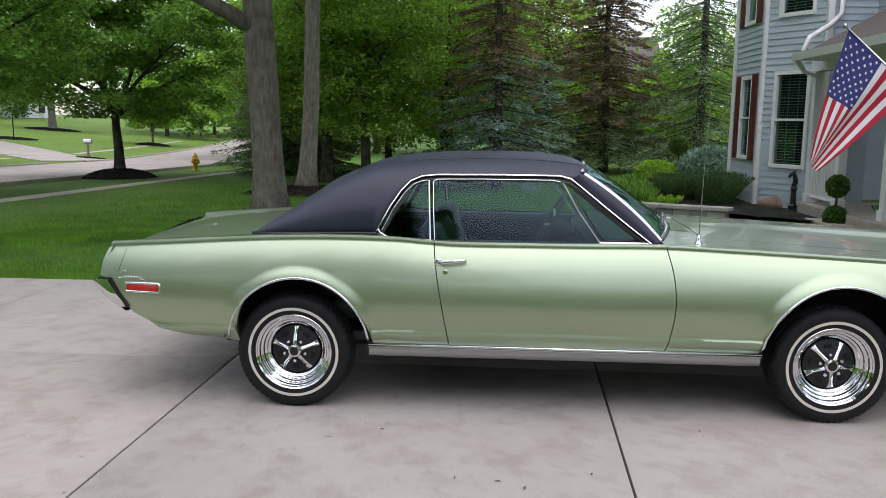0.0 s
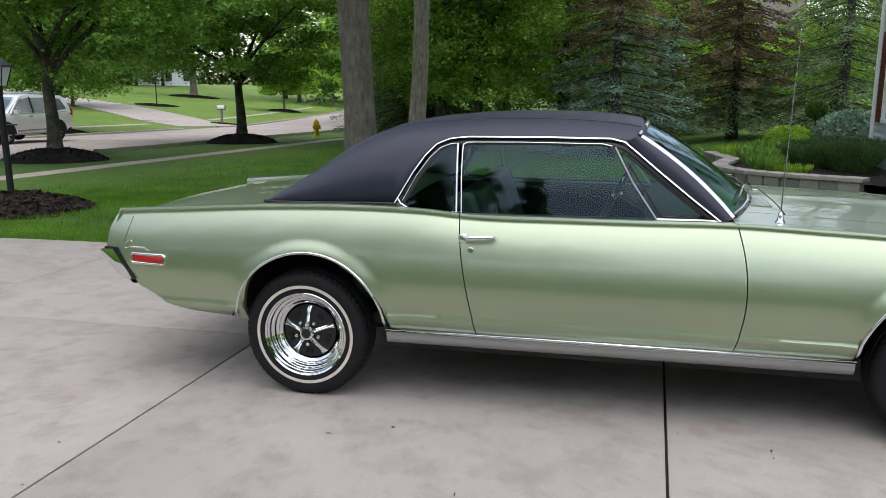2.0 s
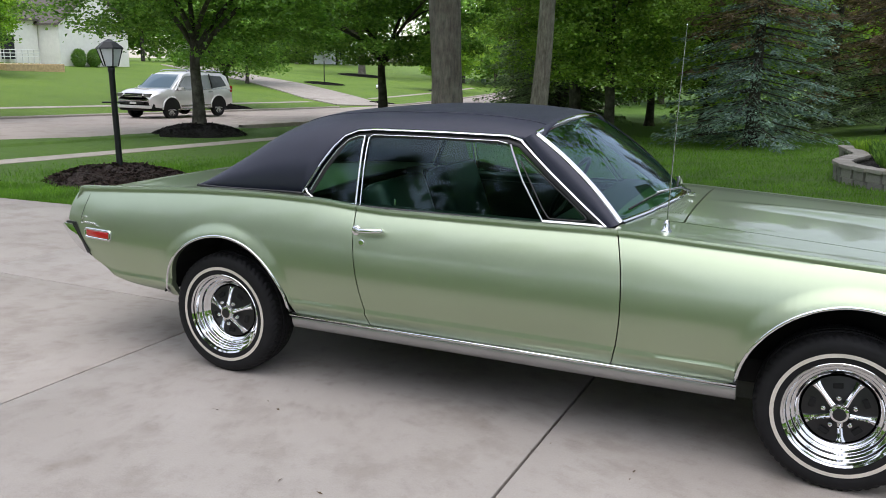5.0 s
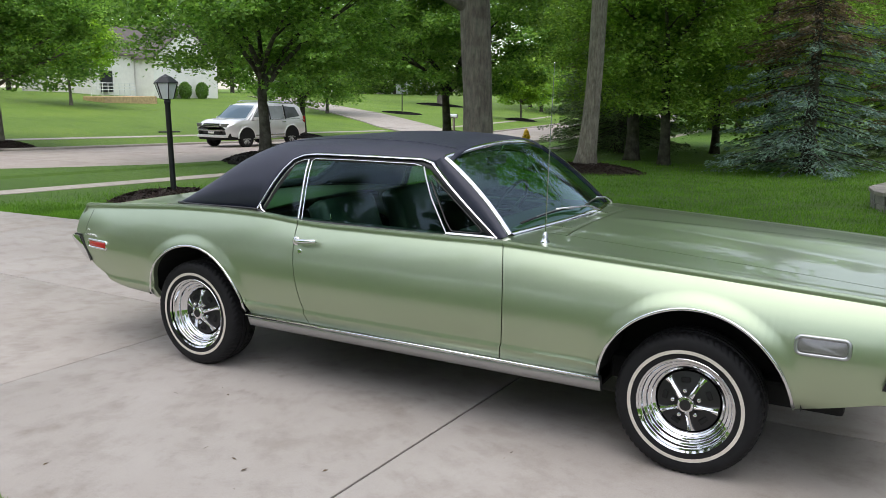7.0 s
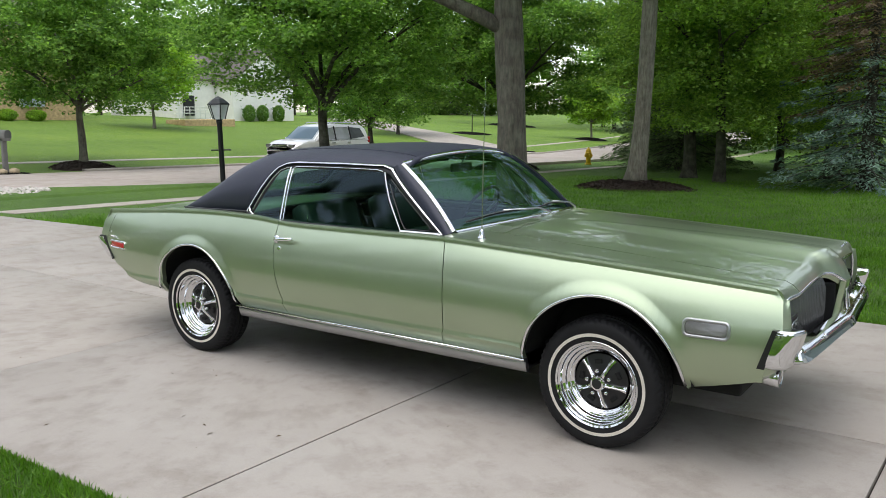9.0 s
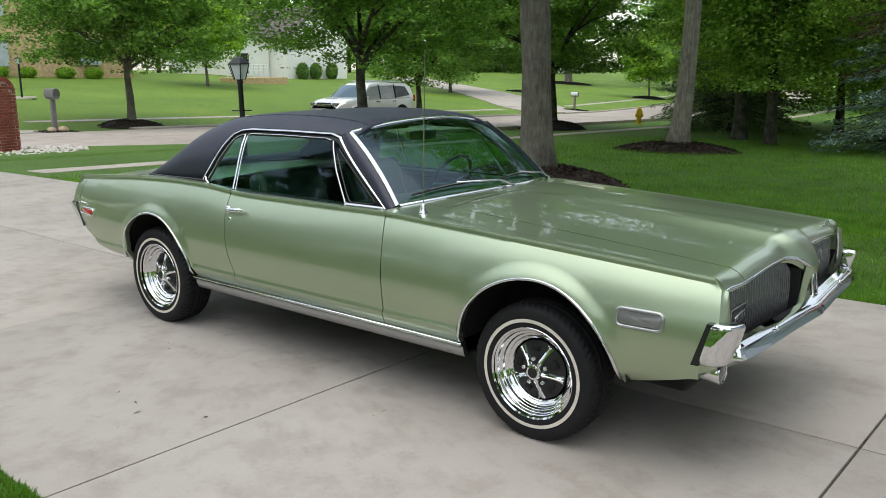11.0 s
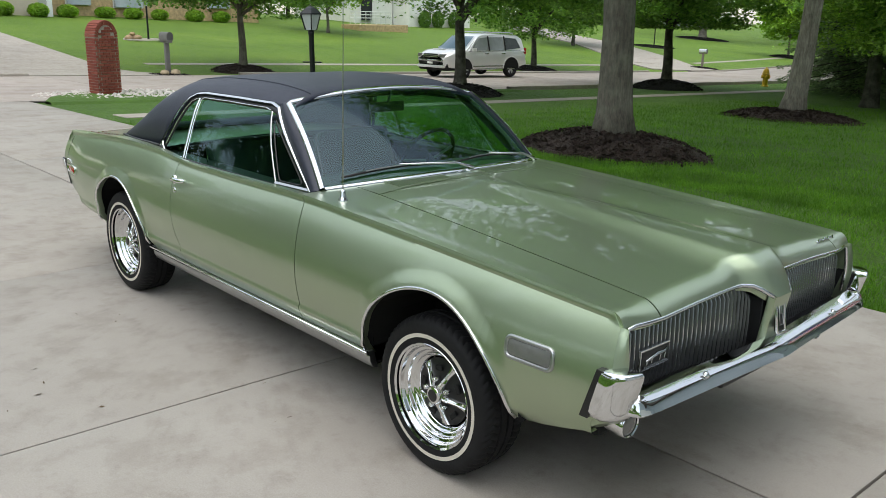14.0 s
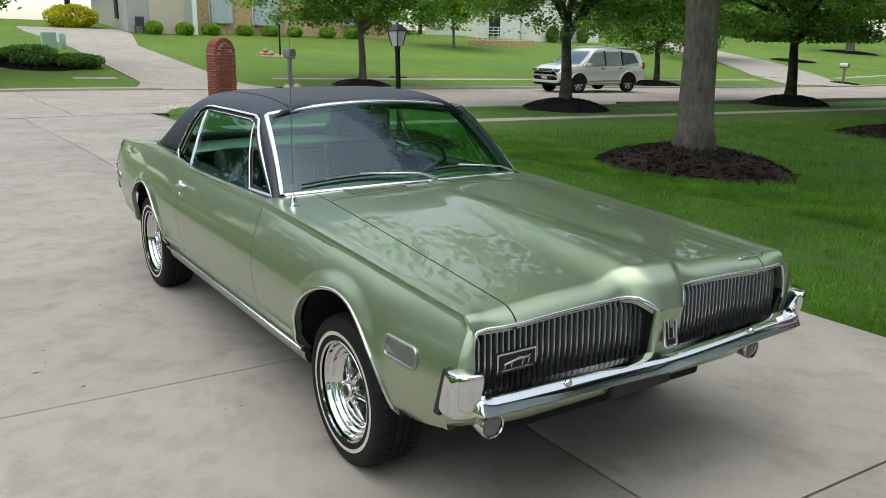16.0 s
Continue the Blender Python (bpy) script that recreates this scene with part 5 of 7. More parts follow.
round_tree("broad leafy street tree across the road", -25.0, 31.0, 2.4, .15, (3.8, 3.8, 3.0), 4.4, 15000, .145, LEAF, 24, BARK_DARK, 0, 1.5)
round_tree("thick-trunked old tree on the far lawn", -47, 84, 4.5, .42, (6, 6, 4.5), 8.5, 8000, .34, LEAF, 25, BARK, 0, 3.0)
round_tree("small young street tree across the road", -30.3, 70.5, 2.0, .10, (2.9, 2.9, 2.3), 3.6, 6000, .24, LEAF_LIGHT, 26, BARK, 0, 1.5)
round_tree("small street tree at the far bend", -33.2, 92, 2.2, .12, (3.2, 3.2, 2.6), 4.0, 5000, .28, LEAF, 27, BARK, 0, 1.6)
round_tree("ornamental tree before the pale house", -44.5, 31.5, 2.0, .10, (3.2, 3.2, 2.4), 3.9, 6000, .22, LEAF_LIGHT, 28, BARK, 0, 1.2)
round_tree("tree at the edge of the far drive", -29.9, 0.9, 2.6, .16, (3.6, 3.6, 2.6), 4.8, 9000, .20, LEAF, 29, BARK, 0, 2.1)
round_tree("leafy tree beside the far house", -39.5, 52, 2.2, .13, (4.2, 4.2, 3.2), 4.8, 9000, .25, LEAF, 30, BARK_DARK, 0, 1.6)

# ---- conifers ----
def spruce(label, x, y, h, r, n_levels, per, seed, low_mat, high_mat, split, base=0.25, trunk_r=.16, droop=.22, dens=1.0, lift=0.0, needle=.042):
    rng = np.random.default_rng(seed)
    t = thing("spruce_tree", label, "spruce", pose(x, y, height(x, y) - .05 + lift))
    part("trunk", trunk_mesh("trunk", rng, h, trunk_r, .02, BARK_DARK, flare=1.3, seg=10), None, t)
    groups = {0: [[], [], []], 1: [[], [], []]}
    limbs = bmesh.new()
    for i in range(n_levels):
        z = base + (h - base) * (i / n_levels) ** 1.05
        length = r * (1 - z / h) ** 0.85 + 0.12
        for k in range(per):
            if rng.random() < 0.14:
                continue
            a = 2 * np.pi * (k + rng.random() * .9) / per + i * 1.7
            L = length * (0.72 + 0.4 * rng.random())
            zz = z + rng.normal() * .10
            pts_n = max(6, int(L / .0135 * dens))
            u = np.sort(rng.random(pts_n)) ** 0.75
            off = (rng.random(pts_n) - .5) * (0.55 * L) * (1.08 - u) * 1.3
            px = np.cos(a) * u * L - np.sin(a) * off
            py = np.sin(a) * u * L + np.cos(a) * off
            pz = zz - droop * L * u**1.3 + 0.10 * L * np.maximum(0, u - .7) - np.abs(off) * .22 + rng.normal(size=pts_n) * .035 - .05 * rng.random(pts_n)
            d = np.stack([np.cos(a) - np.sin(a) * np.sign(off) * .9, np.sin(a) + np.cos(a) * np.sign(off) * .9, np.full(pts_n, -.35)], 1)
            g = groups[0 if zz + rng.normal() * .5 < split else 1]
            g[0].append(np.stack([px, py, pz], 1))
            g[1].append(d)
            g[2].append(needle * (.7 + .6 * rng.random(pts_n)) * (0.75 + .25 * min(1, L)))
            if L > .5:
                e = Vector((math.cos(a) * L * .85, math.sin(a) * L * .85, zz - droop * L * .8))
                add_tube(limbs, [Vector((0, 0, zz)), Vector((0, 0, zz)).lerp(e, .5) + Vector((0, 0, .04)), e], [.022, .015, .006], 5, caps=False)
    part("bough", limbs, BARK_DARK, t)["kind"] = "stuff"
    for g, mat, nm in ((groups[0], low_mat, "needles"), (groups[1], high_mat, "upper_needles")):
        if g[0]:
            P, D, S = np.concatenate(g[0]), np.concatenate(g[1]), np.concatenate(g[2])
            part(nm, leaf_sheet(nm, P, S, mat, rng, aspect=3.0, normals=D, fold=.12), None, t)
    return t


spruce("blue spruce with a bare brown upper crown", 1.15, 18.4, 9.0, 2.6, 30, 9, 41, NEEDLE, NEEDLE_BROWN, 3.3, base=.45)
spruce("half-bare spruce with grey-brown twigs", 4.6, 22.5, 9.5, 2.7, 36, 9, 42, NEEDLE_GREEN, NEEDLE_BROWN, 1.9, base=.7, dens=1.2)
spruce("thin open spruce with drooping green boughs", 7.3, 21.0, 10.5, 3.2, 27, 8, 43, NEEDLE_GREEN, NEEDLE_GREEN, 3.0, base=.8, dens=1.0, droop=.3)
spruce("dark spruce with boughs down to the lawn", -7.9, 29.5, 9.0, 2.7, 44, 10, 44, NEEDLE_GREEN, NEEDLE_GREEN, 3.0)
spruce("dark spruce at the edge of the woods", -6.3, 26.5, 9.5, 2.8, 42, 10, 45, NEEDLE_GREEN, NEEDLE_BROWN, 3.5, base=.6)
spruce("dark spruce deep in the woods", 3.0, 27.5, 10.0, 2.8, 36, 9, 46, NEEDLE_GREEN, NEEDLE_BROWN, 3.5)

# ---- woods beside the lawn ----
# lighter leaves at the back put sunlit openings into the colour
for i, (x, y, cz, rr, hh, leafm, n, low) in enumerate([
        (-2.75, 19.6, 4.4, 3.3, 3.4, LEAF_WOODS_LIFTED, 15000, 1.5), (-4.3, 21.6, 4.6, 2.8, 3.2, LEAF_WOODS_LIFTED, 10000, 1.3), (-0.6, 24.0, 5.0, 3.6, 4.0, LEAF_WOODS_LIFTED, 12000, .6),
        (-3.2, 28.5, 5.0, 3.8, 4.4, LEAF_WOODS_LIFTED, 11000, .3), (2.6, 33.0, 5.5, 3.8, 5.0, LEAF_LIGHT, 11000, .4), (-7.5, 34.0, 5.0, 3.6, 4.6, LEAF_DARK, 10000, .3),
        (9.8, 33.0, 3.4, 2.0, 3.2, LEAF_LIGHT, 5000, .6), (-1.0, 36.5, 6.0, 4.2, 5.5, LEAF_LIGHT, 9000, .2), (15.5, 38.0, 4.5, 3.4, 3.5, LEAF_LIGHT, 7000, 1.0), (-11.5, 40.0, 5.0, 3.6, 4.6, LEAF, 8000, .5)]):
    round_tree(("leafy tree at the edge of the woods", "bright-leaved tree in the woods, giving it sunlit openings")[leafm is LEAF_LIGHT], x, y, 3.0, .15 + .05 * (i % 3), (rr, rr, hh), cz, int(n * (1.7 if y < 25 else 1.0)), .098 if y < 25 else .15, leafm, 60 + i, BARK_DARK, 0, low, limbs=7, spread=.46)


def far_woods(name, label, spots, seed, leafm, size=.6, per=1500):
    """A distant belt of trees: trunks and leaf clumps that nobody could count."""
    rng = np.random.default_rng(seed)
    P, trunks = [], bmesh.new()
    for x, y, r, h in spots:
        z0 = height(x, y)
        p = crown_points(rng, per, (x, y, z0 + h * .56), (r, r, h * .46), 60, r * .16)
        P.append(p)
        add_tube(trunks, [(x, y, z0 - .3), (x, y, z0 + h * .6)], [.28, .12], 7)
    P = np.concatenate(P)
    ob = new(name, leaf_sheet(name, P, size * (.6 + .8 * rng.random(len(P))), leafm, rng))
    tagged(ob, label, "woods", kind="stuff")
    part("trunk_belt", trunks, BARK_DARK, ob)["kind"] = "stuff"
    return ob


rw = random.Random(5)
belt_a = [(-70 - 14 * rw.random(), y, 5 + 2 * rw.random(), 11 + 5 * rw.random()) for y in range(-20, 130, 8)]
far_woods("far_woods", "belt of tall leafy trees behind the far houses", belt_a, 71, LEAF, .5, 4200)
belt_b = [(x, 52 + 10 * rw.random(), 5 + 1.5 * rw.random(), (11 if x < 3 else 4.5) + 3 * rw.random()) for x in range(-14, 44, 6)]
far_woods("far_woods", "dense green woods beyond the lawn", belt_b, 72, LEAF_LIGHT, .5, 1700)
belt_c = [(-32 - 6 * rw.random() - .8 * k, 104 + 5 * k, 6, 13) for k in range(8)]
far_woods("far_woods", "tall trees where the street bends away", belt_c, 73, LEAF, .6)
belt_f = [(-10.5, 62, 4.2, 10.5), (-12.5, 76, 4.5, 11), (-15.5, 90, 5, 12), (-18.5, 104, 5.5, 13), (-39, 96, 5, 12), (-45, 106, 6, 14)]
far_woods("far_woods", "leafy trees round the bend of the street", belt_f, 76, LEAF, .42, 2600)
# unseen belt added to block low sky and darken the flank's reflections
belt_d = [(x + 2 * rw.random(), -22 - 7 * rw.random(), 3.2 + 1.2 * rw.random(), 4.6 + 1.4 * rw.random()) for x in range(-44, 40, 5)]
far_woods("far_woods", "unseen trees added to block low sky and darken reflections", belt_d, 74, LEAF_DARK, .36, 1500)
# unseen spruces for the window reflections, bare below so skylight reaches the flank
for k, (x, y, h) in enumerate([(-13.0, -13.5, 12.4), (-9.6, -13.2, 12.2), (-6.3, -13.0, 11.8), (-3.4, -12.8, 11.4), (-1.5, -12.2, 10.0), (0.0, -12.6, 9.4)]):
    spruce("tall dark spruce out of view for window reflections, bare below", x, y, h, 3.0, 26, 9, 200 + k, NEEDLE_GREEN, NEEDLE_GREEN, 3.0, base=4.6, dens=.30, droop=.3, needle=.12)
# unseen trees added to darken what windows and flank reflect
round_tree("leafy tree out of view, added to darken the car's reflections", 9.0, -16.5, 4.0, .2, (3.0, 3.0, 2.6), 5.2, 9000, .15, LEAF_DARK, 32, BARK, 0, 2.5, fine=False)
for k, (x, y, h) in enumerate([(-28, -25, 7.5), (-26, -9.5, 5.6), (-34, -14, 6.4), (-21, -16.5, 6.0)]):
    round_tree("leafy tree out of view, added to darken the car's reflections", x, y, 4.2, .2, (3.7, 3.7, h * .69), h, 8000, .22, LEAF_DARK, 33 + k, BARK, 0, 1.5, fine=False)
# unseen belt added to close the surroundings for reflections
belt_e = [(40 + 8 * rw.random(), y, 5, 11) for y in range(-30, 50, 8)]
far_woods("far_woods", "unseen trees added behind the house for reflections", belt_e, 75, LEAF_DARK, .6, 900)


# ---- grass blades near the camera's side and along the edges ----
def blades(name, label, n, where, seed, size=.05):
    rng = np.random.default_rng(seed)
    pts = where(rng, n)
    z = np.array([height(a, b) for a, b in pts]) - .045
    P = np.stack([pts[:, 0], pts[:, 1], z + size * .55], 1)
    d = rng.normal(size=(n, 3)) * .45 + np.array([0, 0, 1.0])
    me = leaf_sheet(name, P, size * (.7 + .7 * rng.random(n)) * .13, BLADES, rng, aspect=9.0, normals=d * 3)
    ob = new(name, me)
    return tagged(ob, label, "grass", kind="stuff")


def strip(x0, x1, y0, y1, power=1.0, to_low=True):
    def f(rng, n):
        u = rng.random(n) ** power
        y = y0 + (y1 - y0) * u if to_low else y1 - (y1 - y0) * u
        x = x0 + (x1 - x0) * rng.random(n)
        return np.stack([x + rng.normal(size=n) * .6, y + np.abs(rng.normal(size=n)) * (.5 if to_low else -.5) * (u > .3)], 1)
    return f


blades("grass_blades", "green grass blades fringing the driveway", 70000, strip(-7.6, 5.5, 2.49, 6.5, 1.7), 81, .055)
blades("grass_blades", "longer green grass on the open lawn", 92000, strip(-7, 6.5, 5.5, 20, 1.9), 83, .06)
blades("grass_blades", "green grass blades beside the driveway", 60000, strip(-5, 7, -7, -2.41, 2.2, False), 82, .055)

# ---------- street furniture and the far side ----------
LAMP_BLACK = plain("black_lamp_metal", (0.012, 0.014, 0.016), 0.4, 0.2, 0.2, 10)
CLEAR = plain("frosted_pane", (0.60, 0.63, 0.64), 0.35, 0, 0.06, 6)
lx, ly = -6.12, 4.65
mulch_ring("mound of dark brown mulch at the foot of a lamp post", lx, ly, 1.05, .22, MULCH, 6, .85)
lamp = thing("lamp_post", "black garden lamp post with a glass lantern", "lamp post", pose(lx, ly, height(lx, ly) + .12, 0, -1.2, 30))
part("post", lathe([(.055, -.1), (.042, .05), (.040, 1.32), (.048, 1.34), (.048, 1.38), (.03, 1.40)], 16, "z"), LAMP_BLACK, lamp, smooth=True)
part("cross_bar", tube([(-.16, 0, .92), (.16, 0, .92)], .011, 8), LAMP_BLACK, lamp)
part("collar", lathe([(.05, 1.39), (.075, 1.41), (.075, 1.425), (.05, 1.43)], 8, "z"), LAMP_BLACK, lamp)


def lantern(parent, z, r0, r1, h):
    for k in range(6):
        a0, a1 = math.pi / 3 * k, math.pi / 3 * (k + 1)
        b = bmesh.new()
        b.faces.new([b.verts.new(p) for p in ((r0 * math.cos(a0), r0 * math.sin(a0), z), (r0 * math.cos(a1), r0 * math.sin(a1), z), (r1 * math.cos(a1), r1 * math.sin(a1), z + h), (r1 * math.cos(a0), r1 * math.sin(a0), z + h))])
        ob = part("pane", b, CLEAR, parent)
        ob.visible_shadow = False
        part("mullion", tube([(r0 * math.cos(a0), r0 * math.sin(a0), z), (r1 * math.cos(a0), r1 * math.sin(a0), z + h)], r0 * .10, 6), LAMP_BLACK, parent)
    part("cap", lathe([(r1 * 1.12, z + h), (r1 * 1.08, z + h + .02), (r1 * .55, z + h + r1 * .55), (r1 * .2, z + h + r1 * .72), (.01, z + h + r1 * .8)], 6, "z"), LAMP_BLACK, parent)
    part("candle", lathe([(r0 * .3, z), (r0 * .3, z + h * .55), (.002, z + h * .62)], 10, "z"), WHITE, parent)


lantern(lamp, 1.40, .095, .165, .225)

# brick mailbox pillar with an arched head
px, py = -14.68, 4.66
pz = height(px, py) - .05
pillar = thing("brick_mailbox_pillar", "red brick mailbox pillar with an arched top", "mailbox pillar", pose(px, py, pz + .06, 0, 0, 8) @ Matrix.Diagonal((.72, .68, .905, 1)))
W, D, SPR = .40, .30, 1.38


def arch_outline(w, zs):
    return [(-w, 0), (w, 0), (w, zs)] + [(w * math.cos(a), zs + w * math.sin(a)) for a in [math.pi * k / 14 for k in range(1, 14)]] + [(-w, zs)]


part("core", prism([(y, z) for y, z in arch_outline(W - .012, SPR)], -D + .012, D - .012, "x"), MORTAR, pillar)
bw, bh, gapb = .20, .058, .010
brick_me = bm_mesh("brick", box((-.012, -bw / 2, -bh / 2), (.012, bw / 2, bh / 2), .003), BRICK)
half_me = bm_mesh("brick", box((-.012, -bw / 4, -bh / 2), (.012, bw / 4, bh / 2), .003), BRICK)
side_me = bm_mesh("brick", box((-.095, -.012, -bh / 2), (.095, .012, bh / 2), .003), BRICK)
rows_n = int((SPR + W) / (bh + gapb))
for i in range(rows_n):
    z = (bh + gapb) * (i + .5)
    half = W if z < SPR else math.sqrt(max(0, (W - .10) ** 2 - (z - SPR) ** 2))
    if half < .1:
        continue
    shift = (bw + gapb) / 2 * (i % 2)
    k = -2
    while k <= 2:
        y = k * (bw + gapb) + shift - (bw + gapb) / 4
        if abs(y) + bw / 2 <= half + .012:
            for fx in (-D, D):
                part("brick", brick_me, None, pillar, at=pose(fx, y, z))
        elif abs(y) - bw / 4 < half - .03 and z < SPR:
            yy = math.copysign(half - bw / 4, y)
            for fx in (-D, D):
                part("brick", half_me, None, pillar, at=pose(fx, yy, z))
        k += 1
    if z < SPR:
        for fy in (-W, W):
            for fx in (-.19, .01, .21) if i % 2 else (-.21, -.01, .19):
                part("brick", side_me, None, pillar, at=pose(fx * .95, fy, z))
wedge = bm_mesh("brick", box((-.014, -.05, -.026), (.014, .05, .026), .003), BRICK)
for k in range(17):
    a = math.pi * (k + .5) / 17
    for fx in (-D, D):
        part("brick", wedge, None, pillar, at=pose(fx * 1.01, (W - .05) * math.cos(a), SPR + (W - .05) * math.sin(a)) @ pose(0, 0, 0, math.degrees(a), 0, 0))
    part("brick", bm_mesh("brick", box((-D, -.012, -.03), (D, .012, .03), .003), BRICK), None, pillar, at=pose(0, W * math.cos(a), SPR + W * math.sin(a)) @ pose(0, 0, 0, math.degrees(a), 0, 0))

# pebbles round its foot
rp = random.Random(3)
bm = bmesh.new()
for _ in range(420):
    a, q = rp.random() * 2 * math.pi, math.sqrt(rp.random())
    s = .03 + .04 * rp.random()
    m = pose(1.5 * q * math.cos(a) * .8, 1.5 * q * math.sin(a) * 1.15, .0, rp.random() * 90, rp.random() * 90, rp.random() * 90)
    r = bmesh.ops.create_icosphere(bm, subdivisions=1, radius=s)
    for v in r["verts"]:
        v.co = m @ Vector((v.co.x, v.co.y * .8, v.co.z * .6))
peb = new("pebble_bed", bm_mesh("pebble_bed", bm, make_brick("pebbles", (.42, .38, .34), (.55, .5, .45), (.62, .58, .54)), smooth=True))
peb.matrix_basis = pose(px + .3, py, pz + .045)
tagged(peb, "bed of pale rounded pebbles round a brick pillar", "pebbles", kind="stuff")


def mailbox(label, x, y, rz, post, boxm, scale=1.0, stones=True, name="mailbox"):
    t = thing(name, label, "mailbox", pose(x, y, height(x, y) - .045, 0, 0, rz))
    part("post", box((-.06 * scale, -.06 * scale, -.1), (.06 * scale, .06 * scale, .98 * scale), .012), post, t)
    part("arm", box((-.28 * scale, -.06 * scale, .93 * scale), (.28 * scale, .06 * scale, 1.0 * scale), .012), post, t)
    prof = [(-.10, 0), (.10, 0), (.10, .13)] + [(.10 * math.cos(a), .13 + .10 * math.sin(a)) for a in [math.pi * k / 8 for k in range(1, 8)]] + [(-.10, .13)]
    bm = prism([(a * scale, 1.0 * scale + b * scale) for a, b in prof], -.26 * scale, .26 * scale, "x")
    bx = part("box", bm, boxm, t, angle=40)
    part("door", prism([(a * scale * .9, 1.01 * scale + b * scale * .92) for a, b in prof], .26 * scale, .272 * scale, "x"), plain("mailbox_door", (.12, .12, .12), .4, .3, .1, 8), bx)
    part("flag", box((.0, .105 * scale, 1.08 * scale), (.12 * scale, .115 * scale, 1.14 * scale)), LENS_RED, bx)
    if stones:
        for k, (dx, dy, s) in enumerate(((.16, -.20, .15), (.18, .18, .17))):
            b = bmesh.new()
            bmesh.ops.create_icosphere(b, subdivisions=2, radius=s)
            for v in b.verts:
                v.co = Vector((v.co.x, v.co.y, v.co.z * .75)) * (1 + .12 * noise.noise(v.co * 9))
            r = new("boulder", bm_mesh("boulder", b, plain("tan_boulder", (.42, .33, .22), .9, 0, .25, 9, .4), smooth=True))
            r.matrix_basis = t.matrix_basis @ pose(dx, dy, .10)
            tagged(r, "tan rounded stone at the foot of a mailbox", "stone")
    return t


GREY_P = plain("grey_plastic", (.17, .165, .16), .6, 0, .12, 9)
mailbox("grey post-mounted mailbox with stones at its foot", -22.95, 9.95, 0, GREY_P, GREY_P, 1.18)
mulch_ring("small bed of dark mulch under a mailbox", -22.95, 9.95, .75, .05, MULCH_DARK, 7)
mailbox("silver mailbox on a wooden post", -25.6, 48.6, 0, plain("grey_wood", (.2, .17, .14), .9, 0, .2, 9), BRUSHED, 1.05, False)
mulch_ring("small bed of dark mulch under a mailbox", -25.6, 48.6, 1.0, .08, MULCH_DARK, 8)

# hydrant
hx, hy = -11.81, 30.36
YEL = plain("yellow_paint", (.62, .38, .015), .45, 0, .1, 10)
hyd = thing("fire_hydrant", "yellow fire hydrant on the grass strip", "fire hydrant", pose(hx, hy, height(hx, hy) - .05))
part("barrel", lathe([(.15, 0), (.15, .05), (.11, .07), (.105, .46), (.145, .48), (.145, .53), (.125, .55), (.12, .62), (.08, .70), (.03, .735), (.03, .77), (.005, .78)], 20, "z"), YEL, hyd, angle=40)
for a, r, l in ((0, .075, .19), (90, .055, .17), (-90, .055, .17)):
    part("nozzle", lathe([(r, .08), (r, l - .03), (r * 1.25, l - .03), (r * 1.25, l), (.02, l + .015), (.005, l + .02)], 12, "x", pose(0, 0, .40, 0, 0, a - 30)), YEL, hyd, angle=40)

# ---- parked SUV ----
SUV_P = plain("silver_white_paint", (.76, .76, .755), .28, .35, .03, 2, Coat_Weight=1.0)
SPOKE = plain("silver_wheel_paint", (.58, .585, .59), .35, .2, .05, 5)
# grey base colour stands for the sky reflected in the side glass
SUV_GLASS = plain("sky_grey_car_window", (.24, .265, .27), .1, 0, .15, 3, Coat_Weight=1.0)
SUV_WINDOW = plain("dark_car_window", (.07, .08, .085), .12, 0, .2, 4)
suv = thing("suv", "silver parked SUV at the far side of the street", "car", pose(-20.0, 21.65, height(-20.0, 21.65) - .01, 0, 0, -90) @ Matrix.Scale(.955, 4))


def suv_body():
    """Stations along the body: x, lower z, belt z, half widths at sill, middle and belt."""
    st = [(-2.36, .62, .95, .78, .84, .78), (-2.30, .50, 1.06, .86, .92, .85), (-1.9, .42, 1.10, .90, .955, .90), (-1.0, .36, 1.10, .91, .96, .91), (0.2, .36, 1.10, .91, .96, .91), (1.0, .36, 1.12, .91, .96, .90),
          (1.35, .38, 1.16, .91, .95, .86), (1.9, .44, 1.15, .90, .945, .80), (2.2, .48, 1.08, .86, .91, .72), (2.38, .55, 1.00, .76, .82, .62), (2.42, .62, .92, .70, .76, .56)]
    rows = []
    for x, zl, zb, a, b, c in st:
        half = [(a, zl), (b - .01, zl + .14), (b, (zl + zb) / 2), (b - .015, zb - .14), (c, zb - .02), (c * .7, zb + .01), (0, zb + .025)]
        rows.append([(x, -y, z) for y, z in half] + [(x, y, z) for y, z in half[-2::-1]])
    return grid_mesh("body", rows, SUV_P, back=(0, 0, 0))


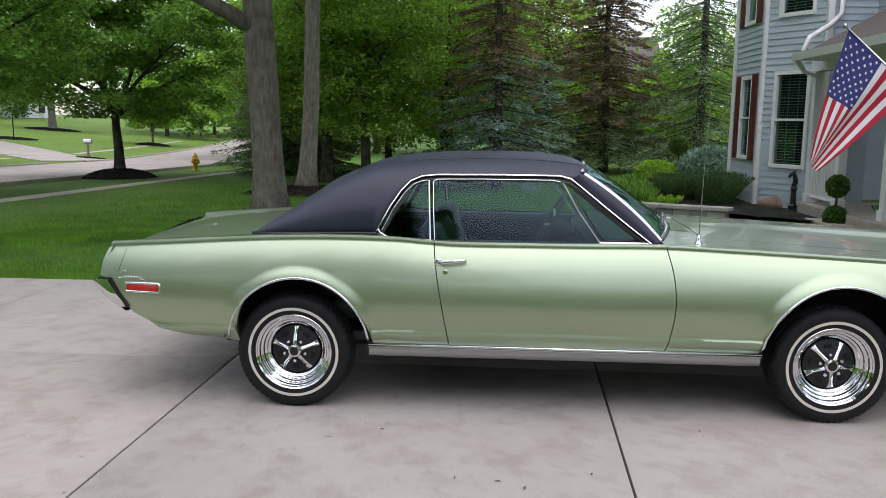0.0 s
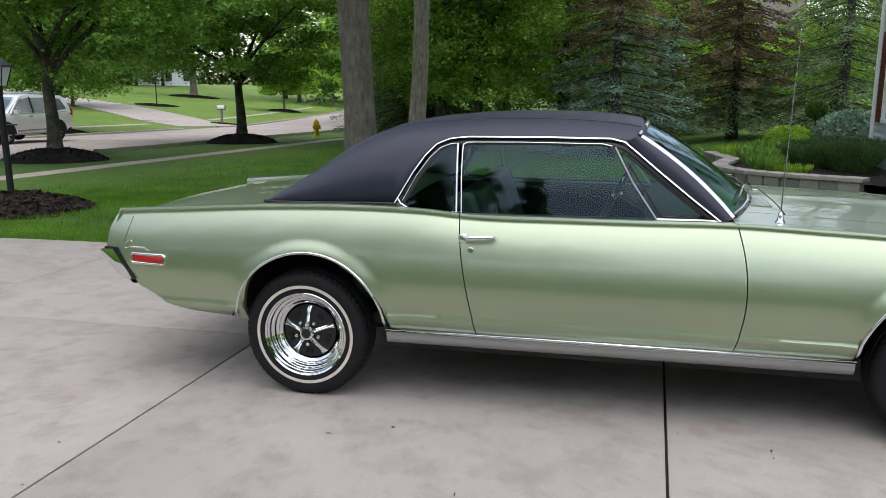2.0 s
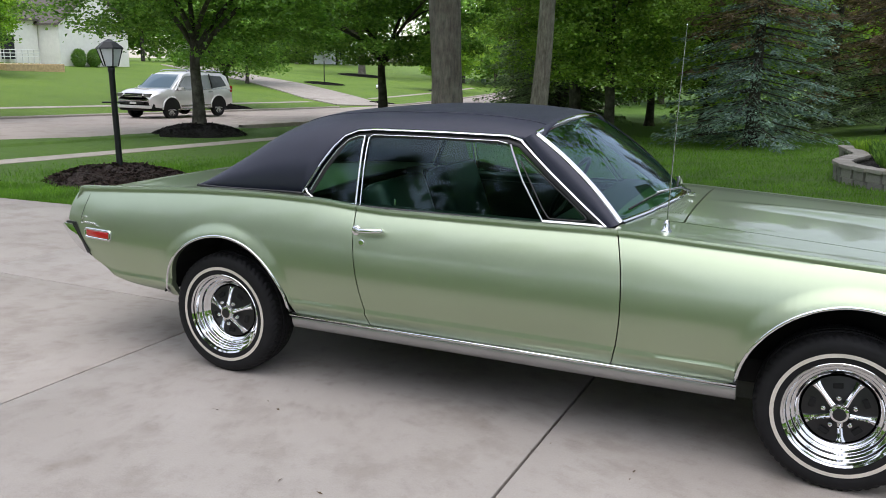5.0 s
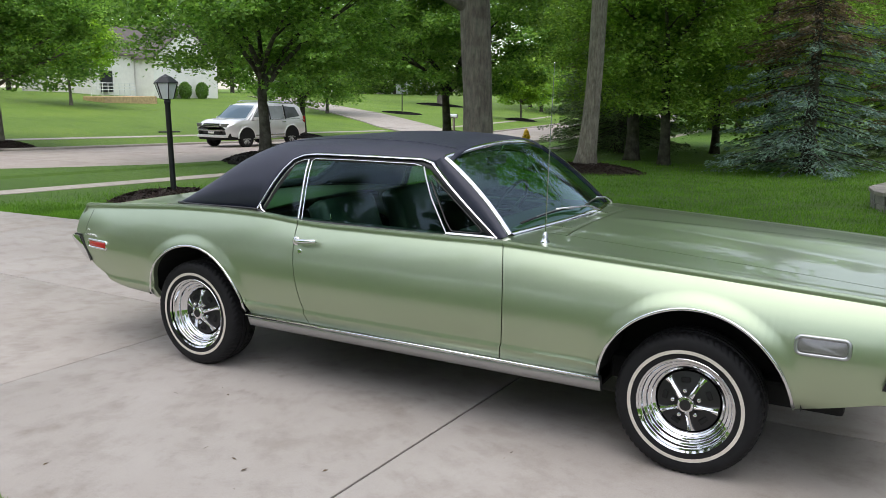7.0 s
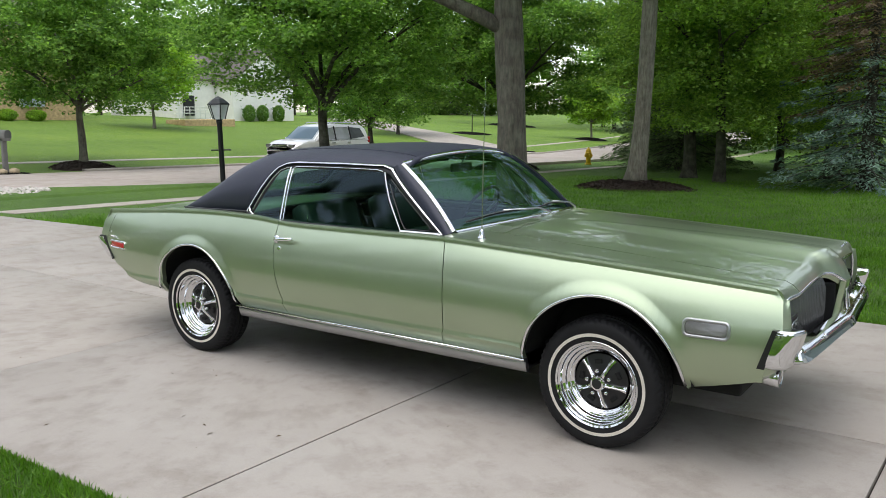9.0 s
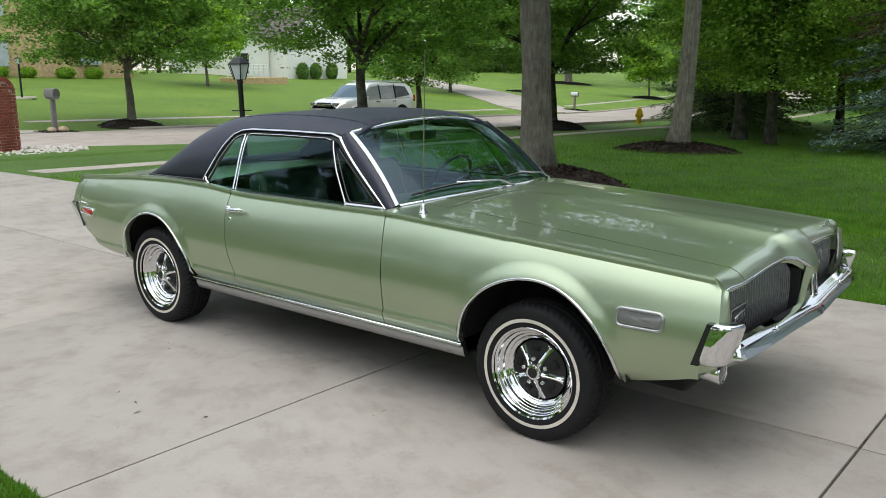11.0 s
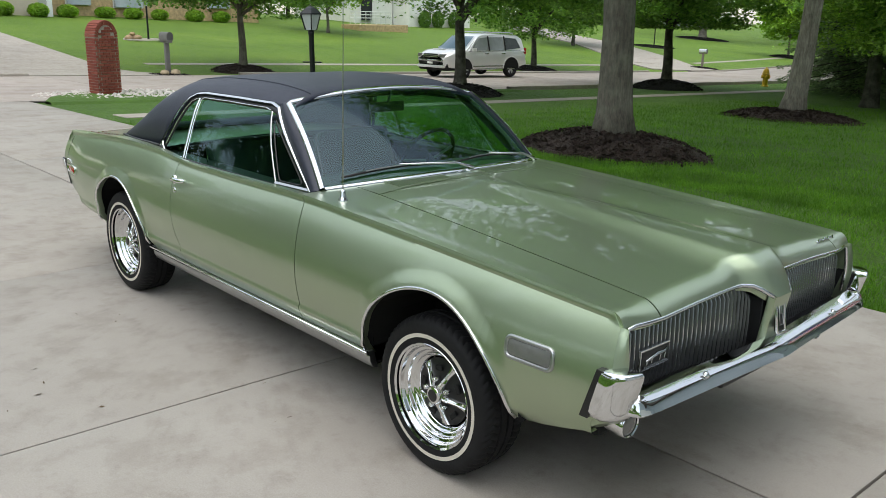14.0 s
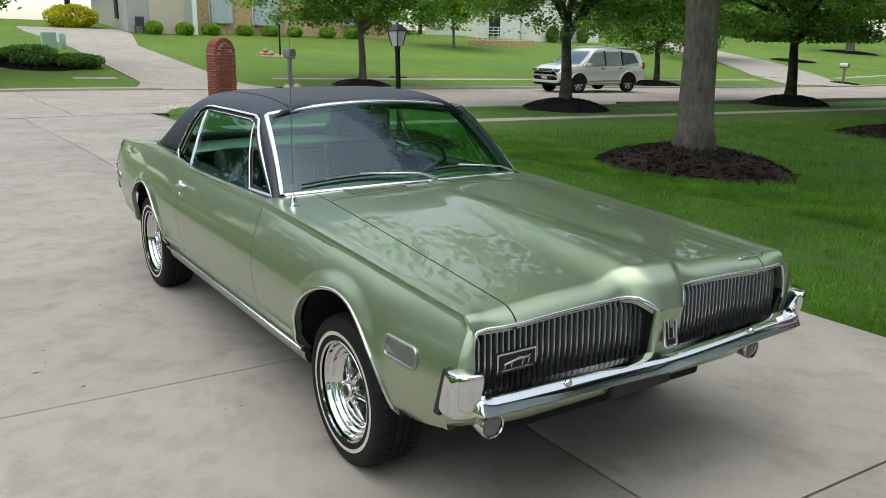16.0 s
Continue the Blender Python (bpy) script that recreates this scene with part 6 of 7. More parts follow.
part("body", suv_body(), None, suv, "silver body")
bm = box((-2.30, -.86, .34), (2.3, .86, .7), .05)
part("underside", bm, UNDER, suv)
cab = [(-2.28, 1.08), (-2.14, 1.62), (-1.9, 1.74), (-.4, 1.80), (.25, 1.77), (.55, 1.68), (1.28, 1.14)]
rows = []
for x, z in cab:
    t = (z - 1.05) / .75
    w = .90 - .20 * t
    rows.append([(x, -.905, 1.06), (x, -w, z - .03), (x, -w + .06, z), (x, 0, z + .03), (x, w - .06, z), (x, w, z - .03), (x, .905, 1.06)])
part("cabin", grid_mesh("cabin", rows, SUV_P), None, suv)
for s in (-1, 1):
    for nm, quad in (("front_side_window", [(1.02, 1.13), (.42, 1.62), (-.02, 1.66), (-.02, 1.13)]), ("rear_side_window", [(-.12, 1.13), (-.12, 1.66), (-.98, 1.66), (-.98, 1.13)]), ("cargo_window", [(-1.10, 1.14), (-1.10, 1.65), (-1.78, 1.60), (-2.0, 1.22)])):
        b = prism(quad, -.006, .006)
        for v in b.verts:
            v.co.y = s * (.905 - .20 * (v.co.z - 1.05) / .75 + .012 + v.co.y)
        part(nm, b, SUV_WINDOW if nm == "cargo_window" else SUV_GLASS, suv, "dark cargo window" if nm == "cargo_window" else "side window coloured grey for the reflected sky")
    for xa, xb, za, zb2 in ((1.14, .50, 1.10, 1.68), (-.07, -.07, 1.12, 1.70), (-1.04, -1.04, 1.12, 1.70)):
        b = tube([(x, s * (.915 - .20 * (z - 1.05) / .75 + .012), z) for x, z in ((xa, za), (xb, zb2))], .030, 6)
        part("window_post", b, BLACK if xa < 1 else SUV_P, suv)
    part("belt_strip", tube([(1.10, s * .918, 1.10), (-1.95, s * .918, 1.11)], .012, 6), BRUSHED, suv)
    part("tailgate_window", prism([(-2.30, 1.16), (-2.19, 1.58), (-2.165, 1.58), (-2.275, 1.16)], -.66, .66), SUV_WINDOW, suv)
    part("sill_trim", box((-.90, min(s * .955, s * .972), .46), (.92, max(s * .955, s * .972), .52), .006), BRUSHED, suv)
    mirror = part("door_mirror", box((.86, s * 1.02 - .09, 1.10), (1.02, s * 1.02 + .09, 1.24), .03), SUV_P, suv)
    part("roof_rail", tube([(-1.7, s * .66, 1.79), (-1.55, s * .66, 1.84), (.0, s * .66, 1.86), (.2, s * .66, 1.81)], .02, 8), BRUSHED, suv)
    part("running_board", box((-.95, s * .88 - .06, .34), (.95, s * .88 + .06, .40), .02), BRUSHED, suv)
    part("headlight", box((2.18, s * .66 - .16, .86), (2.42, s * .66 + .12, 1.0), .03), LENS_CLEAR, suv)
    part("tail_light", box((-2.37, s * .82 - .07, .95), (-2.22, s * .82 + .08, 1.22), .03), LENS_RED, suv)
    # black box gives the recess its darkness
    part("fog_recess", box((2.30, s * .66 - .08, .60), (2.425, s * .66 + .08, .68), .02), BLACK, suv)
    part("door_handle", box((.02, s * .955 - .02, .98), (.24, s * .955 + .02, 1.02), .01), BRUSHED, suv)
    part("door_handle", box((-.98, s * .955 - .02, .98), (-.76, s * .955 + .02, 1.02), .01), BRUSHED, suv)
    for wx in (1.42, -1.37):
        arch = [(wx + .47 * math.cos(a), .39 + .45 * math.sin(a)) for a in [math.pi * k / 14 for k in range(15)]]
        # solid near-black half discs stand in for the shaded wheel openings
        part("wheel_arch", prism(arch, min(s * .80, s * .968), max(s * .80, s * .968)), UNDER, suv)
        part("arch_lip", tube([(x, s * .955, z) for x, z in [(wx + .49 * math.cos(a), .39 + .47 * math.sin(a)) for a in [math.pi * k / 14 for k in range(15)]]], .03, 6), SUV_P, suv, smooth=True)
        w = part("wheel", lathe([(.262, -.06), (.266, .055), (.258, .062), (.248, .050), (.240, .0), (.10, -.005), (.01, -.005)], 32, "y", Matrix.Diagonal((1, s, 1, 1))), BLACK, suv, at=pose(wx, s * .90, .385), angle=40)
        part("tyre", lathe([(.262, -.10), (.33, -.11), (.375, -.09), (.385, -.05), (.385, .03), (.372, .062), (.33, .075), (.264, .058)], 32, "y", Matrix.Diagonal((1, s, 1, 1))), RUBBER, w, angle=40)
        part("hub", lathe([(.055, .0), (.052, .040), (.03, .046), (.001, .046)], 20, "y", Matrix.Diagonal((1, s, 1, 1))), DULL, w, angle=40)
        for k in range(6):
            b = bmesh.new()
            for d in (-11, 11):
                add_box(b, (.04, s * .030 - .012, -.014), (.25, s * .030 + .012, .014), 0, pose(0, 0, 0, 0, 60 * k + d, 0))
            part("spoke", b, SPOKE, w)
b = bmesh.new()
b.faces.new([b.verts.new(p) for p in ((1.27, -.82, 1.16), (1.27, .80, 1.17), (.60, .66, 1.665), (.60, -.66, 1.665))])
for v in b.verts:
    v.co += Vector((.035, 0, .03))
part("windscreen", b, make_glass("suv_windscreen", (.32, .38, .40), 1.6), suv)
part("grille", box((2.36, -.42, .84), (2.435, .42, 1.0), .03), BLACK, suv)
for z in (.88, .94):
    part("grille_bar", box((2.42, -.44, z - .012), (2.448, .44, z + .012), .006), CHROME, suv)
part("lower_grille", box((2.38, -.46, .60), (2.452, .46, .68), .02), BLACK, suv)
part("bumper_bar", box((2.36, -.74, .70), (2.47, .74, .78), .03), CHROME, suv)
part("hood_scoop", box((1.45, -.34, 1.15), (2.0, .34, 1.19), .02), SUV_P, suv)
part("number_plate", box((2.45, -.16, .60), (2.465, .16, .68), .004), WHITE, suv)
part("front_bumper", box((2.30, -.80, .44), (2.46, .80, .56), .05), SUV_P, suv)
part("rear_bumper", box((-2.44, -.84, .48), (-2.24, .84, .72), .05), SUV_P, suv)

# ---- drives and walks across the street ----
drive_far = thing("far_driveway", "pale concrete driveway rising to the tan house", "driveway", kind="structure")
for i in range(11):
    x0, x1 = -22.6 - i * 2.6, -22.6 - (i + 1) * 2.6
    def edges(x):
        f = min(1, max(0, (-22.6 - x) / 3))
        u = min(1, max(0, (-40 - x) / 8))
        return (4.3 + 1.1 * f + .2 * u - 1.0 * u, 10.6 - 1.7 * f + 1.6 * u)
    rows = []
    for k in range(5):
        x = x0 + (x1 + .02 - x0) * k / 4
        a, b = edges(x)
        rows.append([(x, a + (b - a) * j / 4, height(x, a + (b - a) * j / 4) + .0) for j in range(5)])
    part("slab", grid_mesh("slab", rows, KERB_C, back=(0, 0, -.1)), None, drive_far)
drive2 = thing("far_driveway", "curving pale concrete driveway across the street", "driveway", kind="structure")
cl = [(-24.0, 44.5), (-27.5, 46.5), (-31, 49.6), (-35.5, 53.0), (-40, 56.2), (-45, 58.5), (-50, 61), (-56, 64)]
for (xa, ya), (xb, yb) in zip(cl, cl[1:]):
    rows = []
    for k in range(4):
        x, y = xa + (xb - xa) * k / 3, ya + (yb - ya) * k / 3
        d = Vector((xb - xa, yb - ya)).normalized()
        rows.append([(x - d.y * w, y + d.x * w, height(x - d.y * w, y + d.x * w) + .02) for w in spaced(-2.6, 2.6, 4)])
    part("slab", grid_mesh("slab", rows, KERB_C, back=(0, 0, -.1)), None, drive2)
walk2 = thing("far_sidewalk", "narrow sidewalk on the far lawn", "sidewalk", kind="structure")
for k in range(-6, 48):
    y0 = k * 1.5 + 12.4
    if 41 < y0 < 51 or 4 < y0 < 10.4:
        continue
    rows = [[(x - bend(y), y, height(x - bend(y), y) - .030) for x in (-27.3, -26.8)] for y in (y0 + .01, y0 + 1.49)]
    part("slab", grid_mesh("slab", rows, KERB_C, back=(0, 0, -.08)), None, walk2)

# ---------- houses ----------
def siding(name, color):
    return plain(name, color, .6, 0, .05, 3, .05)


BLUE_SIDE = siding("blue_grey_siding", (.43, .49, .54))
PALE_SIDE = siding("pale_siding", (.84, .83, .79))
GREY_SIDE = siding("grey_siding", (.42, .42, .40))
SHUTTER = plain("dark_red_shutter", (.13, .018, .018), .5, 0, .1, 9)
SHINGLE = plain("brown_shingles", (.12, .105, .095), .95, 0, .35, 25, .8)
PANE = make_glass("window_pane", (.62, .72, .70), 1.5)
MUNTIN = plain("grey_muntin", (.30, .33, .33), .6, 0, .05, 5)
# near-black colour stands in for the unlit rooms behind the panes
ROOM_SHADE = plain("dark_room", (.02, .022, .024), .9, 0, .2, 3)
BLIND = plain("pale_blind", (.50, .56, .55), .8, 0, .05, 10)


def lap_rect(bm, p, q, z0, z1, pitch, lip=.016):
    """Lapped boards between two plan points, from z0 up to z1; the outside lies to the right of p to q."""
    p, q = Vector((*p, 0)), Vector((*q, 0))
    d = (q - p).normalized()
    out = Vector((d.y, -d.x, 0))
    cuts = [z0] + [k * pitch for k in range(math.ceil((z0 + .02) / pitch), math.floor((z1 - .02) / pitch) + 1)] + [z1]
    for za, zb in zip(cuts, cuts[1:]):
        first = math.floor((za + zb) / 2 / pitch) * pitch
        a, b = (v + out * lip * (1 - (za - first) / pitch) for v in (p, q))
        c, e = (v + out * lip * (1 - (zb - first) / pitch) for v in (q, p))
        v = [bm.verts.new(at) for at in ((a.x, a.y, za), (b.x, b.y, za), (c.x, c.y, zb), (e.x, e.y, zb), (p.x, p.y, za), (q.x, q.y, za))]
        bm.faces.new((v[0], v[1], v[2], v[3]))
        bm.faces.new((v[4], v[5], v[1], v[0]))


def wall_side(parent, p, q, z0, z1, mat, pitch, holes=(), label=""):
    """A boarded wall with window holes given as (along from, along to, z from, z to)."""
    bm = bmesh.new()
    P, Q = Vector(p), Vector(q)
    L = (Q - P).length
    d = (Q - P) / L
    at = lambda s: tuple(P + d * s)
    cuts = sorted({0, L} | {c for h in holes for c in h[:2]})
    for a, b in zip(cuts, cuts[1:]):
        inside = [h for h in holes if h[0] <= a + 1e-6 and h[1] >= b - 1e-6]
        spans, z = [], z0
        for h in sorted(inside, key=lambda h: h[2]):
            spans.append((z, h[2]))
            z = h[3]
        spans.append((z, z1))
        for za, zb in spans:
            if zb - za > .01:
                lap_rect(bm, at(a), at(b), za, zb, pitch)
    bmesh.ops.remove_doubles(bm, verts=bm.verts, dist=1e-4)
    ob = part("wall", bm, mat, parent, label)
    for a, b, za, zb in holes:
        window(parent, at(a), at(b), za, zb)
    return ob


def window(parent, p, q, z0, z1, trim=.07, grid=True):
    P, Q = Vector((*p, 0)), Vector((*q, 0))
    d = (Q - P).normalized()
    out = Vector((d.y, -d.x, 0))
    L = (Q - P).length
    m = Matrix((( d.x, out.x, 0, P.x), (d.y, out.y, 0, P.y), (0, 0, 1, 0), (0, 0, 0, 1)))
    bm = bmesh.new()
    for lo, hi in (((-trim, -.05, z0 - trim), (0, .035, z1 + trim)), ((L, -.05, z0 - trim), (L + trim, .035, z1 + trim)), ((0, -.05, z1), (L, .035, z1 + trim)), ((-trim * .4, -.05, z0 - trim), (L + trim * .4, .05, z0)), ((0, -.03, (z0 + z1) / 2 - .02), (L, .02, (z0 + z1) / 2 + .02))):
        add_box(bm, lo, hi, 0, m)
    w = part("window", bm, WHITE, parent, "white-framed double-hung window")
    b = box((0, -.030, z0), (L, -.022, z1), 0, m)
    pn = part("pane", b, PANE, w)
    pn.visible_shadow = False
    # a solid box gives the room's darkness by its colour
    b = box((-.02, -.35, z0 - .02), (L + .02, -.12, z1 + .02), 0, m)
    part("room", b, ROOM_SHADE, w)
    if grid:
        b = bmesh.new()
        n = int((z1 - z0) / .05)
        for k in range(n):
            z = z0 + (k + .5) * (z1 - z0) / n
            add_box(b, (.01, -.075, z - .004), (L - .01, -.055, z + .004), 0, m)
        part("blind", b, BLIND, w)
        b = bmesh.new()
        for k in (1, 2):
            add_box(b, (L * k / 3 - .005, -.052, z0), (L * k / 3 + .005, -.044, z1), 0, m)
        for k in (1, 3):
            add_box(b, (0, -.052, z0 + (z1 - z0) * k / 4 - .005), (L, -.044, z0 + (z1 - z0) * k / 4 + .005), 0, m)
        part("muntin", b, MUNTIN, w)
    return w


def shutter(parent, p, q, z0, z1):
    P, Q = Vector((*p, 0)), Vector((*q, 0))
    d = (Q - P).normalized()
    out = Vector((d.y, -d.x, 0))
    L = (Q - P).length
    m = Matrix(((d.x, out.x, 0, P.x), (d.y, out.y, 0, P.y), (0, 0, 1, 0), (0, 0, 0, 1)))
    bm = box((0, .016, z0), (L, .045, z1), .005, m)
    n = int((z1 - z0) / .06)
    for k in range(n):
        z = z0 + (k + .5) * (z1 - z0) / n
        add_box(bm, (.04, .042, z - .018), (L - .04, .056, z + .012), 0, m)
    return part("shutter", bm, SHUTTER, parent, "dark red louvred shutter")


# the blue-grey house with its bay and porch
home = thing("house", "blue-grey sided two-storey house with a bay and porch", "house")
A0, A1, B1 = (6.10, 13.15), (6.10, 11.30), (6.80, 10.12)
zb = -.05
wall_side(home, A0, A1, zb, 6.2, BLUE_SIDE, .115, [(.62, 1.22, .92, 2.42), (.62, 1.22, 3.55, 4.9)])
for z0, z1 in ((.85, 2.50), (3.48, 4.98)):
    shutter(home, (6.10, 13.15 - .24), (6.10, 13.15 - .54), z0, z1)
    shutter(home, (6.10, 13.15 - 1.30), (6.10, 13.15 - 1.60), z0, z1)
wall_side(home, A1, B1, zb, 6.2, BLUE_SIDE, .115, [(.36, 1.02, .82, 2.45), (.36, 1.02, 3.55, 4.9)])
wall_side(home, B1, (7.60, 10.12), zb, 6.2, BLUE_SIDE, .115)
wall_side(home, (7.60, 10.12), (7.60, 9.72), 2.9, 6.2, BLUE_SIDE, .115)
wall_side(home, (8.3, 9.72), (8.3, 4.9), zb, 6.2, BLUE_SIDE, .115)
wall_side(home, (13.0, 13.15), A0, zb, 6.2, BLUE_SIDE, .115)
for x, y in (A1, B1, A0):
    part("corner_board", box((x - .05, y - .05, zb), (x + .05, y + .05, 6.2), .008), WHITE, home)
part("foundation", prism([(6.16, 13.1), (13, 13.1), (13, 4.95), (8.36, 4.95), (8.36, 10.1), (6.84, 10.14), (6.16, 11.32)], -.4, zb + .001, "z"), KERB_C, home)
part("roof", prism([(5.7, 13.5), (13.4, 13.5), (13.4, 4.5), (7.9, 4.5), (7.9, 9.7), (5.7, 9.7)], 6.2, 6.5, "z"), SHINGLE, home)
# porch
part("porch_floor", box((6.45, 4.9, -.10), (8.3, 10.05, .20), .02), KERB_C, home)
part("porch_step", box((6.1, 6.9, -.10), (6.45, 8.7, .06), .02), KERB_C, home)
for x, y in ((6.62, 9.95), (6.62, 8.72), (6.62, 7.05)):
    part("porch_post", box((x - .07, y - .07, .20), (x + .07, y + .07, 2.62), .01), WHITE, home, "white square porch post")
    part("post_base", box((x - .09, y - .09, .20), (x + .09, y + .09, .36), .01), WHITE, home)
part("porch_beam", box((6.52, 4.9, 2.45), (6.72, 10.05, 2.68), .01), WHITE, home)
for y0, y1 in ((8.79, 9.88), (4.95, 6.98)):
    for z in (.32, 1.06):
        part("rail", box((6.59, y0, z - .025), (6.65, y1, z + .025), .005), WHITE, home)
    k = 0
    while y0 + .06 + .11 * k < y1:
        y = y0 + .06 + .11 * k
        part("baluster", box((6.605, y - .018, .33), (6.635, y + .018, 1.05)), WHITE, home)
        k += 1
rows = [[(x, y, z) for x, z in ((6.10, 2.70), (8.32, 3.95))] for y in (4.7, 9.35)]
part("porch_roof", grid_mesh("porch_roof", [[(6.10 + 2.22 * k / 24, y, 2.70 + 1.25 * k / 24 + (.006 if k % 2 else -.006)) for k in range(25)] for y in (4.7, 9.45)], SHINGLE, smooth=False, back=(0, 0, -.04)), None, home, "grey shingled porch roof")
part("soffit", box((6.12, 4.7, 2.60), (8.3, 9.42, 2.63)), WHITE, home)
part("gutter", prism([(6.00, 2.60), (6.12, 2.60), (6.12, 2.72), (5.98, 2.72)], 4.6, 9.5), WHITE, home)
part("downspout", tube([(6.06, 9.46, 2.62), (6.30, 9.75, 2.45), (6.72, 10.04, 2.35), (6.74, 10.05, .15), (6.60, 9.98, .02)], .045, 8), WHITE, home, "white downspout", smooth=True)
part("upper_downspout", tube([(6.95, 10.02, 6.2), (6.95, 10.02, 3.45), (6.75, 9.92, 3.25), (6.25, 9.50, 2.98), (6.15, 9.45, 2.76)], .045, 8), WHITE, home, smooth=True)
part("porch_ceiling_board", box((6.9, 10.04, 2.6), (8.3, 10.10, 2.95)), WHITE, home)

# garage wing, unseen behind the view, placed and raised to cut skylight
garage = thing("garage", "unseen blue-grey garage wing with pale doors, raised to cut skylight", "garage")
wall_side(garage, (5.75, 4.85), (5.75, 3.15), 0, 3.0, BLUE_SIDE, .115)
wall_side(garage, (5.75, 3.15), (8.4, 3.15), 0, 3.0, BLUE_SIDE, .115)
wall_side(garage, (8.4, 3.15), (8.4, -3.4), 2.3, 5.6, BLUE_SIDE, .115)
wall_side(garage, (8.4, -2.6), (8.4, -3.4), 0, 2.3, BLUE_SIDE, .115)
wall_side(garage, (8.4, 3.15), (8.4, 2.6), 0, 2.3, BLUE_SIDE, .115)
wall_side(garage, (8.4, -3.4), (14, -3.4), 0, 5.6, BLUE_SIDE, .115)
for z in (0, .575, 1.15, 1.725):
    part("door_panel", box((8.41, -2.6, z + .03), (8.47, 2.6, z + .585), .012), WHITE, garage)
part("roof", prism([(5.4, 5.0), (14, 5.0), (14, 2.8), (5.4, 2.8)], 3.0, 3.2, "z"), SHINGLE, garage)
part("upper_roof", prism([(8.0, 5.0), (14, 5.0), (14, -3.8), (8.0, -3.8)], 5.6, 5.9, "z"), SHINGLE, garage)

# flag on its staff
tip, foot = Vector((4.687, 4.12, 2.584)), Vector((5.60, 3.548, 1.518))
flag = thing("flag_on_staff", "striped flag hanging from a slanted metal staff", "flag")
part("staff", tube([foot, tip], .012, 10), BRUSHED, flag, smooth=True)
part("finial", lathe([(.002, -.03), (.02, -.015), (.026, 0), (.02, .015), (.002, .03)], 12, "z", Matrix.Translation(tip)), BRUSHED, flag, smooth=True)
part("bracket", box((5.57, 3.48, 1.45), (5.66, 3.60, 1.58), .01), DULL, flag)
RED_C, WHITE_C, BLUE_C = plain("flag_red", (.42, .012, .03), .8, 0, .06, 6), plain("flag_white", (.74, .72, .72), .8, 0, .04, 6), plain("flag_blue", (.03, .035, .16), .8, 0, .08, 6)
hoist = (foot - tip).normalized()
fly_top, fly_low = Vector((4.445, 4.15, 1.19)), Vector((4.50, 4.13, 1.06))


def cloth(u, v):
    """u along the staff from the tip, v along the fly, which hangs gathered at its end."""
    a = tip + hoist * (.05 + .90 * u)
    b = fly_top.lerp(fly_low, u)
    p = a.lerp(b, v)
    w = math.sin(math.pi * v) * .5 + .5 * v
    p += Vector((.10 * (u - .5) ** 2 * w, .07 * math.sin(9 * u + 2.5 * v) * w, -.10 * math.sin(math.pi * v) * (1 - u)))
    return p + Vector((-.05, 0, 0)) * math.sin(math.pi * v) * (1 - u)


for k in range(13):
    v0 = .42 if k < 7 else 0.0
    rows = [[cloth((k + a) / 13, v0 + (1 - v0) * b / 24) for b in range(25)] for a in (0, .5, 1)]
    ob = part("stripe", grid_mesh("stripe", rows, RED_C if k % 2 == 0 else WHITE_C), None, flag)
rows = [[cloth(7 / 13 * a / 8, .42 * b / 10) for b in range(11)] for a in range(9)]
part("canton", grid_mesh("canton", rows, BLUE_C), None, flag, "blue field with white stars")
for i in range(9):
    for j in range(6 if i % 2 == 0 else 5):
        u, v = 7 / 13 * (i + .5 + .5) / 10, .42 * ((j + .5) if i % 2 == 0 else (j + 1)) / 6
        c = cloth(u, v)
        du, dv = (cloth(u + .01, v) - c).normalized(), (cloth(u, v + .01) - c).normalized()
        for side in (.004, -.004):
            n2 = du.cross(dv).normalized() * side
            b = bmesh.new()
            pts = [c + n2 + (du * math.cos(a) + dv * math.sin(a)) * (.020 if q % 2 == 0 else .008) for q, a in enumerate([2 * math.pi * q / 10 for q in range(10)])]
            b.faces.new([b.verts.new(p) for p in pts])
            part("star", b, WHITE_C, flag)

# porch clutter and the garden bed
post = thing("hitching_post", "black cast-iron hitching post with a horse head", "garden ornament", pose(6.40, 10.1, height(6.4, 10.1) - .04))
part("column", lathe([(.12, -.05), (.12, .04), (.085, .06), (.085, .13), (.05, .16), (.042, .40), (.06, .42), (.06, .45), (.04, .48), (.05, .52), (.03, .54)], 16, "z"), LAMP_BLACK, post, angle=40)
bm = tube([(.02, 0, .52), (.015, 0, .60), (-.005, 0, .67), (-.03, 0, .705), (-.075, 0, .675), (-.105, 0, .635)], [.045, .040, .038, .040, .030, .022], 10)
for dy in (-.018, .018):
    add_tube(bm, [(-.005, dy, .72), (.0, dy * 1.2, .765)], [.014, .003], 6)
part("horse_head", bm, LAMP_BLACK, post, smooth=True)
rock = thing("garden_rock", "rounded tan rock against the house wall", "rock", pose(6.35, 10.9, height(6.35, 10.9) - .05))
bm = bmesh.new()
bmesh.ops.create_icosphere(bm, subdivisions=3, radius=1)
for v in bm.verts:
    v.co = Vector((v.co.x * .30, v.co.y * .20, v.co.z * .15 + .08)) * (1 + .16 * noise.noise(v.co * 1.7))
part("rock", bm, plain("tan_rock", (.26, .17, .12), .9, 0, .3, 7, .4), rock, smooth=True)


def ball(rng, c, r, n, size):
    p = rng.normal(size=(n, 3))
    p /= np.linalg.norm(p, axis=1)[:, None]
    return p * (r * (.75 + .3 * rng.random(n)))[:, None] + np.array(c)


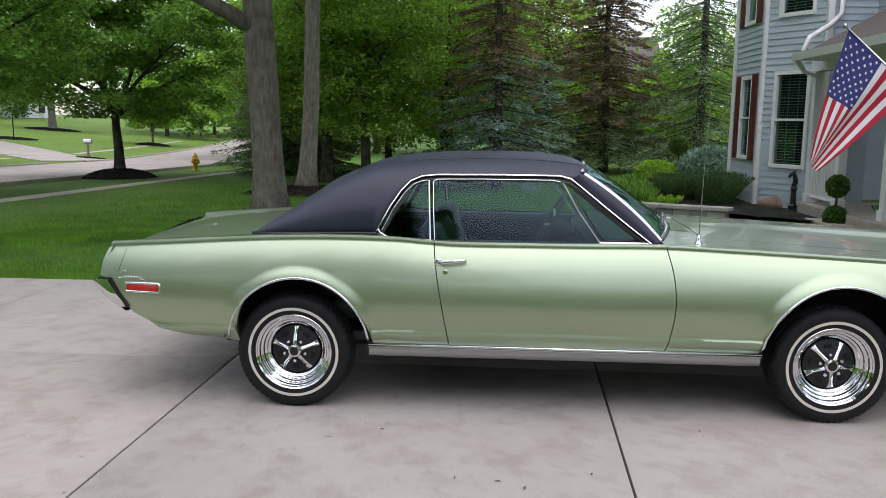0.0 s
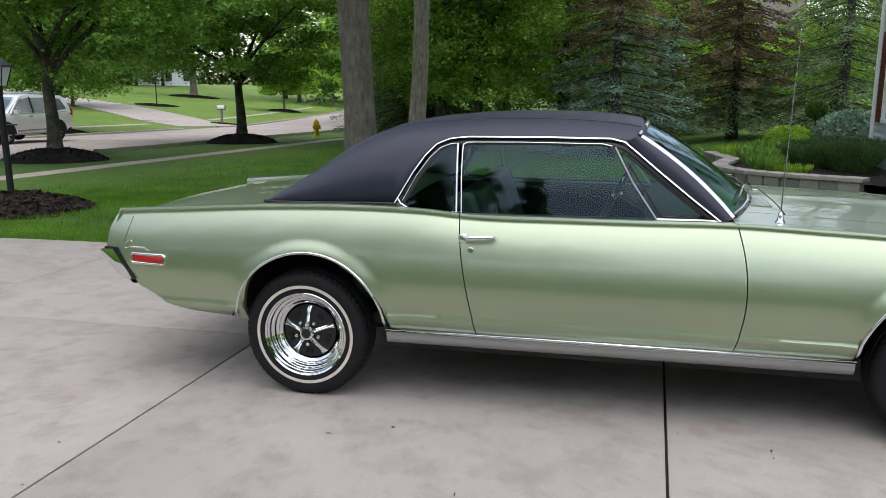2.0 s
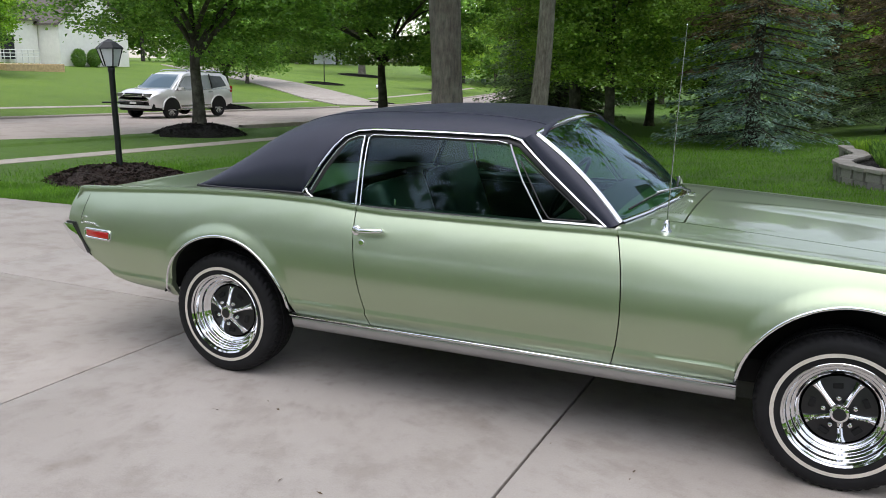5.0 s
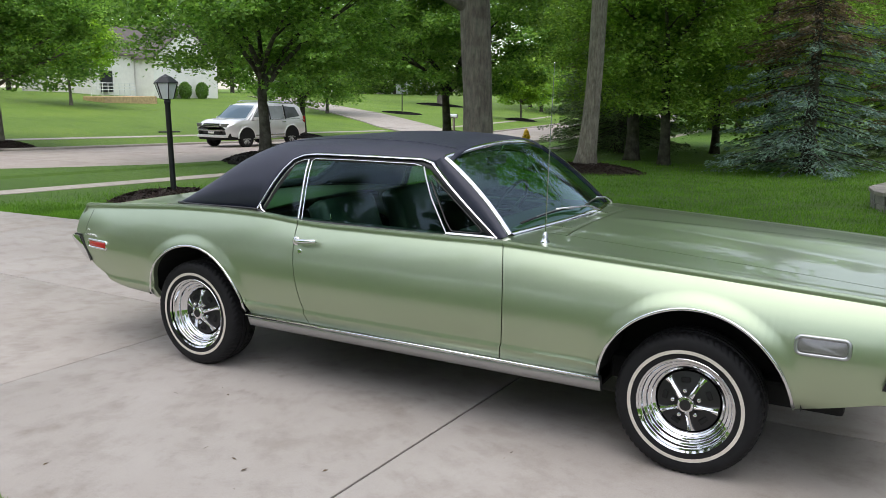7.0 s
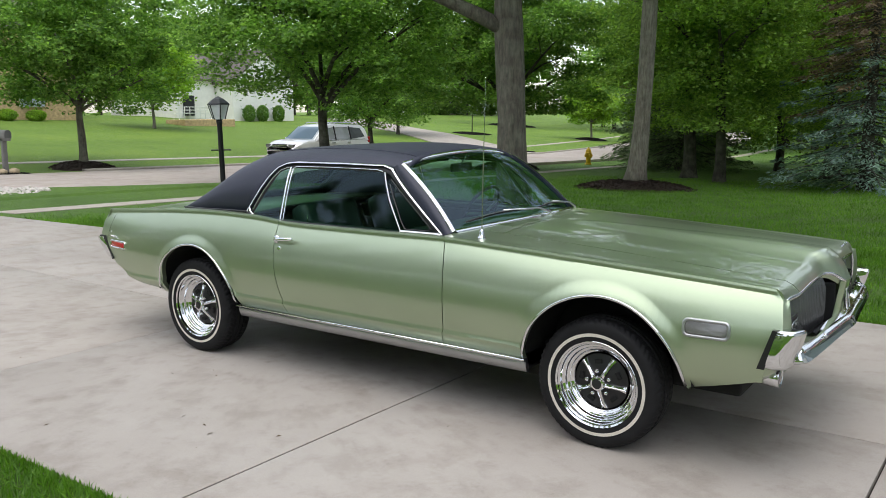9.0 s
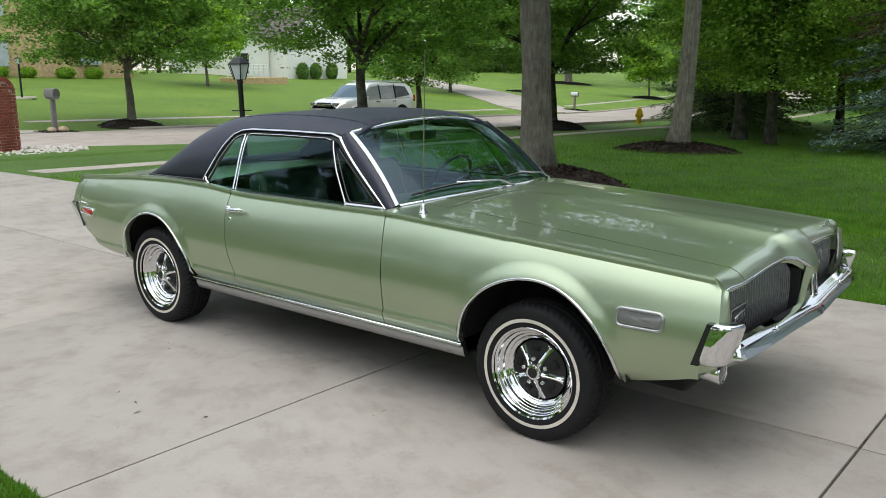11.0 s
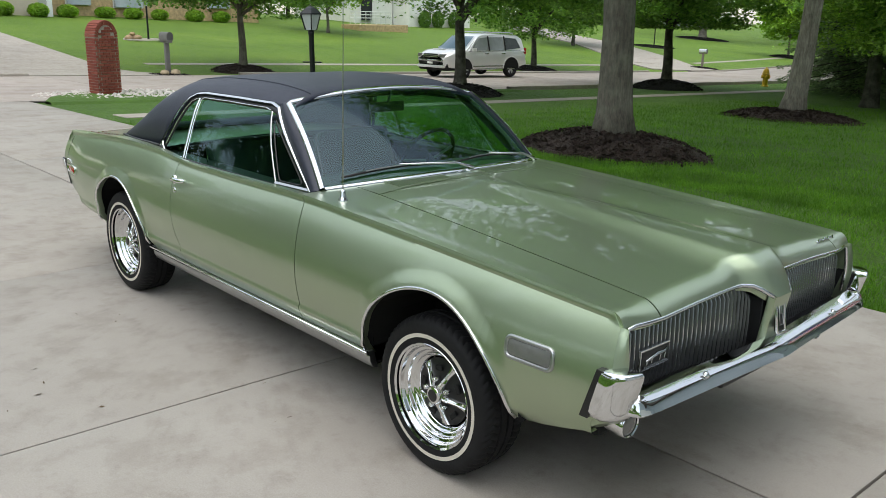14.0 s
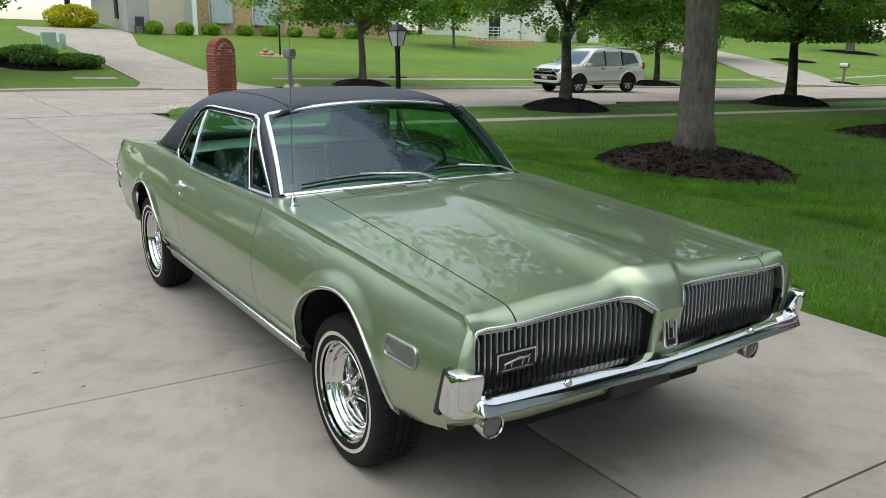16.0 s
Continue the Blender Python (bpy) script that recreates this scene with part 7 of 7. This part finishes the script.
def bush(label, x, y, r, h, n, leaf, seed, size=.06, name="shrub", lift=0.0, category="shrub"):
    rng = np.random.default_rng(seed)
    t = thing(name, label, category, pose(x, y, height(x, y) - .05 + lift))
    p = ball(rng, (0, 0, 0), 1, n, size) * np.array([r, r, h * .55]) + np.array([0, 0, h * .5])
    p *= (1 + .08 * np.sin(5 * np.arctan2(p[:, 1], p[:, 0]) + seed))[:, None] * np.array([1, 1, 0]) + np.array([0, 0, 1])
    part("foliage", leaf_sheet("foliage", p, size * (.6 + .8 * rng.random(n)), leaf, rng, flat=1.0), None, t)
    part("stem", tube([(0, 0, -.05), (0, 0, h * .5)], .03, 6), BARK_DARK, t)
    return t


def topiary(label, x, y, z, seed, r=.22):
    rng = np.random.default_rng(seed)
    t = thing("topiary", label, "topiary", pose(x, y, z))
    part("stem", tube([(0, 0, 0), (0, 0, .19 + 2.9 * r)], .02, 8), BARK_DARK, t)
    for c, rr, nm in (((0, 0, .19), r * 1.05, "lower_ball"), ((0, 0, .19 + 2.9 * r), r, "upper_ball")):
        part(nm, leaf_sheet(nm, ball(rng, c, rr, 2200, .03), .035 * (.6 + .8 * rng.random(2200)), LEAF_DARK, rng, flat=1), None, t)
    return t


topiary("clipped two-ball topiary beside the porch step", 6.35, 8.1, -.05, 91, .165)
topiary("clipped ball topiary in the garden bed", 5.85, 17.0, 0.05, 92, .25)
MOW = thing("lawn_mower", "red lawn mower parked on the porch", "mower", pose(7.45, 7.95, .20, 0, 0, 20))
part("deck", box((-.28, -.25, .08), (.28, .25, .24), .05), plain("red_plastic", (.45, .015, .012), .4, 0, .06, 9), MOW, smooth=True)
part("engine", box((-.13, -.12, .24), (.13, .12, .40), .04), BLACK, MOW, smooth=True)
part("handle", tube([(.25, -.2, .2), (.62, -.2, .85), (.62, .2, .85), (.25, .2, .2)], .012, 8), BLACK, MOW)
for dx in (-.24, .24):
    for dy in (-.27, .27):
        part("wheel", lathe([(.09, -.02), (.10, -.015), (.10, .015), (.09, .02), (.01, .02)], 16, "y", pose(dx, dy, .10)), RUBBER, MOW)
cone = thing("traffic_cone", "small orange cone on the porch", "cone", pose(7.2, 7.45, .20))
part("cone", lathe([(.12, 0), (.12, .02), (.09, .025), (.02, .42), (.01, .43)], 16, "z"), plain("orange_plastic", (.6, .10, .02), .5, 0, .06, 9), cone, angle=40)

# curved stone planter wall
wall_pts = [(4.75, 8.15), (4.3, 8.45), (3.85, 8.85), (3.45, 9.35), (3.15, 10.0), (3.05, 10.7), (3.22, 11.4), (3.42, 12.0), (3.32, 13.0), (3.2, 14.0)]
planter = thing("planter_wall", "curved low wall of grey stone blocks with flat caps", "garden wall", kind="structure")
block_me = bm_mesh("block", box((-.145, -.10, -.068), (.145, .10, .068), .012), STONE)
cap_me2 = bm_mesh("cap", box((-.155, -.14, -.03), (.155, .14, .03), .012), make_brick("cap_stone", (.27, .25, .225), (.33, .31, .28), (.38, .355, .32)))
for row in (0, 1, 3):
    d = .0 if row % 2 == 0 else .15
    for (xa, ya), (xb, yb) in zip(wall_pts, wall_pts[1:]):
        L = math.hypot(xb - xa, yb - ya)
        n = max(1, round(L / .30))
        for k in range(n):
            u = (k + .5 + (d if row < 3 else 0)) / n
            if u > 1:
                continue
            x, y = xa + (xb - xa) * u, ya + (yb - ya) * u
            a = math.degrees(math.atan2(yb - ya, xb - xa))
            zz = height(x, y)
            part("block" if row < 3 else "cap", block_me if row < 3 else cap_me2, None, planter, at=pose(x, y, zz - .02 + .137 * row if row < 3 else zz + .217, 0, 0, a + RNG.uniform(-2, 2)))
rows = []
inner = [(x + .08, y) for x, y in wall_pts]
for k in range(7):
    t = k / 6
    rows.append([(x + (7.0 - x) * t, y + .25 * t, height(x + (7.0 - x) * t, y) + .17 * (1 - t) ** 1.5 - .025 + .03 * noise.noise((x * 2, y * 2, k))) for x, y in inner])
bed = new("garden_bed", grid_mesh("garden_bed", rows, MULCH_DARK))
tagged(bed, "dark mulched garden bed behind a stone wall", "garden bed", kind="structure")


LEAF_FERN = make_leaf("feathery_leaves", (0.035, 0.085, 0.035), (0.10, 0.18, 0.075))


def tufts(label, x, y, r, h, n, leaf, seed, name="perennial", lift=.36, wide=.012):
    rng = np.random.default_rng(seed)
    a, q = rng.random(n) * 2 * np.pi, np.sqrt(rng.random(n))
    z = rng.random(n)
    p = np.stack([q * r * np.cos(a) * (.5 + .7 * z), q * r * np.sin(a) * (.5 + .7 * z), h * (z * .9 + .05)], 1)
    d = np.stack([np.cos(a) * .5 * q, np.sin(a) * .5 * q, np.ones(n)], 1)
    t = thing(name, label, "plant", pose(x, y, height(x, y) + lift - .05))
    part("foliage", leaf_sheet("foliage", p, wide * (.7 + .6 * rng.random(n)) * 3, leaf, rng, aspect=3.2, normals=d * 2), None, t)
    return t


for k, (x, y, r, h, m) in enumerate([(5.3, 11.2, .62, .52, LEAF_FERN), (4.8, 11.9, .55, .42, LEAF_FERN), (5.7, 12.4, .62, .52, LEAF_FERN), (5.1, 12.9, .6, .46, LEAF_FERN)]):
    tufts("feathery dark green perennial in the garden bed", x, y, r, h, 7000, m, 110 + k, lift=.08, wide=.006)
for k, (x, y, r, h, m) in enumerate([(3.85, 11.0, .35, .30, LEAF), (3.9, 12.2, .40, .36, LEAF), (3.7, 13.2, .40, .32, LEAF_LIGHT), (4.15, 10.1, .26, .20, LEAF_LIGHT), (4.4, 13.2, .5, .42, LEAF), (7.1, 7.5, .4, .3, LEAF)]):
    tufts("low leafy perennial in the garden bed", x, y, r, h, 700, m, 120 + k, lift=.10)
bush("blue-grey dwarf spruce in the garden bed", 6.5, 16.2, .8, .95, 4500, NEEDLE, 95, .06, "dwarf_spruce")
bush("bright green shrub behind the planter", 5.2, 16.6, .55, .6, 2500, LEAF_LIGHT, 96, .05)

# ---- houses across the street ----
def gable_house(label, x0, x1, y0, y1, z0, eave, rise, mat, ridge="y", windows=(), pitch=.2, name="house"):
    """A sided house whose street front is the wall at x1."""
    h = thing(name, label, "house")
    wall_side(h, (x1, y1), (x1, y0), z0, eave, mat, pitch, windows)
    wall_side(h, (x1, y0), (x0, y0), z0, eave, mat, pitch)
    wall_side(h, (x0, y1), (x1, y1), z0, eave, mat, pitch)
    wall_side(h, (x0, y0), (x0, y1), z0, eave, mat, pitch)
    e = .4
    if ridge == "y":
        m = (x0 + x1) / 2
        tri = [(x0 - e, eave - .1), (m, eave + rise), (x1 + e, eave - .1), (x1 + e, eave - .28), (m, eave + rise - .2), (x0 - e, eave - .28)]
        part("roof", prism(tri, y0 - e, y1 + e, "y"), SHINGLE, h)
        for y in (y0, y1):
            part("gable", prism([(x0, eave), (x1, eave), (m, eave + rise - .25)], y - .05, y + .05, "y"), mat, h)
    else:
        m = (y0 + y1) / 2
        tri = [(y0 - e, eave - .1), (m, eave + rise), (y1 + e, eave - .1), (y1 + e, eave - .28), (m, eave + rise - .2), (y0 - e, eave - .28)]
        part("roof", prism(tri, x0 - e, x1 + e, "x"), SHINGLE, h)
        for x in (x0, x1):
            part("gable", prism([(y0, eave), (y1, eave), (m, eave + rise - .25)], x - .05, x + .05, "x"), mat, h)
    return h


# tan stone and grey sided house
tan = gable_house("tan stone house with a grey sided garage", -62, -51.2, 14.9, 30, .8, 7.2, 3.0, TAN_BRICK, "y", [(8.8, 10.6, 1.9, 3.5), (12.2, 13.6, 2.0, 3.7), (2.5, 4.0, 2.0, 3.6), (8.8, 10.2, 5.0, 6.4), (12.2, 13.6, 5.0, 6.4)], .4)
gw = gable_house("grey sided garage wing of the tan house", -60, -49.6, 10.7, 14.8, .9, 4.4, 2.0, GREY_SIDE, "x", (), .18, "garage")
part("garage_door", box((-49.62, 12.0, 1.0), (-49.50, 14.2, 3.6), .02), plain("beige_door", (.52, .45, .36), .6, 0, .05, 3), gw)
# window drawn only as a box in the unlit-room colour
part("side_window", box((-50.6 - 2, 10.62, 2.2), (-50.6 - 1.2, 10.70, 3.6), .01), ROOM_SHADE, gw)
chair = thing("garden_chair", "dark garden chair beside the far garage", "chair", pose(-48.9, 11.2, height(-48.9, 11.2) - .03, 0, 0, -20))
part("seat", box((-.25, -.26, .42), (.25, .26, .47), .01), BLACK, chair)
part("backrest", box((-.30, -.26, .47), (-.25, .26, 1.05), .01, pose(0, 0, 0, 0, -8, 0)), BLACK, chair)
for dx in (-.22, .22):
    for dy in (-.23, .23):
        part("leg", tube([(dx, dy, .42), (dx * 1.15, dy, 0)], .022, 6), BLACK, chair)
part("white_post", box((-49.75, 14.7, .9), (-49.45, 15.0, 5.2), .02), WHITE, tan)
# boxes behind these panes recoloured pale; no curtain is modelled
PALE_ROOM = plain("pale_room", (.40, .45, .48), .8, 0, .15, 2)
for ob in tan.children_recursive:
    if ob.name.startswith("room"):
        ob.data.materials[0] = PALE_ROOM
# pale sided house with a deck
gable_house("pale sided house with a low front gable", -64, -54.2, 47.0, 54.5, .2, 4.3, 3.0, PALE_SIDE, "x", (), .2)
gable_house("pale sided house wing with a dark door", -66, -56.5, 42.6, 46.9, .3, 4.6, 2.4, PALE_SIDE, "y", [(2.6, 3.6, 1.3, 3.0)], .2)
rows_w = thing("stone_terrace_wall", "low tan stone terrace wall before the pale house", "garden wall", kind="structure")
part("wall", box((-49.5, 36.2, .2), (-47.2, 41.0, 1.02), .05), TAN_BRICK, rows_w)
ramp = thing("ramp_railing", "metal railing of an entrance ramp", "railing")
for z in (1.5, 1.75, 2.0):
    part("rail", tube([(-51.5, 38.5, z), (-52.5, 43.5, z)], .03, 6), WHITE, ramp)
for k in range(9):
    part("baluster", tube([(-51.5 - k / 8, 38.5 + 5 * k / 8, .4), (-51.5 - k / 8, 38.5 + 5 * k / 8, 2.0)], .03, 6), WHITE, ramp)
# white house with dark shutters at the bend
far = gable_house("white house with dark shutters at the bend", -82, -70, 92, 108, -.2, 6.0, 3.0, PALE_SIDE, "y", [(2, 3.6, 1.6, 3.6), (6, 7.6, 1.6, 3.6), (10, 11.6, 1.6, 3.6)], .3)
for a in (1.2, 3.75, 5.2, 7.75, 9.2, 11.75):
    part("shutter", box((-70.05, 108 - a - .6, 1.6), (-69.9, 108 - a, 3.6), .01), BLACK, far, "dark shutter")
gable_house("white house far down the street", -88, -76, 122, 138, -.2, 6.0, 3.0, siding("white_siding", (.72, .74, .76)), "y", [(3, 4.5, 1.8, 3.6), (9, 10.5, 1.8, 3.6)], .3)
gable_house("brick house half hidden beyond the woods", 2, 14, 62, 72, -1.0, 5.0, 3.5, plain("salmon_brick", (.36, .20, .15), .9, 0, .2, 6, .3), "x", [(2, 3.4, 1, 3)], .3)

for k, (x, y, r, h, m) in enumerate([(-48.9, 12.1, .55, .75, LEAF_LIGHT), (-48.9, 14.0, .56, .75, LEAF_LIGHT), (-49.6, 15.9, .60, .7, LEAF_LIGHT), (-50.2, 18.4, .60, .65, LEAF_LIGHT), (-50.2, 20.2, .58, .65, LEAF_LIGHT), (-50.2, 22.0, .54, .65, LEAF_LIGHT), (-50.2, 24.5, .6, .7, LEAF_LIGHT), (-50.2, 26.5, .6, .7, LEAF_LIGHT)]):
    tagged(bush("clipped bright green round shrub before the tan house", x, y, r, h, 2600, m, 130 + k, .075), group="clipped shrubs before the tan house")
for k, y in enumerate((48.3, 49.9, 51.9)):
    tagged(bush("tall clipped shrub against pale siding", -53.6, y, .55, 1.4, 2400, LEAF, 140 + k, .08), group="clipped shrubs by the pale house")
for k, y in enumerate((94, 97.5, 101, 105)):
    tagged(bush("dark rounded shrub before the white house", -68.8, y, 1.3, 1.7, 1000, LEAF_DARK, 145 + k, .2), group="shrubs before the white house")
bush("bright yellow-green shrub beyond the drive", -52.5, 8.0, 1.5, 1.3, 2500, make_leaf("yellow_leaves", (.30, .30, .02), (.55, .52, .05)), 150, .14)
for k, (x, y) in enumerate([(-31, 3.0), (-32.5, 2.2), (-30.5, 4.2), (-34, 3.0)]):
    bush("dark spreading shrub in a mulched bed", x, y, 1.0, .48, 1600, LEAF_DARK, 160 + k, .12)
mulch_ring("mulched bed beside the far driveway", -31.8, 3.0, 2.6, .12, MULCH_DARK, 9, .7)
ubox = thing("utility_box", "pale green utility box on the far lawn", "utility box", pose(-37.5, 4.3, height(-37.5, 4.3) - .05))
part("box", box((-.3, -.3, 0), (.3, .3, .8), .03), plain("pale_green_metal", (.35, .48, .42), .5, 0, .06, 6), ubox)
ub2 = thing("utility_pedestal", "small pale utility pedestal on the far lawn", "utility box", pose(-38.2, 5.0, height(-38.2, 5.0) - .05))
part("pedestal", lathe([(.16, 0), (.16, .62), (.12, .7), (.01, .72)], 12, "z"), plain("grey_green_metal", (.30, .40, .36), .5, 0, .06, 6), ub2, angle=40)
ubc = thing("utility_box", "dark green utility pedestal on the far lawn", "utility box", pose(-37.0, 98, height(-37.0, 98) - .05))
part("box", box((-.27, -.27, 0), (.27, .27, .75), .05), plain("green_metal", (.06, .12, .08), .5, 0, .06, 6), ubc)
for x, y, s in ((-36.5, 15.2, 1.0), (-38.5, 62.0, 1.25)):
    fl = thing("lamp_post", "slim dark lamp post on a far lawn", "lamp post", pose(x, y, height(x, y) - .05))
    part("post", lathe([(.05, -.1), (.045, 1.6 * s), (.03, 1.62 * s)], 10, "z"), LAMP_BLACK, fl)
    lantern(fl, 1.62 * s, .09, .14, .22)
stones = thing("stone_pile", "pile of tan landscape stones beside a far lamp post", "stones", pose(-36.2, 14.3, height(-36.2, 14.3) - .05))
for k, (dx, dy, dz, r) in enumerate(((0, -.20, .13, .20), (.08, .18, .13, .21), (-.22, .04, .12, .18), (.02, -.03, .31, .13))):
    bm = bmesh.new()
    bmesh.ops.create_icosphere(bm, subdivisions=2, radius=r)
    for v in bm.verts:
        v.co = Vector((v.co.x * .9, v.co.y * 1.15, v.co.z * .72)) * (1 + .22 * noise.noise(v.co * 5 + Vector((k, 0, 0))))
    part("stone", bm, plain("tan_fieldstone", (.40, .27, .16), .9, 0, .3, 6, .4), stones, smooth=True, at=pose(dx, dy, dz))
edging = new("stone_edging", bm_mesh("stone_edging", lathe([(.75, 0), (.79, .055), (.88, .065), (.92, .0)], 28, "z"), KERB_C))
edging.matrix_basis = pose(-36.3, 14.8, height(-36.3, 14.8) - .03)
tagged(edging, "pale ring of stone edging round a lamp post", "edging")
mulch_ring("mulch bed round a slim lamp post", -38.5, 62.0, 1.8, .1, MULCH_DARK, 10)
mulch_ring("mulch bed under an old tree", -47, 84, 2.8, .2, MULCH_DARK, 13)
mulch_ring("mulch bed under a street tree", -25.0, 31.0, 1.3, .2, MULCH_DARK, 14)
mulch_ring("mulch bed under a young tree", -30.3, 70.5, 1.5, .2, MULCH_DARK, 15)
